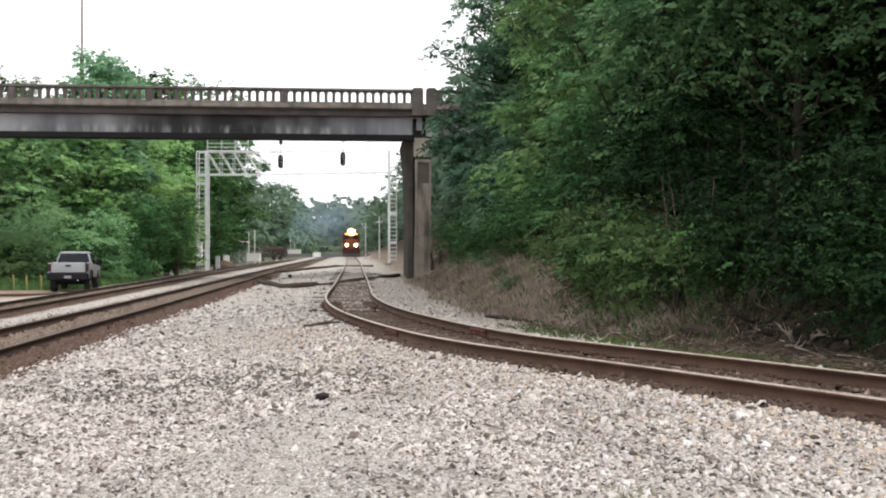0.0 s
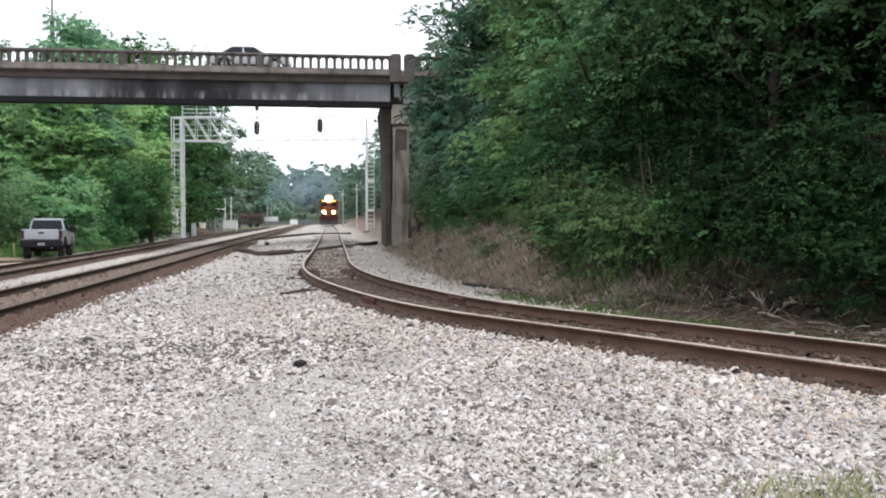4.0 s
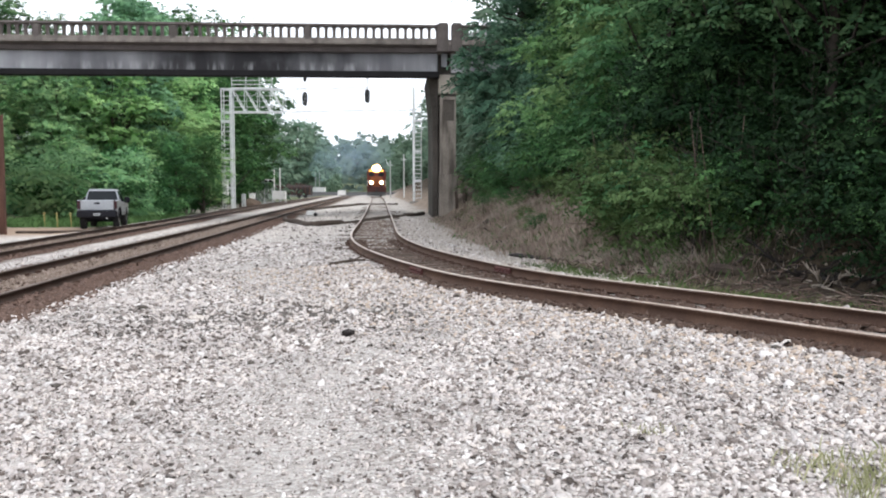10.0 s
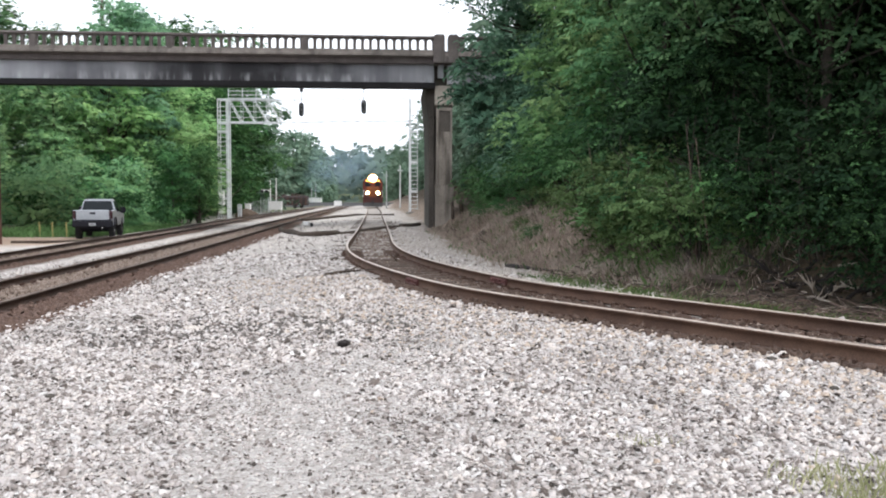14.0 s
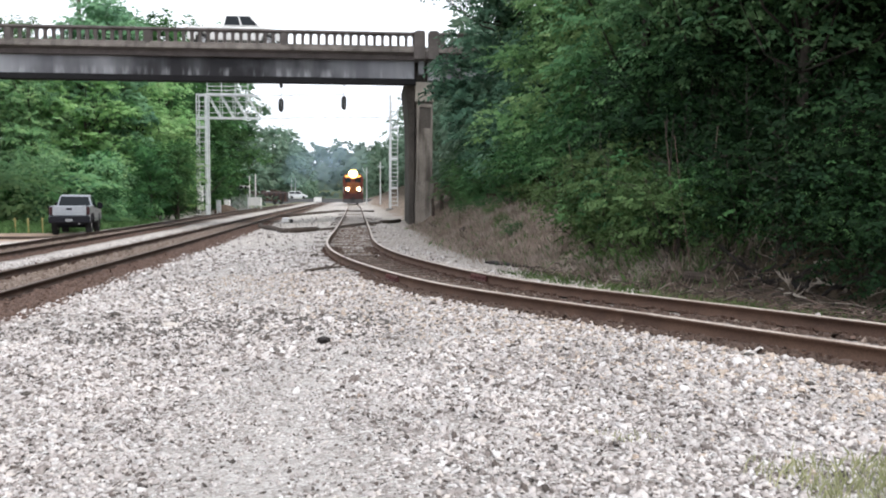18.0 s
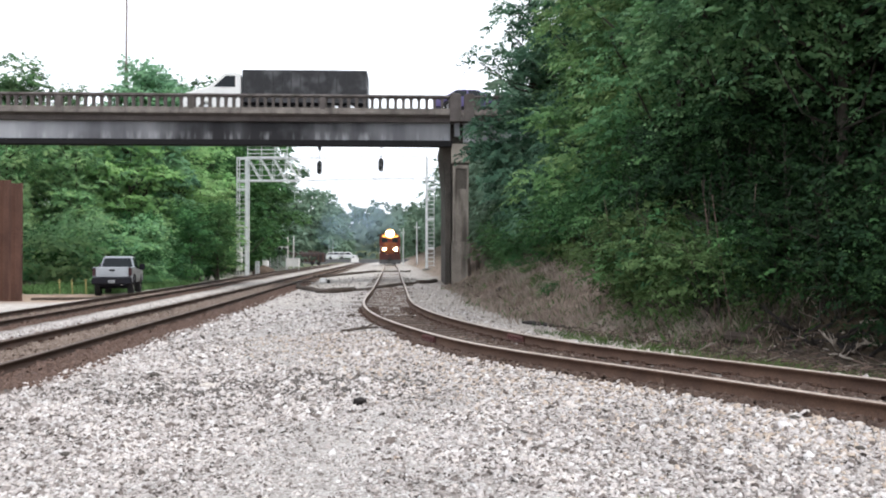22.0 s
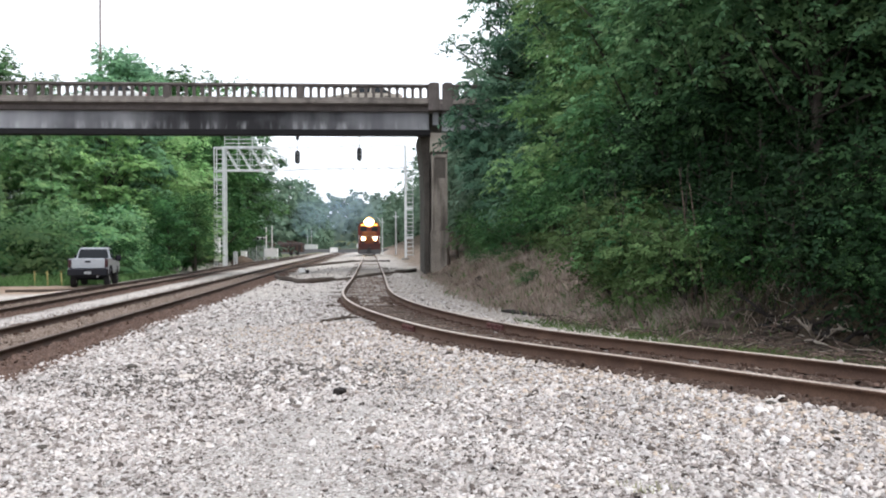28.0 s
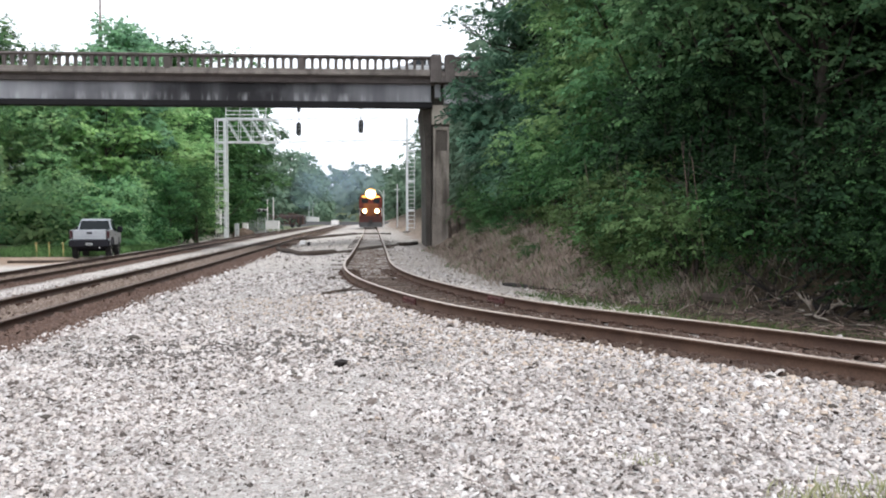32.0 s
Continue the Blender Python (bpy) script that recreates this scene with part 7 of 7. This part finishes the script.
def branch(rng, x, y, length, r, heading, tilt, material, name="fallen_branch", label="bleached dead branch lying at the wood's edge", twigs=3):
    g = Shape()
    h = Vector((math.cos(heading) * math.cos(tilt), math.sin(heading) * math.cos(tilt), math.sin(tilt)))
    p0 = Vector((x, y, gz(x, y) + r))
    pts = [p0 + h * length * k + Vector((rng.uniform(-1, 1), rng.uniform(-1, 1), rng.uniform(-0.3, 1))) * 0.06 * length * (k > 0) for k in (0, 0.3, 0.6, 1.0)]
    g.tube(pts, [r, r * 0.8, r * 0.55, r * 0.2], 6)
    for i in range(twigs):
        a = pts[1].lerp(pts[2], rng.random())
        d = (h + Vector((rng.uniform(-1, 1), rng.uniform(-1, 1), rng.uniform(-0.1, 1)))).normalized()
        g.tube([a, a + d * length * 0.22, a + d * length * 0.4 + Vector((0, 0, 0.05))], [r * 0.45, r * 0.3, r * 0.1], 5)
    return solid(name, g, material, label, "branch")


def build_clutter():
    rng = random.Random(21)
    y = 88.0
    # at the gantry's foot
    cabinet("signal_cabinet", "tall white signal cabinet on the gantry tower", -23.15, 87.55, gz(-23.1, 87.5) + 0.75, 0.55, 0.4, 2.3, WHITE_PAINT)
    cabinet("relay_box", "small grey relay box by the gantry", -22.0, 90.5, gz(-22, 90.5), 0.4, 0.4, 1.4, GREY_PAINT, 0.3)
    cabinet("relay_box", "small white box on posts by the line", -22.6, 97.0, gz(-22.6, 97), 0.6, 0.5, 1.45, WHITE_PAINT, 0.8)
    g = Shape()
    g.add([(a * 1.5 * rng.uniform(0.8, 1.2), b * 1.2 * rng.uniform(0.8, 1.2), max(c, -0.3) * 1.0 * rng.uniform(0.8, 1.2)) for a, b, c in ICO_V], ICO_F)
    solid("mound", g, mat("brown_soil", (0.11, 0.08, 0.06), rough=1.0, scale=2, fine=15, bump=0.8), "low mound of brown soil and ballast", "mound", bevel=0.15, m=pose(-21.9, 93.0, gz(-21.9, 93)))
    fence = thing("wire_fence", "grey-green mesh fence panels beside the line", "fence")
    for i in range(3):
        x0 = -24.4 + i * 0.95
        for xx in (x0, x0 + 0.95):
            g = Shape()
            g.tube([(xx, 103, gz(xx, 103) - 0.1), (xx, 103, gz(xx, 103) + 2.0)], 0.035, 6)
            part("fence_post", g, GALV, fence)
        g = Shape()
        zz = gz(x0, 103)
        for k in range(11):
            g.box(x0 + k * 0.095 - 0.008, x0 + k * 0.095 + 0.008, 102.99, 103.01, zz + 0.05, zz + 1.95)
        for k in range(14):
            g.box(x0, x0 + 0.95, 102.985, 103.0, zz + 0.1 + k * 0.14, zz + 0.116 + k * 0.14)
        part("mesh_panel", g, GREY_PAINT, fence)
    # crossing masts and their case
    for x, yy, h, arm in ((-24.0, 116.0, 4.6, -1.3), (-23.4, 117.0, 4.7, 0.0)):
        mast = thing("crossing_mast", "white-painted signal mast at the road crossing", "signal mast", m=pose(x, yy, gz(x, yy)))
        g = Shape()
        g.tube([(0, 0, -0.2), (0, 0, h)], 0.075, 8)
        part("pole", g, WHITE_PAINT, mast)
        g = Shape()
        g.box(-0.2, 0.2, -0.2, 0.2, -0.1, 0.25)
        part("base", g, GREY_PAINT, mast, bevel=0.02)
        if arm:
            g = Shape()
            g.box(arm, 0.1, -0.06, 0.06, h - 1.5, h - 1.3)
            part("arm", g, WHITE_PAINT, mast, bevel=0.01)
            for k in (-1.1, -0.5):
                g = Shape()
                g.tube([(k, -0.05, h - 1.55), (k, -0.2, h - 1.55)], 0.2, 12)
                part("lamp", g, BLACK, mast)
    cabinet("crossing_case", "wide white equipment case beside the crossing", -23.2, 115.5, gz(-23.2, 115.5), 1.75, 0.9, 1.5, WHITE_PAINT, 0.4)
    # a brown wagon and white boxes far down the line
    wag = thing("freight_wagon", "dark brown open freight wagon standing across the far yard", "wagon", m=pose(-34.4, 186, gz(-34.4, 186)))
    wagon_paint = mat("dark_wagon_paint", (0.045, 0.034, 0.034), (0.024, 0.018, 0.018), (0.075, 0.056, 0.054), rough=0.8, scale=0.8, fine=12, bump=0.1)
    g = Shape()
    g.prism([(-1.4, 0.7), (1.4, 0.7), (1.5, 2.5), (1.35, 2.75), (-1.35, 2.75), (-1.5, 2.5)], "x", -4.1, 4.1)
    part("body", g, wagon_paint, wag, "dark brown ribbed body", bevel=0.08)
    for k in range(9):
        g = Shape()
        g.box(-4.0 + k * 0.98, -3.84 + k * 0.98, -1.62, -1.42, 0.7, 2.5)
        part("rib", g, RUST_SHEET, wag)
    g = Shape()
    for k in range(7):
        g.box(-3.8 + k * 1.1, -2.9 + k * 1.1, -1.1, 1.1, 2.6, 2.85 + 0.25 * ((k * 5) % 3))
    part("load", g, DARK_WOOD, wag, "uneven dark load", bevel=0.06)
    for sx in (-2.9, -1.5, 1.5, 2.9):
        g = Shape()
        g.tube([(sx, -1.0, 0.45), (sx, -0.86, 0.45)], 0.45, 14)
        part("wagon_wheel", g, BLACK, wag)
    cabinet("crossing_case", "white equipment building far down the line", -34.8, 225, gz(-34.8, 225), 3.6, 2.4, 2.3, WHITE_PAINT)
    cabinet("relay_box", "small white box beyond the main tracks", -25.2, 198, gz(-25.2, 198), 1.7, 1.0, 1.25, WHITE_PAINT, 0.2)
    for x, yy in ((-35.1, 222), (-34.4, 224), (-10.5, 150), (-6.9, 128)):
        g = Shape()
        g.tube([(0, 0, -0.3), (0, 0, 6.5)], [0.12, 0.07], 8)
        pl = thing("line_pole", "slim pale pole beside the far tracks", "pole", m=pose(x, yy, gz(x, yy)))
        part("shaft", g, GALV, pl)
        g = Shape()
        g.box(-0.45, 0.45, -0.05, 0.05, 5.6, 5.72)
        part("crossarm", g, GALV, pl)
    # switch machine by the near main
    sw = thing("switch_machine", "low pale switch machine beside the main track", "switch", m=pose(-9.05, 55.0, gz(-9.05, 55)))
    g = Shape()
    g.box(-0.22, 0.22, -0.25, 0.25, 0.05, 0.36)
    part("case", g, WHITE_PAINT, sw, bevel=0.05)
    g = Shape()
    g.box(0.26, 0.42, -0.2, 0.2, 0.0, 0.26)
    part("motor", g, BLACK, sw, bevel=0.05)
    g = Shape()
    g.tube([(-0.4, 0, 0.12), (-1.4, 0.3, 0.1)], 0.03, 6)
    part("rod", g, RUST, sw)
    # yellow marker posts along the lane
    for x, yy in ((-22.45, 46.8), (-21.6, 46.5), (-20.92, 46.7)):
        po = thing("marker_post", "short yellow marker post in the grass", "post", m=pose(x, yy, gz(x, yy), rng.uniform(-3, 3), rng.uniform(-3, 3)), group="marker posts")
        g = Shape()
        g.tube([(0, 0, -0.3), (0, 0, 0.78)], 0.042, 8)
        part("shaft", g, YELLOW, po)
        g = Shape()
        g.tube([(0, 0, 0.78), (0, 0, 0.83)], [0.062, 0.035], 8)
        part("cap", g, YELLOW, po)
    # low dark strip from the sheet-pile wall to the line
    g = Shape()
    g.box(-2.0, 2.0, -0.12, 0.12, -0.1, 0.09)
    solid("kerb_beam", g, DARK_WOOD, "low dark brown strip beside the sheet-pile wall", "kerb", bevel=0.02, m=pose(-18.5, 40.2, gz(-18.5, 40.2) + 0.02, 0, 0, 12))
    # tall mast behind the overpass
    ms = thing("tall_mast", "tall slim brown steel mast behind the overpass", "mast", m=pose(-31.3, 78.0, gz(-31.3, 78)))
    g = Shape()
    g.tube([(0, 0, -0.5), (0, 0, 19.5)], [0.26, 0.17], 10)
    part("lower_shaft", g, mat("brown_mast_paint", (0.10, 0.05, 0.04), rough=0.6), ms, "brown-painted lower shaft")
    g = Shape()
    g.tube([(0, 0, 19.5), (0, 0, 36.0)], [0.1, 0.06], 8)
    part("upper_shaft", g, mat("grey_mast_paint", (0.22, 0.17, 0.16), rough=0.6), ms, "slim grey upper shaft")
    # broken stubs beside the pier's foot
    for x, yy, h, r in ((0.42, 49.4, 1.15, 0.1), (0.9, 49.2, 0.95, 0.13)):
        sb = thing("post_stub", "dark broken timber stub beside the bridge pier", "stump", m=pose(x, yy, gz(x, yy) - 0.15, 3, -4))
        g = Shape()
        g.tube([(0, 0, 0), (0.02, 0, h * 0.6), (0.0, 0.02, h)], [r, r * 0.9, r * 0.6], 8)
        part("shaft", g, DARK_WOOD, sb)
        g = Shape()
        g.tube([(0.03, 0, h * 0.9), (0.06, 0.02, h * 1.15)], [r * 0.4, 0.01], 5)
        part("splinter", g, DARK_WOOD, sb)
    # on the gravel
    lump("clinker", "black lump of clinker on the gravel", -1.12, 9.3, 0.1, mat("clinker", (0.018, 0.014, 0.013), rough=0.9, fine=80, bump=0.8), "clinker", 2, 0.75)
    lump("stone", "dark stone beside the siding", -2.87, 21.8, 0.11, DARK_WOOD, "stone", 3)
    lump("stone", "dark rock on the slope", 1.42, 32.0, 0.24, DARK_WOOD, "stone", 4, 0.9)
    lump("stone", "pale flat stone in the gravel", -3.3, 10.9, 0.12, STONE, "stone", 5, 0.35)
    lump("stone", "dark flat stone in the gravel", -4.4, 12.0, 0.1, DARK_CONCRETE, "stone", 6, 0.5)
    for x, yy, s in ((3.13, 8.08, 0.055), (-5.0, 8.2, 0.06), (-4.6, 7.3, 0.05), (-1.9, 8.0, 0.04), (0.6, 7.1, 0.04), (3.2, 6.9, 0.045), (-3.4, 7.2, 0.045)):
        lump("stone", "dark stone among the pale gravel", x, yy, s, DARK_CONCRETE, "stone", int(x * 100), 0.6)
    branch(rng, -2.5, 17.45, 1.15, 0.04, 0.34, 0.02, DARK_WOOD, "stick", "dark stick lying on the gravel", 2)
    # boards and logs beside the siding
    for x, yy, ln, a in ((2.05, 20.3, 1.6, -0.85), (1.75, 24.8, 0.8, -0.5)):
        g = Shape()
        g.prism([(-ln / 2, -0.1), (-ln * 0.2, -0.15), (ln * 0.35, -0.12), (ln / 2, -0.02), (ln * 0.3, 0.12), (-ln * 0.1, 0.09), (-ln * 0.42, 0.13)], "z", 0.0, 0.06)
        solid("board", g, CHARRED, "blackened board lying beside the siding", "board", bevel=0.012, m=pose(x, yy, gz(x, yy) + 0.01, 3, 2, math.degrees(a)))
    x, yy = 4.8, 14.66
    lg = thing("log", "cut log lying at the foot of the wood", "log", m=pose(x, yy, gz(x, yy) + 0.07, 0, 4, -30))
    g = Shape()
    g.tube([(-0.3, 0, 0.02), (-0.2, 0.01, 0), (-0.05, 0.02, 0.01), (0.12, -0.02, 0), (0.28, 0, 0.02), (0.34, 0.01, 0.02)], [0.085, 0.11, 0.1, 0.105, 0.08, 0.05], 9)
    part("trunk", g, DARK_WOOD, lg)
    g = Shape()
    g.tube([(0.1, 0, 0.1), (0.35, 0.1, 0.35)], [0.04, 0.015], 6)
    part("stub", g, DARK_WOOD, lg)
    # brush at the foot of the bank and slim saplings up it
    twigs = Shape()
    for i in range(900):
        k = rng.random()
        x, yy = 4.25 + 2.4 * k + rng.uniform(-0.35, 0.9), 14.2 - 5.4 * k + rng.uniform(-0.5, 0.9)
        if i % 3 == 0:
            x, yy = bank_xy(rng.uniform(2.8, 4.0), rng.uniform(12.5, 18))
        a, ln, r = rng.uniform(0, 6.28), rng.uniform(0.12, 0.5), rng.uniform(0.004, 0.013)
        p = Vector((x, yy, gz(x, yy) + rng.uniform(0.0, 0.16)))
        d = Vector((math.cos(a), math.sin(a), rng.uniform(-0.25, 0.6))) * ln
        twigs.tube([p - d * 0.5, p + Vector((rng.uniform(-0.03, 0.03), 0, 0.02)), p + d * 0.5], [r, r * 0.8, r * 0.4], 4, mi=1 if i % 11 == 1 else 2 * (i % 2))
    tagged(new("brushwood", twigs.mesh("brushwood", [DARK_WOOD, DEAD, BROWN_TWIG])), "tangle of dead twigs and bark at the foot of the wood", "brushwood", kind="stuff")
    for i in range(70):
        y0 = rng.uniform(4.5, 14.0)
        x, yy = bank_xy(rng.uniform(3.2, 4.8), y0)
        branch(rng, x, yy, rng.uniform(0.3, 0.8), rng.uniform(0.006, 0.016), rng.uniform(0, 6.28), rng.uniform(-0.05, 0.5), DEAD if rng.random() < 0.3 else DARK_WOOD)
    # the heap of rotten limbs, bark and pale splinters at the wood's foot
    heap = random.Random(31)
    for i in range(64):
        k = heap.random()
        x, yy = 5.15 + 1.1 * k + heap.uniform(-0.1, 0.4), 14.1 - 1.5 * k + heap.uniform(-0.35, 0.5)
        pale = i % 7 == 0
        branch(heap, x, yy, heap.uniform(0.25, 0.8), heap.uniform(0.014, 0.04), heap.uniform(0, 6.28), heap.uniform(-0.02, 0.75), DEAD if pale else (CHARRED, CHARRED, DARK_WOOD)[i % 3],
               "fallen_branch", "bleached splintered limb in the brush heap" if pale else "dark rotten limb in the brush heap", 2)
    for i in range(20):
        k = heap.random()
        lump("bark_chunk", "broken chunk of rotten wood in the brush heap", 5.1 + 1.2 * k + heap.uniform(-0.1, 0.3), 14.0 - 1.5 * k + heap.uniform(-0.3, 0.4), heap.uniform(0.05, 0.12), (CHARRED, DARK_WOOD, DARK_WOOD, DEAD)[i % 4], "wood", 200 + i, 0.5)
    sp = thing("sapling", "slim brown leaning sapling stem behind the log", "sapling", m=pose(4.8, 15.2, gz(4.8, 15.2) - 0.05))
    g = Shape()
    g.tube([(0, 0, 0), (-0.1, 0, 0.7), (-0.2, 0.03, 1.4), (-0.34, 0.05, 2.5)], [0.017, 0.014, 0.012, 0.007], 6)
    part("stem", g, BROWN_TWIG, sp)
    for i in range(22):
        y0 = rng.uniform(16, 44)
        x, yy = bank_xy(rng.uniform(3.4, 4.8), y0)
        branch(rng, x, yy, rng.uniform(0.5, 1.4), rng.uniform(0.012, 0.03), rng.uniform(0, 6.28), rng.uniform(0.0, 0.6), DEAD if rng.random() < 0.5 else DARK_WOOD)
    for i in range(24):
        y0 = rng.uniform(6, 24) if i < 10 else rng.uniform(11, 16)
        x, yy = bank_xy(rng.uniform(4.2, 5.6), y0)
        sp = thing("sapling", "slim bare sapling stem at the wood's edge", "sapling", m=pose(x, yy, gz(x, yy) - 0.1))
        h = rng.uniform(1.3, 2.5)
        lx, ly = rng.uniform(-0.25, 0.12) * h, rng.uniform(-0.15, 0.15) * h
        g = Shape()
        g.tube([(0, 0, 0), (lx * 0.25 + 0.05, ly * 0.3, h * 0.35), (lx * 0.6, ly * 0.6, h * 0.7), (lx, ly, h)], [0.022, 0.018, 0.012, 0.005], 6)
        part("stem", g, BROWN_TWIG if i % 4 == 1 else BARK, sp)
        for k in range(4):
            t = rng.uniform(0.4, 0.95)
            p = Vector((lx * t, ly * t, h * t))
            g = Shape()
            g.tube([p, p + Vector((rng.uniform(-0.6, 0.6), rng.uniform(-0.6, 0.6), rng.uniform(0.1, 0.5)))], [0.012, 0.004], 4)
            part("twig", g, BARK, sp)


# ---- put the place together ----
build_ground()
build_gravel()
build_tracks()
build_bridge()
build_gantry()
build_sheet_wall()
build_pickup()
loco = build_locomotive()
smoke = build_smoke()
traffic = build_traffic()
crossing_cars = build_crossing()
build_woods()
build_ridge()
build_dark_tubes()
build_clutter()
build_grass()


# ---- what moves ----
def rail_pose(y):
    """The locomotive's pose with its front at y on the siding."""
    a, b = y + 3.0, y + 17.0
    xa, xb, za, zb = float(siding_x(a)), float(siding_x(b)), float(siding_z(a)), float(siding_z(b))
    turn = -math.degrees(math.atan2(xb - xa, b - a))
    slope = (zb - za) / (b - a)
    return pose(xa + (xa - xb) / 14 * 3.0, y, za - 3.0 * slope, math.degrees(math.atan(slope)), 0, turn)


def motions():
    walk(loco, [(t, rail_pose(146 - 36 * t / 32.0)) for t in (0.0, 8.0, 16.0, 24.0, 32.0)])
    walk(smoke, [(t, rail_pose(146 - 36 * t / 32.0)) for t in (0.0, 8.0, 16.0, 24.0, 32.0)])
    for ob, rows in crossing_cars:
        walk(ob, rows)
    for slot, (ob, t, x, v, lane) in enumerate(traffic):
        walk(ob, vehicle_rows(t, x, v, lane, slot, ob.name.startswith("box_truck")))


motions()
